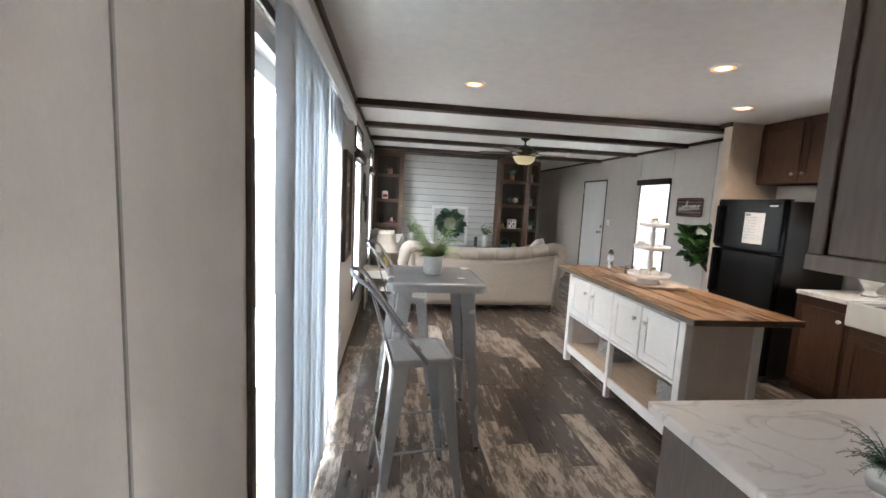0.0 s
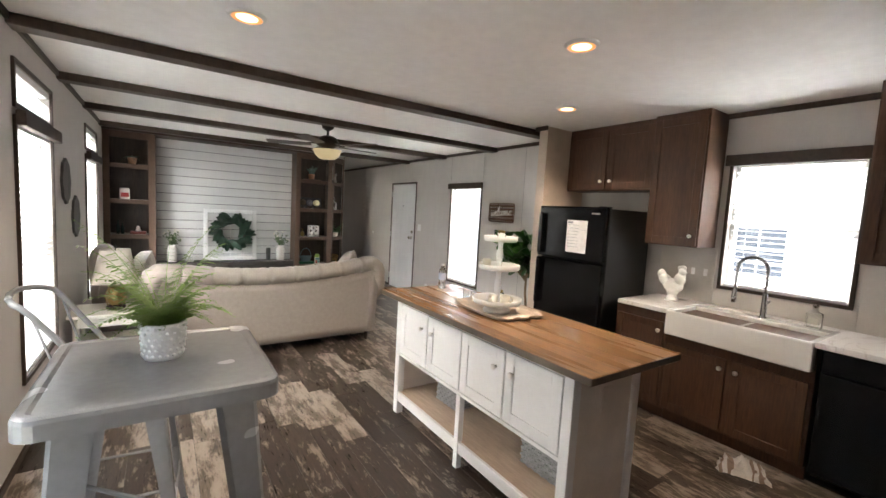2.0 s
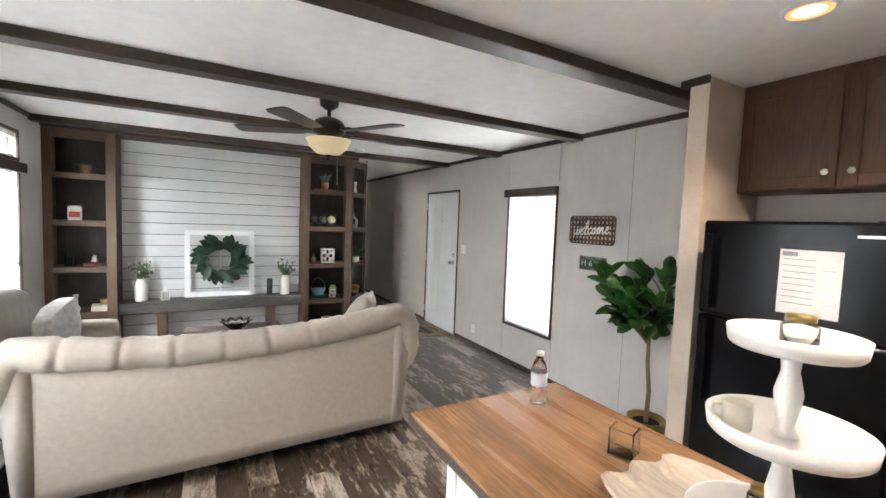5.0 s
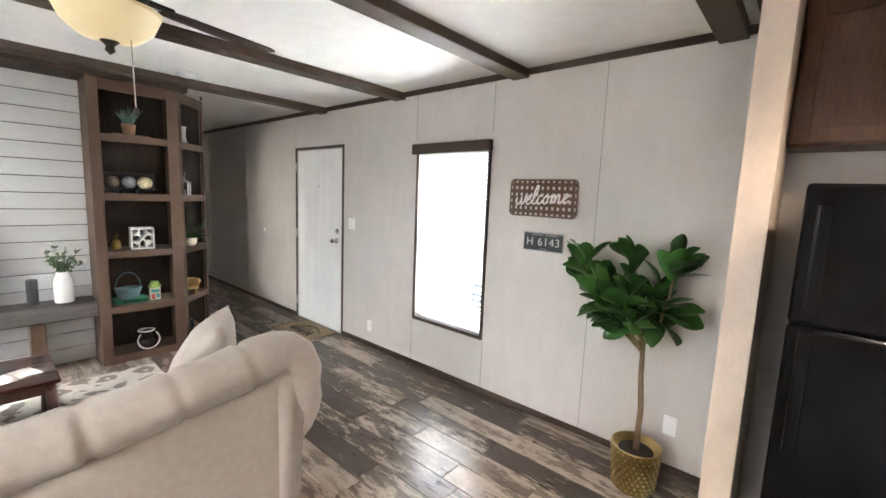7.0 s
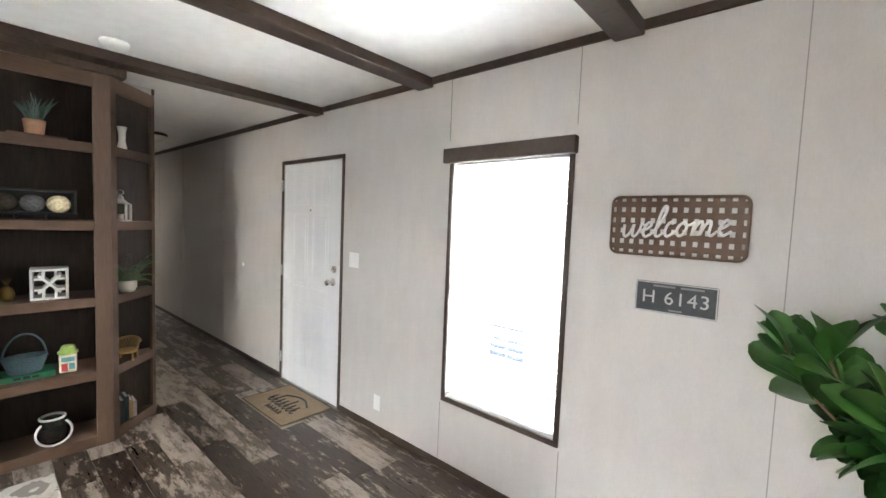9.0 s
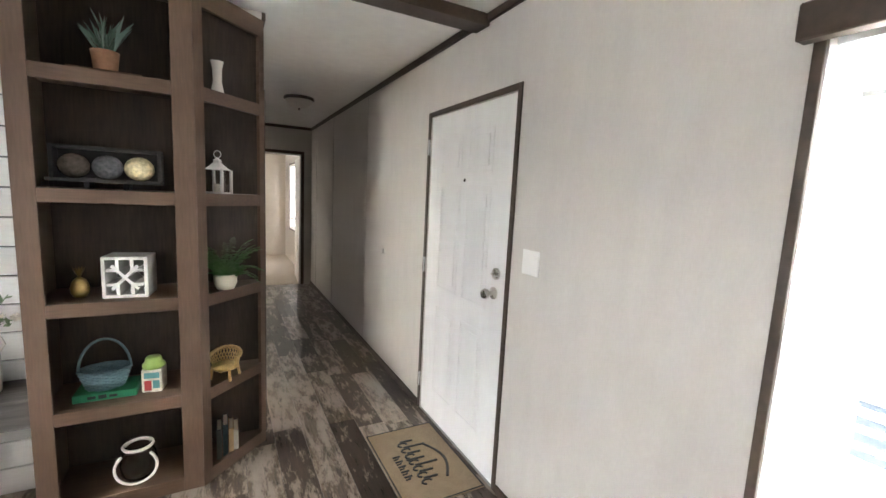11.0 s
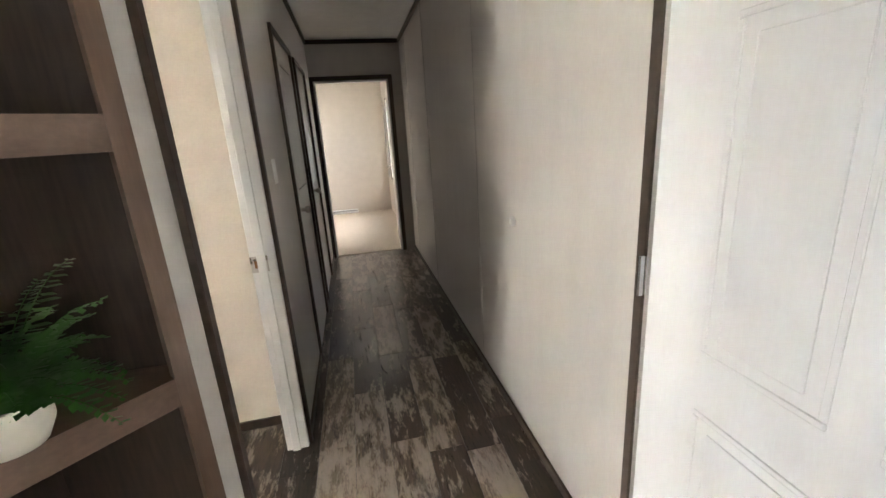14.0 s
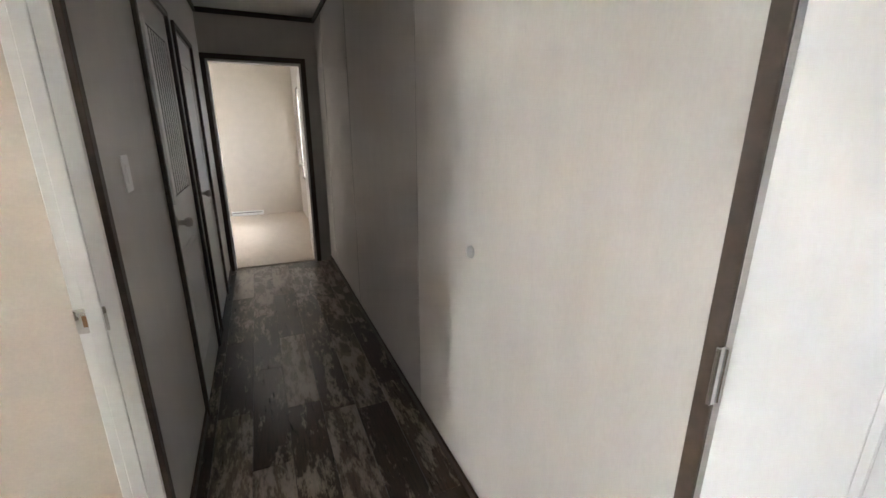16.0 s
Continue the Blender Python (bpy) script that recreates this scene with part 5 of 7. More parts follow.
FERN = material("fresh fern green", (0.20, 0.33, 0.06), 0.5, grain=0.15, scale=60, coarse=0.3)
DARKGREEN = material("deep leaf green", (0.034, 0.105, 0.020), 0.30, grain=0.15, scale=30, coarse=0.25, per_object=0.35)
GOLD = material("brushed gold", (0.40, 0.29, 0.12), 0.3, metal=1.0, grain=0.08, scale=60)
SOIL = material("dark soil", (0.04, 0.03, 0.022), 0.95, grain=0.4, scale=60, bump=0.8)
TAN = material("tan weave", (0.42, 0.31, 0.19), 0.7, grain=0.2, scale=90, bump=0.4)
PAPERM = material("ivory paper", (0.72, 0.69, 0.62), 0.7)

# plant on the bar table
pt = thing("potted_fern", 0.335, 2.375, 1.026, 0, "green fern in a white textured pot on the bar table", "plant")
lathe("pot", [(0, 0), (0.052, 0), (0.056, 0.01), (0.064, 0.112), (0.066, 0.118), (0.06, 0.12), (0.057, 0.108), (0, 0.105)], WHITE, pt, 28)
bm = bmesh.new()
for j in range(6):
    for i in range(18):
        a = 2 * math.pi * (i + 0.5 * (j % 2)) / 18
        rr = 0.0555 + 0.0016 * j
        g = bmesh.ops.create_icosphere(bm, subdivisions=1, radius=0.0065, matrix=Matrix.Translation((rr * math.cos(a), rr * math.sin(a), 0.016 + 0.018 * j)))
tagged(put("relief", bm, WHITE, pt, smooth=True), kind="stuff")
fern("fronds", pt, 0.105, 52, 0.21, FERN, 2, up=1.45, broad=0.22)

# side table, lamp
tb = thing("side_table", -0.04, 5.36, 0, 0, "cream painted side table with tapered legs", "table")
CREAM = material("cream paint", (0.72, 0.68, 0.58), 0.45, grain=0.03, scale=40)
prism("top", [(-0.28 + 0.0, -0.21), (-0.25, -0.24), (0.25, -0.24), (0.28, -0.21), (0.28, 0.21), (0.25, 0.24), (-0.25, 0.24), (-0.28, 0.21)], 0.515, 0.54, CREAM, tb, 0.004)
boxes("apron", [(-0.24, -0.20, 0.43, 0.24, 0.20, 0.515)], CREAM, tb)
boxes("shelf", [(-0.24, -0.2, 0.26, 0.24, 0.2, 0.28)], CREAM, tb)
for sx in (-1, 1):
    for sy in (-1, 1):
        tube("leg", [(sx * 0.225, sy * 0.185, 0.515), (sx * 0.235, sy * 0.195, 0.0)], 0.022, CREAM, tb, 10, r_end=0.013)
lp = thing("table_lamp", -0.02, 5.38, 0.54, 0, "table lamp with cream shade and woven gold base", "lamp")
lathe("foot", [(0, 0), (0.07, 0), (0.07, 0.018), (0.05, 0.03), (0, 0.03)], TRIM, lp, 20)
lathe("base", [(0.04, 0.03), (0.065, 0.06), (0.072, 0.11), (0.06, 0.165), (0.035, 0.19), (0.02, 0.2), (0, 0.2)], GOLD, lp, 24)
bm = bmesh.new()
for s in (-1, 1):
    for i in range(10):
        pts = []
        for k in range(9):
            t = k / 8
            rr = 0.043 + 0.033 * math.sin(math.pi * (0.15 + 0.8 * t))
            a = 2 * math.pi * i / 10 + s * t * 1.8
            pts.append((rr * math.cos(a), rr * math.sin(a), 0.03 + 0.16 * t))
        add_tube(bm, pts, 0.003, 5)
tagged(put("weave", bm, GOLD, lp, smooth=True), kind="stuff")
SHADE = material("cream lampshade", (0.58, 0.52, 0.43), 0.8, grain=0.05, scale=200, bump=0.2)
bm = bmesh.new()
rings = []
for w, z in ((0.165, 0.235), (0.155, 0.28), (0.135, 0.36), (0.118, 0.44), (0.108, 0.52), (0.105, 0.52), (0.16, 0.237)):
    ring = []
    for k in range(32):
        a = 2 * math.pi * k / 32
        p = 4.5
        m = (abs(math.cos(a)) ** p + abs(math.sin(a)) ** p) ** (-1 / p)
        ring.append(bm.verts.new((w * m * math.cos(a), w * m * math.sin(a), z)))
    rings.append(ring)
for p, q in zip(rings, rings[1:]):
    for k in range(32):
        bm.faces.new((p[k], p[(k + 1) % 32], q[(k + 1) % 32], q[k]))
put("shade", bm, SHADE, lp, smooth=True)
lathe("finial", [(0, 0.50), (0.004, 0.5), (0.004, 0.535), (0.012, 0.545), (0.006, 0.56), (0, 0.562)], BRONZE, lp, 10)

# armchair by the window
ac = thing("armchair", -0.30, 6.05, 0, 0, "beige linen tufted armchair facing the room", "chair")
cushion("base", (0.10, 0.05, 0.12), (0.78, 0.85, 0.36), LINEN, ac, 0.0, wrinkle=0.002)
cushion("seat_cushion", (0.20, 0.12, 0.35), (0.80, 0.78, 0.50), LINEN, ac, 0.04, seed=8)
bm = bmesh.new()
prof = []
for i in range(25):
    u = i / 24
    h = 0.98 - 0.10 * (2 * u - 1) ** 4
    tf = 0.014 * abs(math.sin(u * math.pi * 6)) ** 0.6
    pts = [(0.06, 0.14), (0.03, 0.5), (0.02, h - 0.12)] + [(0.09 + (0.075 + tf) * math.cos(radians(200 - 220 * k / 7)), h - 0.07 + (0.07 + tf) * math.sin(radians(200 - 220 * k / 7))) for k in range(8)] + [(0.19, 0.6), (0.2, 0.36)]
    prof.append([bm.verts.new((p[0], 0.02 + u * 0.86, p[1])) for p in pts])
for p, q in zip(prof, prof[1:]):
    for k in range(len(p) - 1):
        bm.faces.new((p[k], q[k], q[k + 1], p[k + 1]))
bm.faces.new(prof[0])
bm.faces.new(prof[-1][::-1])
bmesh.ops.recalc_face_normals(bm, faces=bm.faces)
put("backrest", bm, LINEN, ac, smooth=True)
for y in (0.0, 0.76):
    cushion("arm", (0.08, y, 0.13), (0.74, y + 0.14, 0.66), LINEN, ac, 0.02, seed=int(y * 10))
for x in (0.14, 0.7):
    for y in (0.08, 0.80):
        tube("leg", [(x, y, 0.13), (x, y, 0.0)], 0.022, TRIM, ac, 8, r_end=0.015)
tp2 = thing("throw_pillow", 0.28, 6.45, 0.52, 0, "pale patterned throw pillow on the armchair", "pillow")
cushion("cover", (-0.20, -0.06, 0.0), (0.20, 0.06, 0.38), material("pale print cloth", (0.66, 0.63, 0.57), 0.85, grain=0.2, scale=24, coarse=0.2), tp2, 0.09, wrinkle=0.01, seed=12).matrix_local = pose(-0.12, 0, 0, 0, -16, 80)

# rug and coffee table


def rug_material():
    m = material("patterned rug", (0.60, 0.56, 0.50), 0.95, grain=0.2, scale=260, bump=0.6, coarse=0.08)
    nt = m.node_tree
    b = nt.nodes["Principled BSDF"]
    base = b.inputs["Base Color"].links[0].from_socket
    co = nt.nodes.new("ShaderNodeTexCoord")
    vo = nt.nodes.new("ShaderNodeTexVoronoi")
    vo.feature = "SMOOTH_F1"
    vo.inputs["Scale"].default_value, vo.inputs["Randomness"].default_value = 3.4, 0.35
    no = nt.nodes.new("ShaderNodeTexNoise")
    no.inputs["Scale"].default_value, no.inputs["Detail"].default_value = 9, 3
    mx = nt.nodes.new("ShaderNodeMath")
    mx.operation = "MULTIPLY_ADD"
    mx.inputs[1].default_value, mx.inputs[2].default_value = 11.0, 0.0
    ad = nt.nodes.new("ShaderNodeMath")
    ad.operation = "MULTIPLY_ADD"
    ad.inputs[1].default_value = 16.0
    wv = nt.nodes.new("ShaderNodeMath")
    wv.operation = "SINE"
    r = nt.nodes.new("ShaderNodeValToRGB")
    r.color_ramp.elements[0].position, r.color_ramp.elements[0].color = 0.0, (0, 0, 0, 1)
    r.color_ramp.elements[1].position, r.color_ramp.elements[1].color = 0.25, (0.9, 0.9, 0.9, 1)
    mix = nt.nodes.new("ShaderNodeMix")
    mix.data_type = "RGBA"
    mix.inputs[7].default_value = (0.22, 0.19, 0.165, 1)
    nt.links.new(co.outputs["Object"], vo.inputs[0])
    nt.links.new(co.outputs["Object"], no.inputs[0])
    nt.links.new(no.outputs[0], mx.inputs[0])
    nt.links.new(vo.outputs[0], ad.inputs[0])
    nt.links.new(mx.outputs[0], ad.inputs[2])
    nt.links.new(ad.outputs[0], wv.inputs[0])
    nt.links.new(wv.outputs[0], r.inputs[0])
    nt.links.new(r.outputs[0], mix.inputs[0])
    nt.links.new(base, mix.inputs[6])
    nt.links.new(mix.outputs[2], b.inputs["Base Color"])
    return m


rg = tagged(box("area_rug", (0.62, 5.45, 0.001), (2.50, 7.80, 0.012), rug_material(), bevel=0.004), "cream and grey-brown patterned area rug on the floor", "rug")
cf = thing("coffee_table", 1.35, 7.10, 0.012, 0, "dark cherry wood coffee table on the rug", "table")
CHERRY = material("dark cherry wood", (0.060, 0.022, 0.016), 0.28, grain=0.2, scale=18, stretch=(0.5, 5, 5), coat=0.3)
boxes("top", [(-0.46, -0.28, 0.375, 0.46, 0.28, 0.40)], CHERRY, cf, bevel=0.008)
boxes("apron", [(-0.42, -0.24, 0.31, 0.42, 0.24, 0.375)], CHERRY, cf)
for sx in (-1, 1):
    for sy in (-1, 1):
        tube("leg", [(sx * 0.41, sy * 0.23, 0.375), (sx * 0.425, sy * 0.245, 0.18), (sx * 0.41, sy * 0.235, 0)], 0.03, CHERRY, cf, 8, r_end=0.018)
bo = thing("glass_bowl", 1.36, 7.15, 0.413, 0, "scalloped clear glass bowl on the coffee table", "bowl")
bm = bmesh.new()
rings = []
for rr, z, f in ((0.05, 0, 0), (0.06, 0.01, 0), (0.11, 0.05, 0.06), (0.15, 0.085, 0.12), (0.146, 0.085, 0.12), (0.105, 0.055, 0.06), (0.05, 0.015, 0)):
    rings.append([bm.verts.new((rr * (1 + f * math.cos(10 * a)) * math.cos(a), rr * (1 + f * math.cos(10 * a)) * math.sin(a), z + f * 0.1 * math.cos(10 * a))) for a in [2 * math.pi * k / 40 for k in range(40)]])
for p, q in zip(rings, rings[1:]):
    for k in range(40):
        bm.faces.new((p[k], p[(k + 1) % 40], q[(k + 1) % 40], q[k]))
bm.faces.new(rings[0][::-1])
bm.faces.new(rings[-1])
put("bowl", bm, CLEAR, bo, smooth=True)
mg = thing("magazine", 1.62, 7.02, 0.413, 20, "white open leaflet on the coffee table", "paper")
boxes("page", [(-0.11, -0.075, 0, -0.002, 0.075, 0.006), (0.002, -0.075, 0, 0.11, 0.075, 0.009)], PAPERM, mg)

# mantel decor
MZ = 0.575
wf = thing("window_frame_decor", 1.235, BACK - 0.075, MZ, 0, "white old window sash leaning on the mantel", "decor")
boxes("sash", [(-0.385, -0.03, 0, -0.325, 0, 0.82), (0.325, -0.03, 0, 0.385, 0, 0.82), (-0.325, -0.03, 0, 0.325, 0, 0.06), (-0.325, -0.03, 0.76, 0.325, 0, 0.82), (-0.004, -0.022, 0.06, 0.004, -0.012, 0.76)], material("fresh white gloss", (0.86, 0.86, 0.85), 0.35, grain=0.02, scale=40), wf, bevel=0.004)
wf.matrix_world = pose(1.235, BACK - 0.11, MZ, -5, 0, 0)
wr = thing("wreath", 1.24, BACK - 0.165, 1.045, 0, "round wreath of dark green magnolia leaves", "wreath")
tube("ring", [(0.20 * math.cos(a), 0, 0.20 * math.sin(a)) for a in [2 * math.pi * k / 24 for k in range(24)]], 0.012, TRIM, wr, 6, closed=True)
WLEAF = material("dark magnolia leaf", (0.018, 0.050, 0.028), 0.45, grain=0.15, scale=40, per_object=0.4)
wl = leaf_mesh("leaf", 0.17, 0.082, WLEAF, 0.2, 0.25)
rng = random.Random(7)
for i in range(84):
    a = 2 * math.pi * i / 84 * 2 + rng.uniform(-0.1, 0.1)
    rr = rng.uniform(0.13, 0.21)
    o = new("leaf", wl)
    o.parent = wr
    d = rng.choice((-1, 1)) * rng.uniform(20, 75)
    o.matrix_local = pose(rr * math.cos(a), -0.02 + rng.uniform(-0.02, 0.01), rr * math.sin(a), 90 + rng.uniform(-40, 40), 0, 0) @ pose(0, 0, 0, 0, 0, math.degrees(a) + (60 + d * 0.5)) @ pose(0, 0, 0, rng.uniform(-30, 30), rng.uniform(-25, 10), 0)


def jug(x, y, seed):
    j = thing("flower_jug", x, y, MZ, 0, "white enamel milk jug holding small white flowers", "vase", "jugs on the mantel")
    lathe("jug", [(0, 0), (0.060, 0), (0.064, 0.01), (0.066, 0.16), (0.058, 0.20), (0.044, 0.225), (0.046, 0.25), (0.05, 0.255), (0.042, 0.25), (0.04, 0.22), (0, 0.21)], CERAMIC, j, 24)
    for s in (-1, 1):
        tube("handle", [(s * 0.048, 0, 0.235), (s * 0.075, 0, 0.245), (s * 0.084, 0, 0.215), (s * 0.064, 0, 0.18)], 0.006, CERAMIC, j)
    r = random.Random(seed)
    bs, bl, bf = bmesh.new(), bmesh.new(), bmesh.new()
    for k in range(22):
        a, sp_ = r.uniform(0, 6.28), r.uniform(0.02, 0.15)
        tip = Vector((sp_ * math.cos(a), sp_ * math.sin(a) * 0.7, r.uniform(0.33, 0.50)))
        add_tube(bs, [(0, 0, 0.22), tuple(tip * 0.5 + Vector((0, 0, 0.13))), tuple(tip)], 0.0016, 4)
        for _ in range(9):
            p = Vector((0, 0, 0.24)).lerp(tip, r.uniform(0.2, 0.9)) + Vector((r.gauss(0, 0.015), r.gauss(0, 0.015), r.gauss(0, 0.01)))
            q = Euler((r.uniform(0, 6), r.uniform(0, 6), r.uniform(0, 6))).to_matrix()
            bl.faces.new([bl.verts.new(p + q @ Vector(c) * 0.024) for c in ((-1, 0, 0), (0, -0.4, 0.1), (1, 0, 0), (0, 0.4, 0.1))])
        if k % 2 == 0:
            for _ in range(14):
                q = Euler((r.uniform(0, 6), r.uniform(0, 6), r.uniform(0, 6))).to_matrix()
                bf.faces.new([bf.verts.new(tip + q @ Vector(c) * 0.02) for c in ((0, 0, 0), (0.6, -0.5, 0.3), (1, 0, 0.35), (0.6, 0.5, 0.3))])
    put("stems", bs, DARKGREEN, j)
    tagged(put("leaves", bl, material("soft sage green", (0.12, 0.18, 0.09), 0.6), j), kind="stuff")
    tagged(put("flowers", bf, material("white petal", (0.80, 0.78, 0.70), 0.7), j), kind="stuff")


jug(0.435, 8.17, 1)
jug(1.985, 8.17, 2)


def lantern(x, y, z, s, rz=0):
    l = thing("lantern", x, y, z, rz, "small white metal candle lantern with ring handle", "lantern", "white lanterns")
    w, h = 0.045 * s, 0.12 * s
    rows = [(-w, -w, 0, w, w, 0.008 * s), (-w, -w, h, w, w, h + 0.006 * s)]
    for sx in (-1, 1):
        for sy in (-1, 1):
            rows.append((sx * w - 0.006 * s, sy * w - 0.006 * s, 0.0, sx * w + 0.006 * s, sy * w + 0.006 * s, h))
    boxes("frame", rows, WHITE, l, bevel=0.0008)
    for sgn, ax in ((-1, 0), (1, 0), (-1, 1), (1, 1)):
        a = (sgn * w - 0.0006, -w * 0.8, 0.01 * s) if ax == 0 else (-w * 0.8, sgn * w - 0.0006, 0.01 * s)
        b = (sgn * w + 0.0006, w * 0.8, h) if ax == 0 else (w * 0.8, sgn * w + 0.0006, h)
        box("pane", a, b, CLEAR, l, bevel=0)
    bm = bmesh.new()
    add_lathe(bm, [(w * 1.35, h), (w * 0.45, h + 0.035 * s), (w * 0.42, h + 0.05 * s), (0.0, h + 0.062 * s)], 4)
    bmesh.ops.rotate(bm, verts=bm.verts, matrix=Matrix.Rotation(radians(45), 3, "Z"))
    put("roof", bm, WHITE, l)
    tube("ring", [(0.018 * s * math.cos(a), 0, h + 0.078 * s + 0.018 * s * math.sin(a)) for a in [2 * math.pi * k / 14 for k in range(14)]], 0.0025 * s, WHITE, l, 6, closed=True)
    lathe("candle", [(0, 0.008 * s), (0.018 * s, 0.008 * s), (0.018 * s, 0.05 * s), (0, 0.05 * s)], PAPERM, l, 12)


lantern(0.66, 8.15, MZ, 0.8, 15)
cn = thing("candle", 1.80, 8.20, MZ, 0, "dark grey pillar candle on the mantel", "candle")
lathe("wax", [(0, 0), (0.035, 0), (0.036, 0.2), (0.03, 0.205), (0, 0.2)], material("charcoal wax", (0.05, 0.05, 0.05), 0.6), cn, 18)

# ---- shelf decor, right bookcase and its angled end ----
S0, S1, S2, S3, S4 = LEVELS
bd_ = tagged(box("display_board", (2.358, 8.0600, S4), (2.618, 8.2200, S4 + 0.018), SHELFH, bevel=0.003), "thin brown board on the top shelf", "board")
ap = thing("potted_grass", 2.478, 8.140, S4 + 0.018, 0, "grey-green spiky plant in a terracotta pot", "plant")
lathe("pot", [(0, 0), (0.042, 0), (0.05, 0.07), (0.052, 0.09), (0.045, 0.09), (0.042, 0.07), (0, 0.068)], material("terracotta", (0.36, 0.19, 0.11), 0.8, grain=0.1, scale=60), ap, 20)
bm = bmesh.new()
r = random.Random(3)
for i in range(46):
    a, ln = r.uniform(0, 6.28), r.uniform(0.08, 0.17)
    d = Vector((math.cos(a), math.sin(a), 0)) * r.uniform(0.2, 0.8)
    b0 = Vector((r.uniform(-0.025, 0.025), r.uniform(-0.025, 0.025), 0.07))
    s = Vector((-d.y, d.x, 0)).normalized() * 0.006
    m_ = b0 + d * ln * 0.5 + Vector((0, 0, ln * 0.65))
    bm.faces.new([bm.verts.new(c) for c in (b0 - s, b0 + s, m_ + s * 0.9, b0 + d * ln + Vector((0, 0, ln)), m_ - s * 0.9)])
tagged(put("blades", bm, material("blue-green blade", (0.09, 0.15, 0.12), 0.5), ap), kind="stuff")

TRAYM = material("grey-black tray", (0.035, 0.034, 0.036), 0.55, grain=0.2, scale=40)
bs_ = thing("ball_tray", 2.463, 8.170, S3, 0, "dark framed tray standing with three decorative balls", "decor")
boxes("tray", [(-0.205, -0.065, 0.028, 0.205, 0.06, 0.044), (-0.205, -0.01, 0.044, -0.187, 0.06, 0.188), (0.187, -0.01, 0.044, 0.205, 0.06, 0.188), (-0.187, -0.01, 0.172, 0.187, 0.06, 0.188), (-0.187, 0.052, 0.044, 0.187, 0.06, 0.172)], TRAYM, bs_)
for x in (-0.07, 0.07):
    box("foot", (x - 0.01, -0.05, 0), (x + 0.01, 0.04, 0.03), BLACKT, bs_)
for x, c in ((-0.118, (0.12, 0.10, 0.08)), (0.0, (0.17, 0.175, 0.19)), (0.118, (0.66, 0.58, 0.36))):
    bm = bmesh.new()
    bmesh.ops.create_uvsphere(bm, u_segments=24, v_segments=14, radius=0.056, matrix=Matrix.Translation((x, -0.012, 0.098)) @ Matrix.Diagonal((1.05, 1, 0.98, 1)))
    put("ball", bm, material("glazed ball", c, 0.2, grain=0.35, scale=60, coarse=0.4), bs_, smooth=True)

pa = thing("gold_pineapple", 2.343, 8.140, S2, 0, "small gold pineapple ornament", "ornament")
lathe("body", [(0, 0), (0.024, 0), (0.034, 0.02), (0.036, 0.045), (0.026, 0.075), (0.01, 0.088), (0, 0.09)], GOLD, pa, 18)
bm = bmesh.new()
for i in range(14):
    a, t = i * 2.4, 0.3 + 0.05 * (i % 5)
    d = Vector((math.cos(a), math.sin(a), 0))
    s = Vector((-d.y, d.x, 0)) * 0.006
    b0 = Vector((0, 0, 0.085))
    bm.faces.new([bm.verts.new(c) for c in (b0 - s, b0 + s, b0 + d * 0.03 * t * 2 + Vector((0, 0, 0.055)))])
put("crown", bm, material("dark gold leaf", (0.18, 0.13, 0.05), 0.4, metal=0.8), pa)

bk = thing("breeze_block", 2.53, 8.135, S2, -6, "white ceramic breeze block with a flower cut-out", "decor")
bm = bmesh.new()
w, h, d = 0.175, 0.19, 0.15
for rws in ((-w / 2, 0, -w / 2 + 0.014, h), (w / 2 - 0.014, 0, w / 2, h), (-w / 2, 0, w / 2, 0.014), (-w / 2, h - 0.014, w / 2, h)):
    add_box(bm, rws[0], -d / 2, rws[1], rws[2], d / 2, rws[3], 0.002)
for (ax, az), (bx, bz) in (((-0.05, 0.04), (0.05, 0.15)), ((0.05, 0.04), (-0.05, 0.15)), ((-0.07, 0.062), (-0.03, 0.062)), ((0.03, 0.062), (0.07, 0.062)), ((-0.07, 0.128), (-0.03, 0.128)), ((0.03, 0.128), (0.07, 0.128)), ((-0.028, 0.01), (-0.028, 0.062)), ((0.028, 0.01), (0.028, 0.062)), ((-0.028, 0.128), (-0.028, 0.18)), ((0.028, 0.128), (0.028, 0.18))):
    p, q = Vector((ax, 0, az)), Vector((bx, 0, bz))
    ln = (q - p).length
    ang_ = math.atan2(q.z - p.z, q.x - p.x)
    g = bmesh.ops.create_cube(bm, size=1, matrix=Matrix.Translation((p + q) / 2) @ Matrix.Rotation(-ang_, 4, "Y") @ Matrix.Diagonal((ln, d - 0.004, 0.013, 1)))
put("block", bm, material("bisque white", (0.76, 0.74, 0.70), 0.6, grain=0.04, scale=60), bk)

gb = tagged(box("green_book", (2.303, 8.0800, S1), (2.543, 8.2400, S1 + 0.036), material("green cloth cover", (0.012, 0.16, 0.075), 0.6, grain=0.1, scale=200), bevel=0.003), "thick green cloth-bound book lying flat", "book")
boxes("title_bars", [(2.358, 8.0785, S1 + 0.012, 2.388, 8.0797, S1 + 0.026), (2.398, 8.0785, S1 + 0.010, 2.428, 8.0797, S1 + 0.028), (2.438, 8.0785, S1 + 0.012, 2.468, 8.0797, S1 + 0.024)], BLACKT, gb, bevel=0)
bn = thing("wicker_basket", 2.413, 8.155, S1 + 0.036, 8, "blue-grey painted wicker basket with a hoop handle", "basket")
BLUEW = material("blue painted wicker", (0.13, 0.22, 0.25), 0.65, grain=0.2, scale=120, bump=0.4)
bm = bmesh.new()
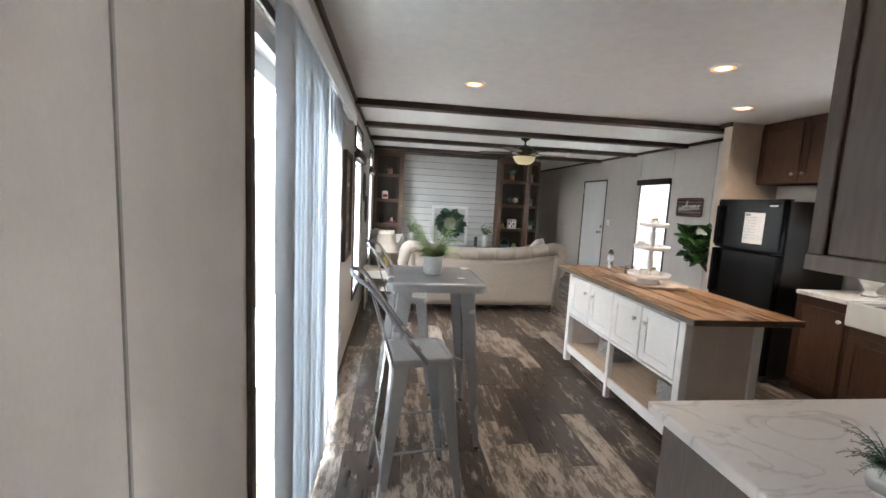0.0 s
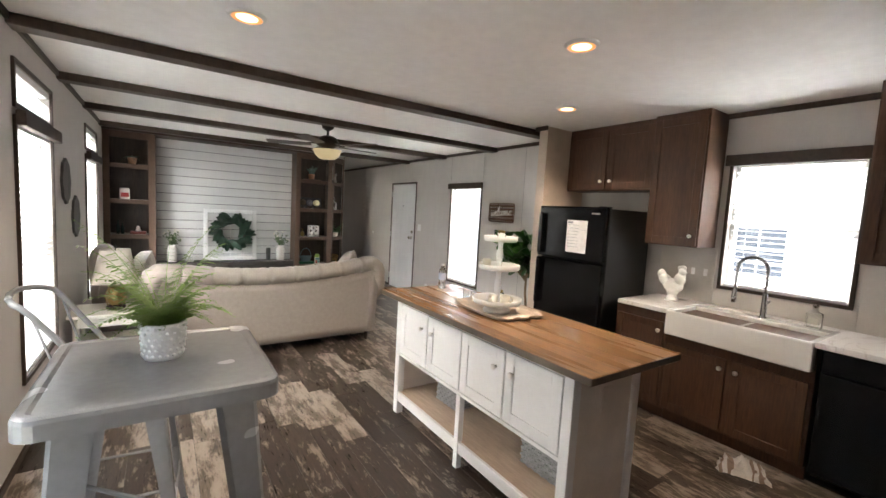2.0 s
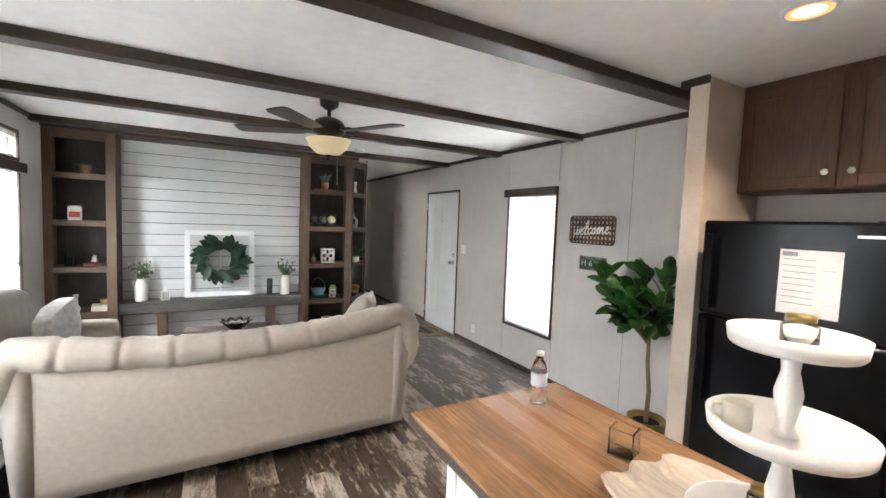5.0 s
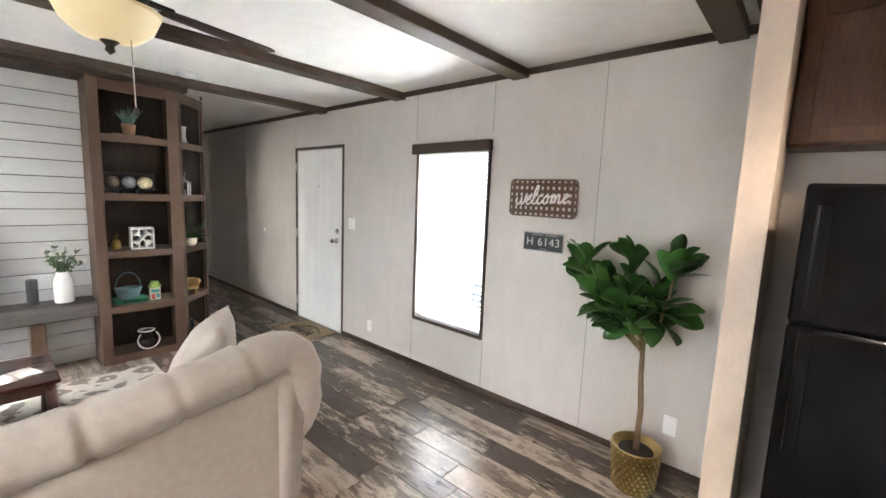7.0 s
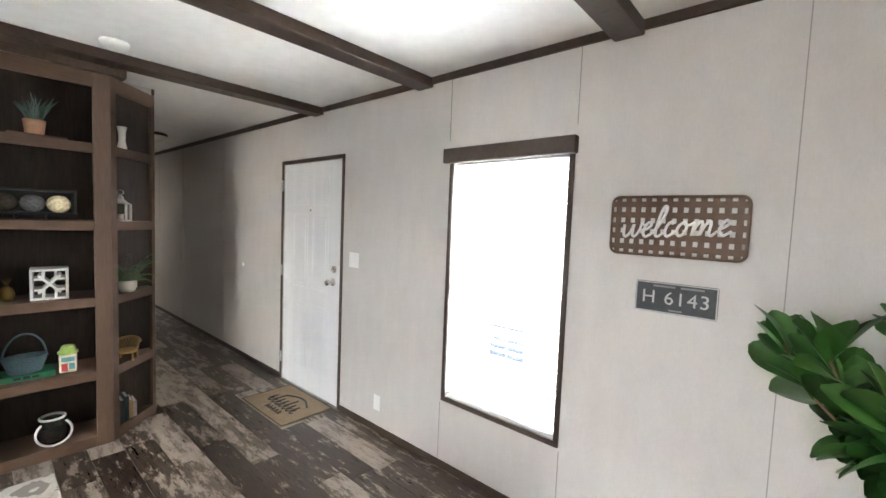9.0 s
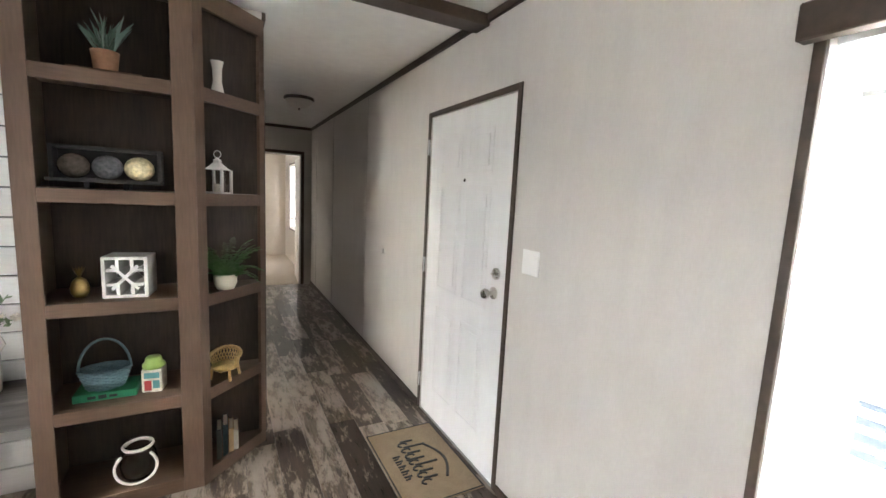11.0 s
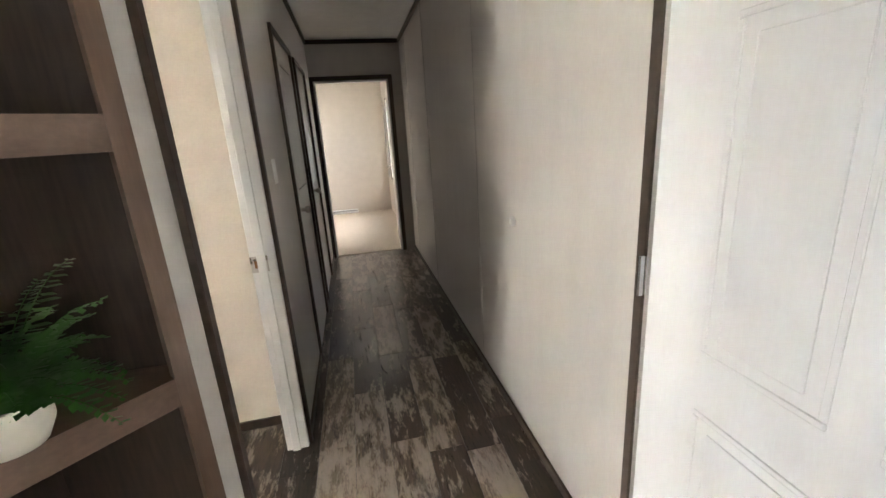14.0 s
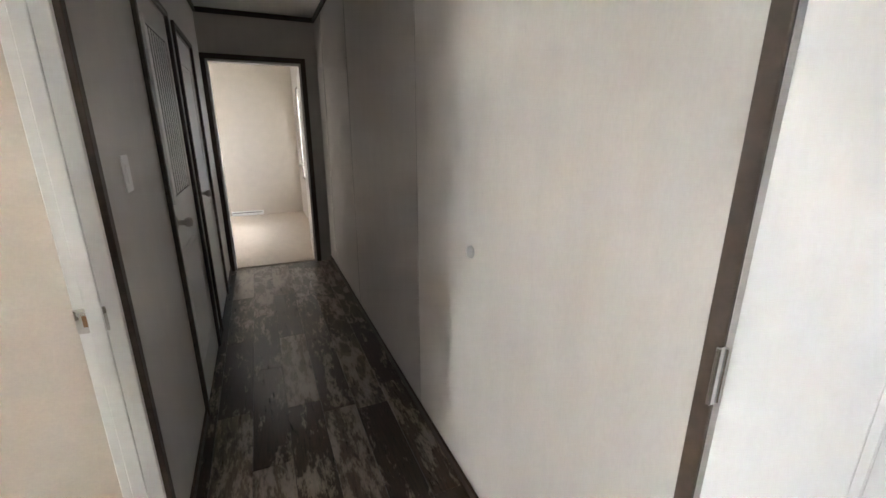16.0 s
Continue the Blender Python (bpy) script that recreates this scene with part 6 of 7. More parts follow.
for k in range(12):
    t = k / 11
    rr = 0.068 + 0.028 * t
    pts = [((rr + 0.003 * math.cos(10 * a + math.pi * (k % 2))) * math.cos(a) * 1.05, (rr * 0.72 + 0.003 * math.cos(10 * a + math.pi * (k % 2))) * math.sin(a), 0.005 + 0.008 * k) for a in [2 * math.pi * i / 40 for i in range(40)]]
    add_tube(bm, pts, 0.005, 5, closed=True)
add_lathe(bm, [(0, 0.002), (0.06, 0.002), (0.06, 0.006), (0, 0.006)], 20)
tagged(put("weave", bm, BLUEW, bn, smooth=True), kind="stuff")
tube("handle", [(-0.098 * math.cos(a), 0, 0.085 + 0.15 * math.sin(a)) for a in [math.pi * k / 16 for k in range(17)]], 0.006, BLUEW, bn, 7)

tn = thing("house_tin", 2.608, 8.130, S1, -10, "painted house-shaped tin with a green lid", "tin")
box("body", (-0.042, -0.042, 0), (0.042, 0.042, 0.115), material("cream tin print", (0.62, 0.58, 0.48), 0.45, grain=0.3, scale=40, coarse=0.3), tn, bevel=0.004)
boxes("panel", [(-0.03, -0.0435, 0.01, 0.0, -0.0421, 0.06)], material("red print", (0.45, 0.04, 0.04), 0.5), tn, bevel=0)
boxes("window", [(0.006, -0.0435, 0.02, 0.034, -0.0421, 0.06), (-0.03, -0.0435, 0.072, 0.034, -0.0421, 0.10)], material("teal print", (0.08, 0.26, 0.28), 0.5), tn, bevel=0)
lathe("lid", [(0, 0.115), (0.05, 0.115), (0.052, 0.13), (0.04, 0.14), (0.036, 0.16), (0.03, 0.168), (0, 0.168)], material("lime lid", (0.30, 0.46, 0.10), 0.4), tn, 8)

jr = thing("glass_jar", 2.528, 8.140, S0, 0, "clear glass jar wrapped with a white rope handle", "jar")
lathe("glass", [(0, 0), (0.055, 0), (0.075, 0.03), (0.08, 0.08), (0.07, 0.13), (0.055, 0.155), (0.058, 0.175), (0.052, 0.175), (0.05, 0.155), (0.064, 0.125), (0.073, 0.08), (0.068, 0.03), (0.05, 0.008), (0, 0.008)], CLEAR, jr, 28)
ROPE = material("white rope", (0.72, 0.69, 0.63), 0.9, grain=0.15, scale=200, bump=0.5)
bm = bmesh.new()
add_tube(bm, [(0.06 * math.cos(a), 0.06 * math.sin(a), 0.163) for a in [2 * math.pi * k / 20 for k in range(20)]], 0.008, 6, closed=True)
add_tube(bm, [(0.085 * math.sin(a), -0.075 - 0.01 * math.cos(a), 0.09 - 0.08 * math.cos(a)) for a in [-2.4 + 4.8 * k / 18 for k in range(19)]], 0.007, 6)
put("rope", bm, ROPE, jr, smooth=True)

va = thing("bud_vase", 2.908, 8.170, S4, 0, "slim white ceramic bud vase", "vase", "white vases")
lathe("vase", [(0, 0), (0.028, 0), (0.03, 0.01), (0.02, 0.06), (0.022, 0.12), (0.03, 0.155), (0.026, 0.155), (0.018, 0.12), (0, 0.1)], CERAMIC, va, 20)
lantern(2.901, 8.1950, S3, 1.0, -28)
f2 = thing("potted_fern", 2.928, 8.150, S2, 0, "dark green fern in a small cream pot", "plant")
lathe("pot", [(0, 0), (0.04, 0), (0.054, 0.03), (0.056, 0.075), (0.05, 0.078), (0.047, 0.06), (0, 0.055)], CREAM, f2, 20)
fern("fronds", f2, 0.06, 56, 0.165, material("bright fern green", (0.045, 0.15, 0.025), 0.42, grain=0.15, scale=60, coarse=0.3), 5, up=1.3, broad=0.42)

ck = thing("wicker_chair_ornament", 2.918, 8.150, S1, -30, "miniature tan wicker armchair ornament", "ornament")
ck.scale = (1.55, 1.55, 1.2)
WICK = material("golden wicker", (0.52, 0.33, 0.13), 0.6, grain=0.2, scale=150, bump=0.3)
lathe("seat", [(0, 0.045), (0.04, 0.045), (0.044, 0.052), (0.04, 0.058), (0, 0.058)], WICK, ck, 16)
for sx in (-1, 1):
    for sy in (-1, 1):
        tube("leg", [(sx * 0.03, sy * 0.026, 0.05), (sx * 0.034, sy * 0.03, 0)], 0.0045, WICK, ck, 6)
bm = bmesh.new()
arc_ = [radians(-20 + 220 * k / 18) for k in range(19)]
add_tube(bm, [(0.05 * math.cos(a), 0.045 * math.sin(a), 0.10 + 0.022 * max(0, math.sin(a))) for a in arc_], 0.006, 6)
for k in range(0, 18):
    for dk in (-2, 2):
        j = min(max(k + dk, 0), 18)
        a, b = arc_[k], arc_[j]
        add_tube(bm, [(0.042 * math.cos(a), 0.037 * math.sin(a), 0.055), (0.05 * math.cos(b), 0.045 * math.sin(b), 0.10 + 0.022 * max(0, math.sin(b)))], 0.0018, 4)
tagged(put("back", bm, WICK, ck), kind="stuff")
bkm = [material("worn book cloth", c, 0.7, grain=0.15, scale=150) for c in ((0.10, 0.11, 0.10), (0.05, 0.08, 0.09), (0.40, 0.27, 0.14), (0.42, 0.39, 0.33))]
for i, (dx, hgt) in enumerate(((0.0, 0.17), (0.03, 0.185), (0.058, 0.15), (0.082, 0.13))):
    b = thing("book", 2.883 + dx, 8.18 + dx * 0.5, S0, 0, "small old book standing on the lowest shelf", "book", "books on the corner shelf")
    boxes("cover", [(-0.012, -0.06, 0, -0.009, 0.06, hgt), (0.009, -0.06, 0, 0.012, 0.06, hgt), (-0.012, -0.063, 0, 0.012, -0.06, hgt)], bkm[i], b, bevel=0)
    boxes("pages", [(-0.009, -0.058, 0.003, 0.009, 0.057, hgt - 0.004)], PAPERM, b, bevel=0)

# ---- left bookcase decor ----
pp = thing("potted_plant", -0.03, 8.12, S4, 0, "dark trailing plant in a terracotta pot", "plant")
lathe("pot", [(0, 0), (0.04, 0), (0.055, 0.09), (0.05, 0.095), (0, 0.08)], material("clay pot", (0.30, 0.16, 0.10), 0.8), pp, 18)
fern("fronds", pp, 0.085, 18, 0.12, DARKGREEN, 9)
tt = thing("tea_tin", -0.12, 8.10, S3, 8, "red and cream printed square tin", "tin")
box("body", (-0.055, -0.045, 0), (0.055, 0.045, 0.14), PAPERM, tt, bevel=0.004)
box("label", (-0.045, -0.0468, 0.03), (0.045, -0.0452, 0.09), material("red label", (0.42, 0.05, 0.04), 0.5), tt, bevel=0)
lathe("lid", [(0, 0.14), (0.05, 0.14), (0.046, 0.155), (0, 0.156)], PAPERM, tt, 12)
for dx, hgt in ((-0.18, 0.19), (-0.13, 0.15)):
    o = thing("bottle", -0.02 + dx, 8.14, S2, 0, "dark glass bottle on a shelf", "bottle", "bottles on the shelf")
    lathe("glass", [(0, 0), (0.02, 0), (0.022, hgt * 0.6), (0.01, hgt * 0.75), (0.01, hgt), (0, hgt)], material("dark bottle glass", (0.03, 0.04, 0.035), 0.15), o, 14)
rb = tagged(box("red_book", (-0.06, 8.06, S2), (0.12, 8.20, S2 + 0.04), material("red cloth cover", (0.16, 0.035, 0.03), 0.65, grain=0.1, scale=200), bevel=0.003), "dark red book lying flat on a shelf", "book")
orn = thing("ornament", 0.03, 8.13, S2 + 0.04, 0, "small white and gold figurine-like knob", "ornament")
lathe("body", [(0, 0), (0.03, 0), (0.034, 0.02), (0.02, 0.04), (0.024, 0.055), (0.012, 0.075), (0, 0.08)], CERAMIC, orn, 16)
va2 = thing("milk_glass_vase", -0.13, 8.12, S1, 0, "white milk glass bud vase", "vase", "white vases")
lathe("vase", [(0, 0), (0.03, 0), (0.04, 0.02), (0.036, 0.04), (0.02, 0.07), (0.018, 0.14), (0.025, 0.18), (0.02, 0.18), (0.012, 0.13), (0, 0.1)], CERAMIC, va2, 20)
for i in range(2):
    b = thing("book", 0.10, 8.13, S1 + 0.03 * i, 6 * i, "pale book stacked flat on a shelf", "book", "books stacked on the shelf")
    boxes("cover", [(-0.10, -0.07, 0, 0.10, 0.07, 0.003), (-0.10, -0.07, 0.027, 0.10, 0.07, 0.03), (-0.10, 0.067, 0.003, 0.10, 0.07, 0.027)], PAPERM, b, bevel=0)
    boxes("pages", [(-0.095, -0.067, 0.003, 0.095, 0.066, 0.027)], CREAM, b, bevel=0)
gbw = thing("gold_bowl", 0.11, 8.13, S1 + 0.06, 0, "small gold bowl on stacked books", "bowl")
lathe("bowl", [(0, 0), (0.03, 0), (0.04, 0.03), (0.042, 0.055), (0.038, 0.055), (0.034, 0.03), (0, 0.008)], GOLD, gbw, 18)

# ---- wall things ----


def plate(name, x, y, z, w, h, rows, label, axis="x", side=-1):
    p = thing(name, x, y, z, 0 if side < 0 else 180, label, name.split("_")[0] if "_" in name else name)
    box("cover", (-0.006, -w / 2, -h / 2), (0, w / 2, h / 2), PLASTIC, p, bevel=0.002)
    boxes("insert", [(-0.0085, a - 0.016, b - 0.03, -0.0062, a + 0.016, b + 0.03) for a, b in rows], PLASTIC, p, bevel=0.001)
    return p


plate("light_switch", XR, 7.21, 1.242, 0.115, 0.115, ((-0.024, 0), (0.024, 0)), "white double light switch plate")
plate("outlet", XR, 6.89, 0.215, 0.07, 0.115, ((0, 0),), "white wall outlet plate")
plate("outlet", XR, 4.10, 0.285, 0.07, 0.115, ((0, 0),), "white wall outlet plate")
plate("outlet", XR, 2.51, 1.16, 0.07, 0.115, ((0, 0),), "white wall outlet plate")
plate("light_switch", XR, 2.41, 1.16, 0.07, 0.115, ((0, 0),), "white light switch plate")
plate("outlet", XL, 3.12, 0.30, 0.07, 0.115, ((0, 0),), "white wall outlet plate", side=1)
plate("light_switch", XL, 3.08, 1.27, 0.07, 0.115, ((0, 0),), "white light switch plate", side=1)
plate("light_switch", HALL, 9.576, 1.289, 0.07, 0.115, ((0, 0),), "white hallway switch plate", side=1)
ds = thing("door_bumper", XR, 9.181, 1.017, 0, "round white rubber door bumper on the wall", "bumper")
bm = add_lathe(bmesh.new(), [(0, 0), (0.022, 0), (0.022, 0.006), (0.016, 0.014), (0, 0.016)], 16)
bmesh.ops.recalc_face_normals(bm, faces=bm.faces)
bmesh.ops.transform(bm, matrix=pose(0, 0, 0, 0, -90, 0), verts=bm.verts)
put("disc", bm, PLASTIC, ds, smooth=True)

# welcome sign: woven flat strips in a rounded rim
sg = thing("welcome_sign", XR - 0.02, 5.018, 1.582, 0, "brown woven metal tray sign reading welcome", "sign")
BRN = material("rust-brown metal", (0.13, 0.072, 0.042), 0.55, grain=0.2, scale=40, coarse=0.25)
W2, H2 = 0.252, 0.124
rim = []
for cx, cz, a0 in ((W2 - 0.03, H2 - 0.03, 0), (-W2 + 0.03, H2 - 0.03, 90), (-W2 + 0.03, -H2 + 0.03, 180), (W2 - 0.03, -H2 + 0.03, 270)):
    for k in range(5):
        a = radians(a0 + 22.5 * k)
        rim.append((-0.004, cx + 0.03 * math.cos(a), cz + 0.03 * math.sin(a)))
tube("rim", rim, 0.006, BRN, sg, 6, closed=True)
for i in range(12):
    y = -W2 + 0.028 + i * (2 * W2 - 0.056) / 11
    box("strip", (-0.004, y - 0.0115, -H2), (-0.001, y + 0.0115, H2), BRN, sg, bevel=0)
for i in range(5):
    z = -H2 + 0.032 + i * (2 * H2 - 0.064) / 4
    box("strip", (-0.0075, -W2, z - 0.0125), (-0.0042, W2, z + 0.0125), BRN, sg, bevel=0)
box("backing", (0.010, -W2 + 0.01, -H2 + 0.01), (0.012, W2 - 0.01, H2 - 0.01), material("whitewashed back", (0.72, 0.70, 0.67), 0.7), sg, bevel=0)
boxes("standoff", [(0.012, -0.2, -0.01, 0.02, -0.18, 0.01), (0.012, 0.18, -0.01, 0.02, 0.2, 0.01)], BRN, sg, bevel=0)
FACE = Matrix(((0, 0, -1, 0), (-1, 0, 0, 0), (0, 1, 0, 0), (0, 0, 0, 1)))
STROKES = {
    "w": (0.62, [(0, 0.42), (0.06, 0.1), (0.16, 0.02), (0.27, 0.2), (0.31, 0.42), (0.32, 0.12), (0.42, 0.02), (0.53, 0.2), (0.55, 0.44), (0.62, 0.36)]),
    "e": (0.36, [(0, 0.2), (0.14, 0.26), (0.24, 0.38), (0.16, 0.46), (0.06, 0.34), (0.05, 0.12), (0.16, 0.01), (0.36, 0.14)]),
    "l": (0.30, [(0, 0.14), (0.16, 0.5), (0.22, 0.85), (0.14, 0.95), (0.07, 0.7), (0.06, 0.15), (0.15, 0.01), (0.30, 0.12)]),
    "c": (0.34, [(0.22, 0.38), (0.14, 0.45), (0.05, 0.32), (0.05, 0.12), (0.15, 0.01), (0.34, 0.16)]),
    "o": (0.40, [(0.2, 0.44), (0.08, 0.36), (0.04, 0.18), (0.13, 0.02), (0.26, 0.1), (0.28, 0.32), (0.19, 0.44), (0.24, 0.34), (0.40, 0.36)]),
    "m": (0.74, [(0, 0.36), (0.07, 0.4), (0.09, 0.02), (0.13, 0.28), (0.23, 0.45), (0.29, 0.36), (0.30, 0.03), (0.35, 0.28), (0.46, 0.45), (0.52, 0.36), (0.53, 0.1), (0.61, 0.01), (0.74, 0.16)]),
}
LETTER = material("white letter", (0.82, 0.81, 0.79), 0.45)
pen = 0.0
for ch in "welcome":
    wide, pts = STROKES[ch]
    pts = [Vector((pen + u + 0.22 * v, v, 0)) for u, v in pts]
    fine = []
    for k in range(len(pts) - 1):
        p0, p1, p2, p3 = pts[max(k - 1, 0)], pts[k], pts[k + 1], pts[min(k + 2, len(pts) - 1)]
        for q in range(4):
            t = q / 4
            fine.append(0.5 * (2 * p1 + (p2 - p0) * t + (2 * p0 - 5 * p1 + 4 * p2 - p3) * t * t + (3 * p1 - p0 - 3 * p2 + p3) * t ** 3))
    fine.append(pts[-1])
    tube("letter", [(-0.0115, 0.205 - 0.129 * v.x, -0.042 + 0.135 * v.y + 0.008 * (v.x - 1.5)) for v in fine], 0.0058, LETTER, sg, 6)
    pen += wide

# number plate
np_ = thing("number_plate", XR - 0.002, 4.998, 1.278, 0, "old black metal number plate reading H 6143", "sign")
bm = add_box(bmesh.new(), -0.004, -0.155, -0.066, 0, 0.155, 0.066, 0.0018)
put("plate", bm, material("worn black plate", (0.035, 0.038, 0.042), 0.5, grain=0.2, scale=60, coarse=0.3), np_)
PL = material("pale plate letters", (0.50, 0.50, 0.48), 0.5)
text_mesh("lettering", "H 6143", 0.078, 0.001, PL, np_, Matrix.Translation((-0.0052, 0, -0.002)) @ FACE, spacing=1.12)
boxes("small_print", [(-0.0048, -0.105, 0.045, -0.0041, -0.02, 0.053), (-0.0048, 0.0, 0.045, -0.0041, 0.085, 0.053), (-0.0048, -0.03, -0.054, -0.0041, 0.02, -0.047)], material("faded print", (0.22, 0.22, 0.21), 0.6), np_, bevel=0)
boxes("rim", [(-0.006, -0.155, 0.060, -0.0041, 0.155, 0.064), (-0.006, -0.155, -0.064, -0.0041, 0.155, -0.060), (-0.006, -0.153, -0.06, -0.0041, -0.149, 0.06), (-0.006, 0.149, -0.06, -0.0041, 0.153, 0.06)], PL, np_, bevel=0)

# EAT sign
ea = thing("eat_sign", XL + 0.002, 3.32, 1.42, 0, "tall brown wooden sign with galvanised letters E A T", "sign")
EW, EH = 0.235, 0.45
boxes("board", [(0, -EW, -EH, 0.012, EW, EH)], SHELFM, ea)
boxes("frame", [(0.012, -EW, -EH, 0.035, -EW + 0.035, EH), (0.012, EW - 0.035, -EH, 0.035, EW, EH), (0.012, -EW + 0.035, -EH, 0.035, EW - 0.035, -EH + 0.035), (0.012, -EW + 0.035, EH - 0.035, 0.035, EW - 0.035, EH)], TRIM, ea)
FACE_R = Matrix(((0, 0, 1, 0), (1, 0, 0, 0), (0, 1, 0, 0), (0, 0, 0, 1)))
for ch, z in (("E", 0.265), ("A", 0.0), ("T", -0.265)):
    text_mesh("letter", ch, 0.33, 0.004, GALV, ea, Matrix.Translation((0.02, 0, z)) @ FACE_R)
for y, z in ((5.42, 1.63), (5.86, 1.32)):
    hx = thing("wall_plaque", XL + 0.002, y, z, 0, "grey-brown round scalloped wall plaque", "plaque", "plaques on the wall")
    bm = bmesh.new()
    o_ = [(0.175 * (1 + 0.05 * math.cos(8 * a)) * math.cos(a), 0.185 * (1 + 0.05 * math.cos(8 * a)) * math.sin(a)) for a in [2 * math.pi * k / 48 for k in range(48)]]
    f0 = [bm.verts.new((0, u, v)) for u, v in o_]
    f1 = [bm.verts.new((0.018, u * 0.97, v * 0.97)) for u, v in o_]
    f2_ = [bm.verts.new((0.010, u * 0.6, v * 0.6)) for u, v in o_]
    for p, q in ((f0, f1), (f1, f2_)):
        for k in range(48):
            bm.faces.new((p[k], p[(k + 1) % 48], q[(k + 1) % 48], q[k]))
    bm.faces.new(f2_)
    bmesh.ops.recalc_face_normals(bm, faces=bm.faces)
    put("disc", bm, GREYWOOD, hx)

# door mat
dm = thing("door_mat", 3.905, 7.74, 0.0, 0, "tan coir door mat with dark printed marks", "mat")
box("mat", (-0.22, -0.335, 0.001), (0.22, 0.335, 0.012), material("tan coir", (0.30, 0.225, 0.145), 0.95, grain=0.3, scale=240, bump=0.9), dm, bevel=0.003)
boxes("border", [(-0.22, -0.335, 0.012, -0.212, 0.335, 0.0135), (0.212, -0.335, 0.012, 0.22, 0.335, 0.0135), (-0.212, -0.335, 0.012, 0.212, -0.327, 0.0135), (-0.212, 0.327, 0.012, 0.212, 0.335, 0.0135)], BLACKT, dm, bevel=0)
marks = bmesh.new()
for i in range(7):
    y = 0.19 - 0.058 * i
    add_tube(marks, [(0.03 + (0.055 if i in (1, 4) else 0), y, 0.011), (-0.05 - (0.03 if i == 3 else 0), y + 0.004, 0.011)], 0.0085, 6)
    add_tube(marks, [(-0.045 + 0.028 * math.cos(a), y - 0.026 + 0.018 * math.sin(a), 0.011) for a in [2 * math.pi * k / 10 for k in range(8)]], 0.007, 6)
for i in range(5):
    y = 0.07 - 0.045 * i
    add_tube(marks, [(-0.10, y, 0.011), (-0.145, y, 0.011)], 0.007, 6)
    add_tube(marks, [(-0.11, y, 0.011), (-0.12, y - 0.02, 0.011), (-0.145, y - 0.022, 0.011)], 0.006, 6)
add_tube(marks, [(0.075 + 0.06 * math.sin(math.pi * k / 8), 0.13 - 0.04 * k, 0.011) for k in range(9)], 0.009, 6)
put("print", marks, BLACKT, dm)

# smoke detector and hall ceiling lamp
sd = thing("smoke_detector", 2.75, 7.50, CEIL, 0, "white round smoke detector on the ceiling", "detector")
lathe("case", [(0, 0), (0.066, 0), (0.068, -0.012), (0.058, -0.03), (0.03, -0.038), (0, -0.038)], PLASTIC, sd, 28)
hl = thing("hall_ceiling_lamp", 3.64, 10.45, CEIL, 0, "bronze flush ceiling lamp with frosted bowl", "lamp")
lathe("pan", [(0, 0), (0.15, 0), (0.155, -0.02), (0.14, -0.03), (0.0, -0.03)], BRONZE, hl, 28)
lathe("bowl", [(0.138, -0.028), (0.13, -0.05), (0.09, -0.085), (0.03, -0.105), (0, -0.107)], material("frosted glass", (0.62, 0.60, 0.56), 0.4), hl, 28)
lathe("finial", [(0, -0.105), (0.014, -0.107), (0.008, -0.125), (0, -0.135)], BRONZE, hl, 12)

# ---- fig tree ----
fg = thing("fig_tree", 3.88, 4.20, 0, 0, "leafy fiddle-leaf fig tree in a gold pot", "plant")
lathe("pot", [(0, 0), (0.098, 0), (0.109, 0.01), (0.127, 0.24), (0.131, 0.252), (0.122, 0.252), (0.116, 0.22), (0, 0.215)], GOLD, fg, 32)
bm = bmesh.new()
for j in range(9):
    for i in range(26):
        a = 2 * math.pi * (i + 0.5 * (j % 2)) / 26
        rr = 0.110 + 0.0019 * j
        bmesh.ops.create_icosphere(bm, subdivisions=1, radius=0.011, matrix=Matrix.Translation((rr * math.cos(a), rr * math.sin(a), 0.025 + 0.025 * j)) @ Matrix.Diagonal((0.7, 0.7, 1, 1)))
tagged(put("relief", bm, GOLD, fg, smooth=True), kind="stuff")
lathe("soil", [(0, 0.222), (0.116, 0.218)], SOIL, fg, 20)
BARK = material("fig bark", (0.22, 0.145, 0.085), 0.85, grain=0.25, scale=60, stretch=(1, 1, 0.3), bump=0.5)
tube("trunk", [(0, 0, 0.2), (0.012, 0.0, 0.45), (-0.008, 0.012, 0.65), (0.0, 0.02, 0.87)], 0.017, BARK, fg, 9, r_end=0.012)
tips = []
rng = random.Random(21)
for i in range(10):
    a = 2 * math.pi * i / 10 + rng.uniform(-0.25, 0.25)
    sp_ = rng.uniform(0.20, 0.31) if i % 3 else 0.12
    z1_ = rng.uniform(1.05, 1.38)
    yy = math.sin(a) * sp_ * 0.95 + 0.16
    xx = math.cos(a) * min(sp_, 0.17) * (0.7 if math.cos(a) > 0 else 1.1)
    pts = [(0, 0.02, 0.76 + 0.008 * i), (xx * 0.4, yy * 0.4, 0.90), (xx * 0.8, yy * 0.8, (0.92 + z1_) / 2), (xx, yy, z1_)]
    tube("branch", pts, 0.008, BARK, fg, 6, r_end=0.004)
    tips.append((pts, math.degrees(math.atan2(yy, xx))))
fl = [leaf_mesh("leaf", L_, W_, DARKGREEN, c_, f_, 7, 0.7) for L_, W_, c_, f_ in ((0.19, 0.108, 0.10, 0.35), (0.165, 0.098, 0.30, 0.25), (0.135, 0.082, -0.06, 0.45))]
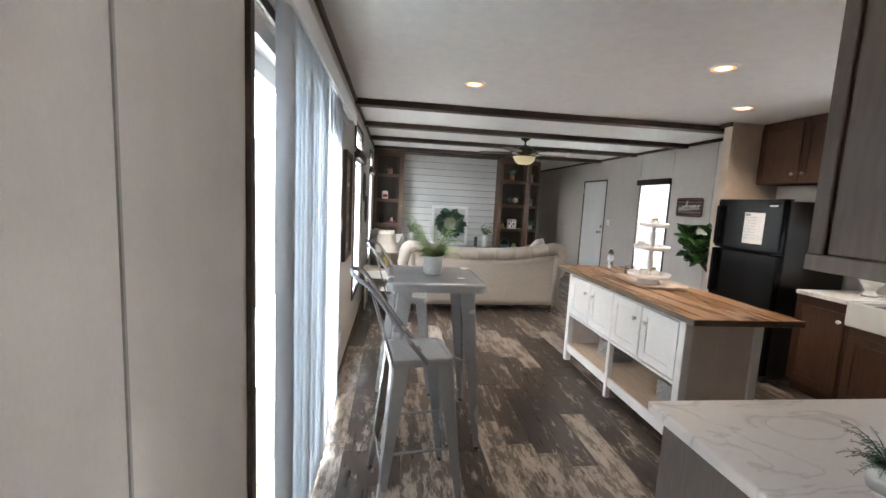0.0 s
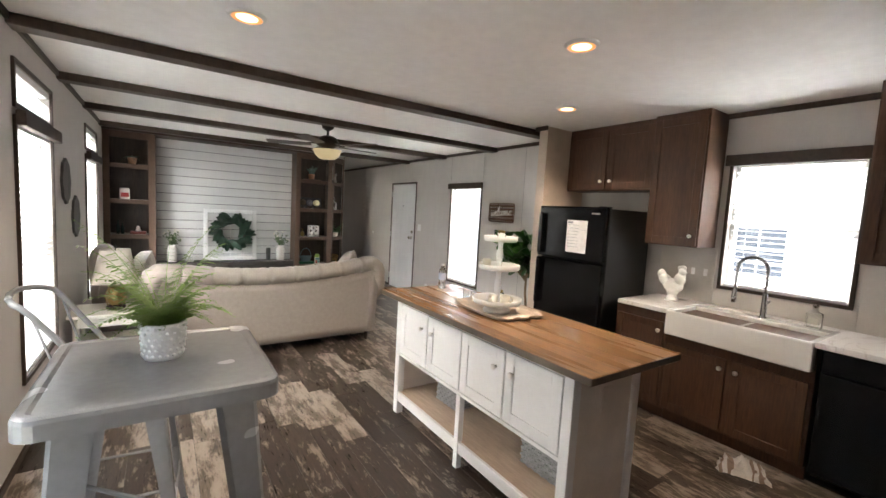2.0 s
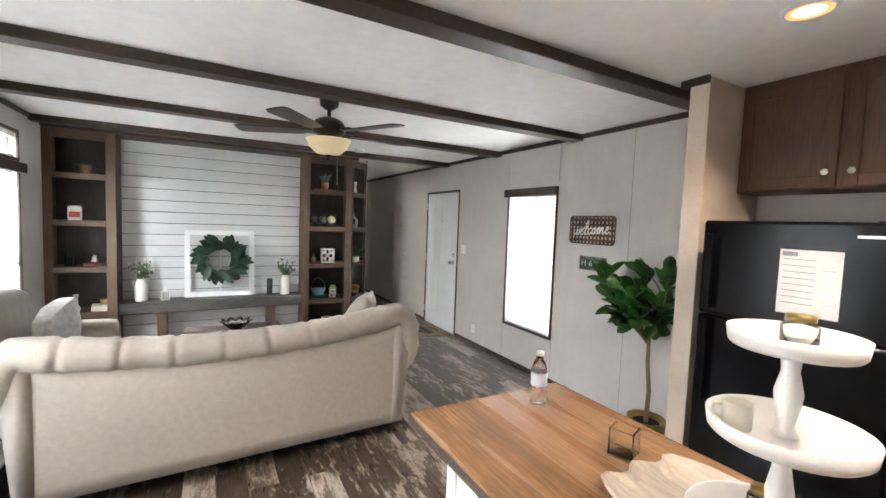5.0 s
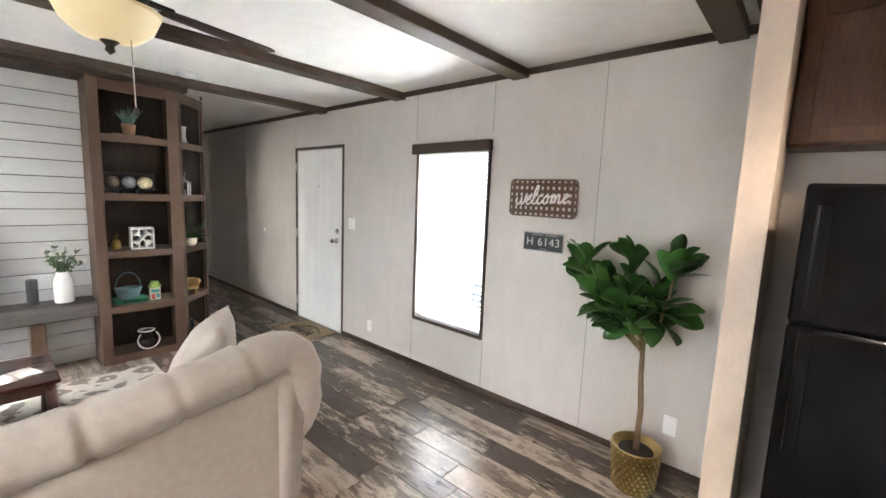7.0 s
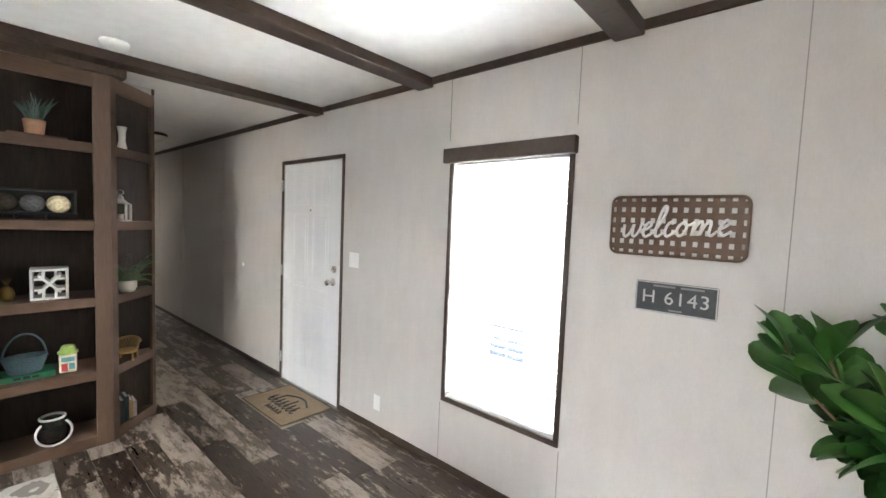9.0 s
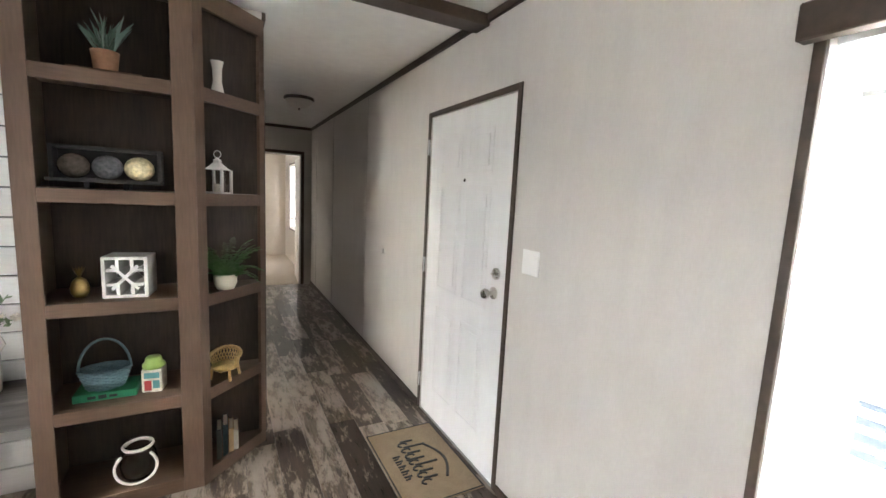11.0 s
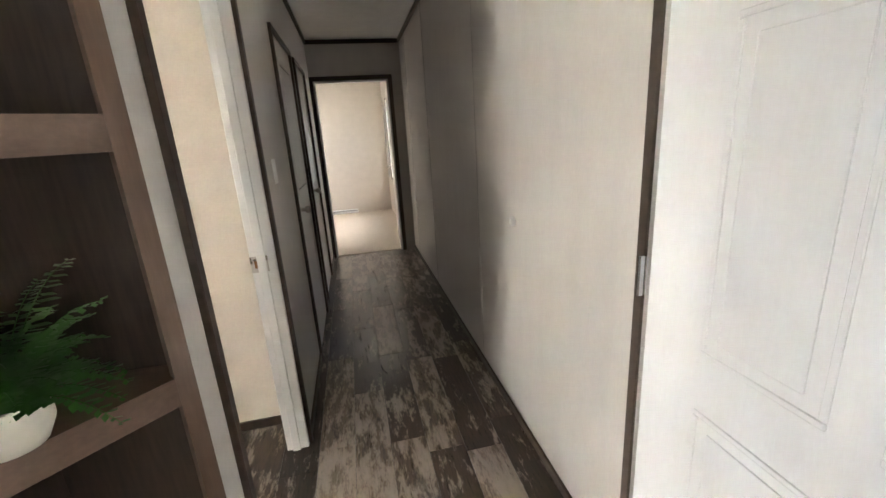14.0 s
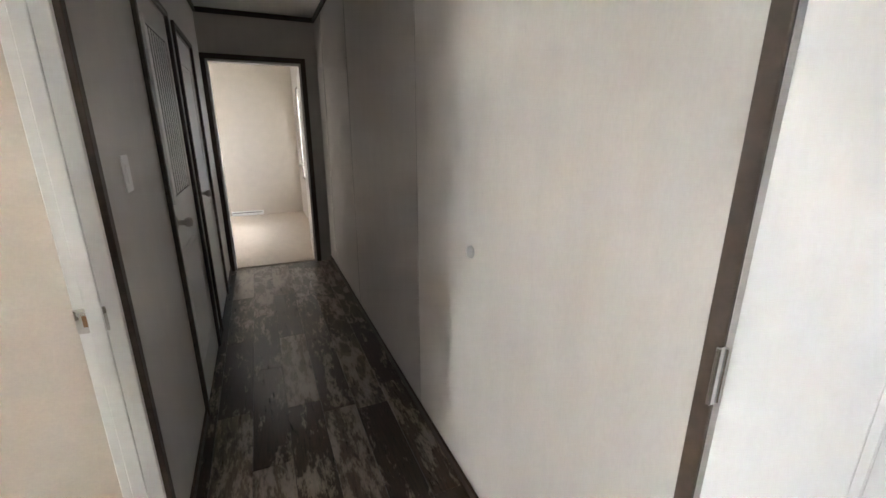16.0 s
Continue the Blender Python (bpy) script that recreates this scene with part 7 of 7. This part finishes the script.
for pts, az in tips:
    for k in range(19):
        t = rng.uniform(0.3, 1.0) * 2.999
        i = int(t)
        p = Vector(pts[i]).lerp(Vector(pts[min(i + 1, 3)]), t - i)
        a = az + rng.gauss(0, 75)
        if p.x > 0.04 and math.cos(radians(a)) > 0.1:
            a = 180 - a
        rise = rng.uniform(-80, -25) if t > 2 else rng.uniform(-45, 30)
        o = new("leaf", rng.choice(fl))
        o.parent = fg
        o.matrix_local = Matrix.Translation(p) @ pose(0, 0, 0, 0, 0, a) @ pose(0, 0, 0, rng.uniform(-50, 50), rise, 0)

# ---- island things ----
IT = 0.918
tr = thing("serving_tray", 2.175, 2.815, IT, -4, "whitewashed wooden serving tray on the island", "tray")
TW = material("whitewashed wood", (0.58, 0.49, 0.40), 0.55, grain=0.18, scale=20, stretch=(4, 0.5, 4), coarse=0.2)
o_ = []
for k in range(48):
    a = 2 * math.pi * k / 48
    m_ = (abs(math.cos(a)) ** 5 + abs(math.sin(a)) ** 5) ** -0.2
    o_.append((0.195 * m_ * math.cos(a), (0.295 + 0.018 * math.cos(3 * math.pi * m_ * math.cos(a))) * m_ * math.sin(a)))
bm = bmesh.new()
lev = [[bm.verts.new((x * s, y * s, z)) for x, y in o_] for s, z in ((0.88, 0.0), (0.97, 0.014), (1.0, 0.024), (0.97, 0.026), (0.88, 0.012), (0.8, 0.009))]
for p, q in zip(lev, lev[1:]):
    for k in range(48):
        bm.faces.new((p[k], p[(k + 1) % 48], q[(k + 1) % 48], q[k]))
bm.faces.new(lev[0][::-1])
bm.faces.new(lev[-1])
put("tray", bm, TW, tr, smooth=False)
ts = thing("tiered_stand", 2.125, 2.757, IT + 0.0095, 0, "white three-tier metal serving stand", "stand")
lathe("base", [(0, 0), (0.085, 0), (0.088, 0.012), (0.07, 0.04), (0.05, 0.055), (0, 0.055)], WHITE, ts, 32)
for z, rr in ((0.055, 0.155), (0.275, 0.13), (0.455, 0.105)):
    lathe("dish", [(0, z), (rr * 0.95, z), (rr, z + 0.006), (rr + 0.004, z + 0.034), (rr - 0.002, z + 0.034), (rr - 0.006, z + 0.01), (0, z + 0.008)], WHITE, ts, 40)
for z0_, z1_ in ((0.063, 0.275), (0.283, 0.455)):
    h_ = z1_ - z0_
    lathe("post", [(0.0, z0_), (0.024, z0_), (0.018, z0_ + 0.012), (0.014, z0_ + 0.02), (0.022, z0_ + h_ * 0.4), (0.024, z0_ + h_ * 0.5), (0.015, z0_ + h_ * 0.75), (0.018, z1_ - 0.01), (0.022, z1_), (0, z1_)], WHITE, ts, 18)


def mug(x, y, z, rz, s=1.0):
    m_ = thing("mug", x, y, z, rz, "small cream ceramic mug on the tiered stand", "mug", "mugs on the stand")
    lathe("cup", [(0, 0), (0.026 * s, 0), (0.029 * s, 0.005), (0.03 * s, 0.06 * s), (0.027 * s, 0.06 * s), (0.025 * s, 0.008), (0, 0.008)], CREAM, m_, 20)
    tube("handle", [(0.029 * s, 0, 0.048 * s), (0.045 * s, 0, 0.046 * s), (0.048 * s, 0, 0.028 * s), (0.029 * s, 0, 0.014 * s)], 0.004, CREAM, m_, 6)


BZ = IT + 0.0095
mug(2.04, 2.697, BZ + 0.063, 200)
mug(2.11, 2.667, BZ + 0.063, -40)
mug(2.07, 2.817, BZ + 0.283, 120, 0.9)
for x, y, z in ((2.19, 2.807, BZ + 0.063), (2.12, 2.747, BZ + 0.463)):
    j_ = thing("small_jar", x, y, z, 0, "small clear jar with a gold lid", "jar", "jars on the stand")
    lathe("glass", [(0, 0), (0.027, 0), (0.03, 0.01), (0.03, 0.04), (0.022, 0.05), (0.02, 0.05), (0.026, 0.04), (0.026, 0.006), (0, 0.005)], CLEAR, j_, 20)
    lathe("lid", [(0, 0.05), (0.024, 0.05), (0.024, 0.062), (0, 0.064)], GOLD, j_, 20)
wb = thing("water_bottle", 2.245, 3.575, IT, 0, "clear plastic water bottle with a pale label", "bottle")
lathe("bottle", [(0, 0), (0.028, 0), (0.031, 0.006), (0.031, 0.05), (0.028, 0.06), (0.031, 0.07), (0.031, 0.13), (0.024, 0.16), (0.013, 0.175), (0.013, 0.19), (0, 0.19)], CLEAR, wb, 20)
lathe("label", [(0.0316, 0.075), (0.0316, 0.125)], material("pale blue label", (0.60, 0.66, 0.74), 0.5), wb, 20)
lathe("cap", [(0, 0.188), (0.0145, 0.188), (0.0145, 0.204), (0, 0.205)], PLASTIC, wb, 16)
gl = thing("glass_votive", 2.235, 3.185, IT, 20, "square clear glass votive holder", "votive")
boxes("glass", [(-0.036, -0.036, 0, 0.036, 0.036, 0.01), (-0.036, -0.036, 0.01, -0.031, 0.036, 0.085), (0.031, -0.036, 0.01, 0.036, 0.036, 0.085), (-0.031, -0.036, 0.01, 0.031, -0.031, 0.085), (-0.031, 0.031, 0.01, 0.031, 0.036, 0.085)], CLEAR, gl, bevel=0.001)
for y, s in ((2.20, 1.0), (3.10, 0.9)):
    cr = thing("wicker_box", 2.11, y, 0.168, 0, "grey woven storage box on the island shelf", "box", "boxes on the island shelf")
    bm = bmesh.new()
    for k in range(7):
        z = 0.012 + 0.02 * k
        q_ = [(-0.10, -0.13), (0.10, -0.13), (0.10, 0.13), (-0.10, 0.13)]
        pts = []
        for (ax, ay), (bx, by) in zip(q_, q_[1:] + q_[:1]):
            for i in range(10):
                t = i / 10
                wv = 0.004 * math.cos(math.pi * (i + k))
                nx_, ny_ = (by - ay), -(bx - ax)
                l_ = math.hypot(nx_, ny_)
                pts.append(((ax + (bx - ax) * t + nx_ / l_ * wv) * s, (ay + (by - ay) * t + ny_ / l_ * wv) * s, z))
        add_tube(bm, pts, 0.011, 5, closed=True)
    tagged(put("weave", bm, material("grey weave", (0.36, 0.36, 0.35), 0.8, grain=0.2, scale=80), cr), kind="stuff")
    box("bottom", (-0.09 * s, -0.12 * s, 0.001), (0.09 * s, 0.12 * s, 0.01), GREYWOOD, cr)

# ---- kitchen counter things ----
ro = thing("rooster_figure", 3.94, 2.56, 0.905, 0, "cream ceramic rooster on the counter", "figure")
bm = bmesh.new()
prof = [(0.052, 0.0), (0.056, 0.012), (0.04, 0.03), (0.032, 0.06)]
add_lathe(bm, [(0, 0)] + prof + [(0, 0.062)], 20)
for (y, z, ry, rz_) in ((0.0, 0.13, 0.085, 0.062), (-0.05, 0.19, 0.045, 0.055), (-0.065, 0.25, 0.032, 0.034), (0.075, 0.175, 0.05, 0.045), (0.105, 0.215, 0.036, 0.042), (0.0, 0.085, 0.05, 0.045)):
    bmesh.ops.create_icosphere(bm, subdivisions=3, radius=1, matrix=Matrix.Translation((0, y, z)) @ Matrix.Diagonal((0.042 if ry > 0.04 else 0.026, ry, rz_, 1)))
for k in range(4):
    bmesh.ops.create_icosphere(bm, subdivisions=2, radius=1, matrix=Matrix.Translation((0, -0.085 + 0.017 * k, 0.288 + 0.006 * math.sin(k * 1.4))) @ Matrix.Diagonal((0.009, 0.012, 0.02, 1)))
bmesh.ops.create_cone(bm, segments=8, radius1=0.011, radius2=0.001, depth=0.03, cap_ends=True, matrix=Matrix.Translation((0, -0.102, 0.25)) @ Matrix.Rotation(radians(90), 4, "X"))
bmesh.ops.create_icosphere(bm, subdivisions=2, radius=1, matrix=Matrix.Translation((0, -0.085, 0.218)) @ Matrix.Diagonal((0.009, 0.011, 0.018, 1)))
rk = put("figure", bm, CERAMIC, ro, smooth=True)
rm = rk.modifiers.new("fuse", "REMESH")
rm.mode, rm.voxel_size, rm.use_smooth_shade = "VOXEL", 0.006, True
so = thing("soap_bottle", 4.01, 1.64, 0.899, 0, "clear glass soap bottle beside the sink", "bottle")
bm = bmesh.new()
add_box(bm, -0.03, -0.042, 0, 0.03, 0.042, 0.11, 0.012, 2)
put("glass", bm, CLEAR, so, smooth=False)
lathe("neck", [(0.03, 0.11), (0.016, 0.125), (0.014, 0.145), (0.018, 0.148), (0.018, 0.165), (0, 0.167)], NICKEL, so, 16)
boxes("label", [(-0.0312, -0.025, 0.03, -0.0304, 0.025, 0.075)], PAPERM, so, bevel=0)
cpj = thing("copper_jar", 3.9, 1.22, 0.905, 0, "small copper jar on the counter", "jar")
lathe("jar", [(0, 0), (0.035, 0), (0.04, 0.02), (0.038, 0.06), (0.03, 0.075), (0.018, 0.085), (0, 0.088)], material("copper", (0.60, 0.30, 0.20), 0.3, metal=1.0), cpj, 18)
cpn = thing("potted_sprig", 1.20, 0.43, 0.908, 0, "small green sprig plant on the counter", "plant")
lathe("pot", [(0, 0), (0.035, 0), (0.045, 0.06), (0.04, 0.06), (0, 0.05)], WHITE, cpn, 18)
fern("fronds", cpn, 0.05, 24, 0.085, DARKGREEN, 14, up=1.2)
# towel dropped by the cabinets
tw = thing("dish_towel", 3.40, 1.745, 0.0, 25, "crumpled white striped dish towel on the floor", "towel")
bm = bmesh.new()
N = 26
gridv = []
for i in range(N + 1):
    rowv = []
    for j in range(N + 1):
        u, v = i / N - 0.5, j / N - 0.5
        n1 = noise.noise(Vector((u * 4.2, v * 5.5, 1.3)))
        n2 = noise.noise(Vector((u * 10, v * 9, 4.1)))
        e = max(0, 1 - (2 * max(abs(u), abs(v))) ** 2.2)
        z = 0.006 + e * (0.055 + 0.075 * n1 + 0.03 * n2)
        rowv.append(bm.verts.new((u * 0.19 + 0.03 * n2, v * 0.27 + 0.03 * n1, max(z, 0.003))))
    gridv.append(rowv)
for i in range(N):
    for j in range(N):
        f = bm.faces.new((gridv[i][j], gridv[i + 1][j], gridv[i + 1][j + 1], gridv[i][j + 1]))
        f.material_index = 1 if j in (3, 4, 7, 8, 18, 19, 22, 23) else 0
put("cloth", bm, [material("white terry", (0.70, 0.66, 0.61), 0.95, grain=0.1, scale=300, bump=0.6), material("brown stripe", (0.34, 0.25, 0.19), 0.95, grain=0.1, scale=300, bump=0.6)], tw, smooth=True)
# ---- floor planks ----
rng = random.Random(11)
PW, PL = 0.168, 0.84
bm = bmesh.new()
add_box(bm, 0.0009, 0.0009, -0.008, PW - 0.0009, PL - 0.0009, 0.0, 0.0012)
plank_me = bpy.data.meshes.new("plank")
bm.to_mesh(plank_me)
bm.free()
plank_me.materials.append(PLANK)
rest = bmesh.new()
x = XL
while x < XR - 0.001:
    w = min(PW, XR - x)
    y = -1.7 - rng.uniform(0, PL)
    lim = END + 0.02 if x > HALL - 0.3 else 9.47
    while y < lim:
        y2 = min(y + PL, lim)
        a = max(y, -1.7)
        if y2 - a > 0.02 and y2 < 0.7:
            add_box(rest, x + 0.0009, a + 0.0009, -0.008, x + w - 0.0009, y2 - 0.0009, 0.0)
        elif y2 - a > 0.02:
            p = new("plank", plank_me)
            p.parent = floor
            p.matrix_world = Matrix.Translation((x, a, 0)) @ Matrix.Diagonal((w / PW, (y2 - a) / PL, 1, 1))
        y += PL
    x += PW

tagged(put("planks", rest, PLANK, floor), kind="stuff")

# shiplap boards
n, step = 18, (CEIL - 0.066) / 18
bm = bmesh.new()
add_box(bm, 0, 0, 0.004, 1.94, 0.02, step - 0.004, 0.002)
ship_me = bpy.data.meshes.new("board")
bm.to_mesh(ship_me)
bm.free()
ship_me.materials.append(SHIP)
for i in range(n):
    p = new("board", ship_me)
    p.parent = sp
    p.matrix_world = pose(0.2425, BACK - 0.055, i * step)
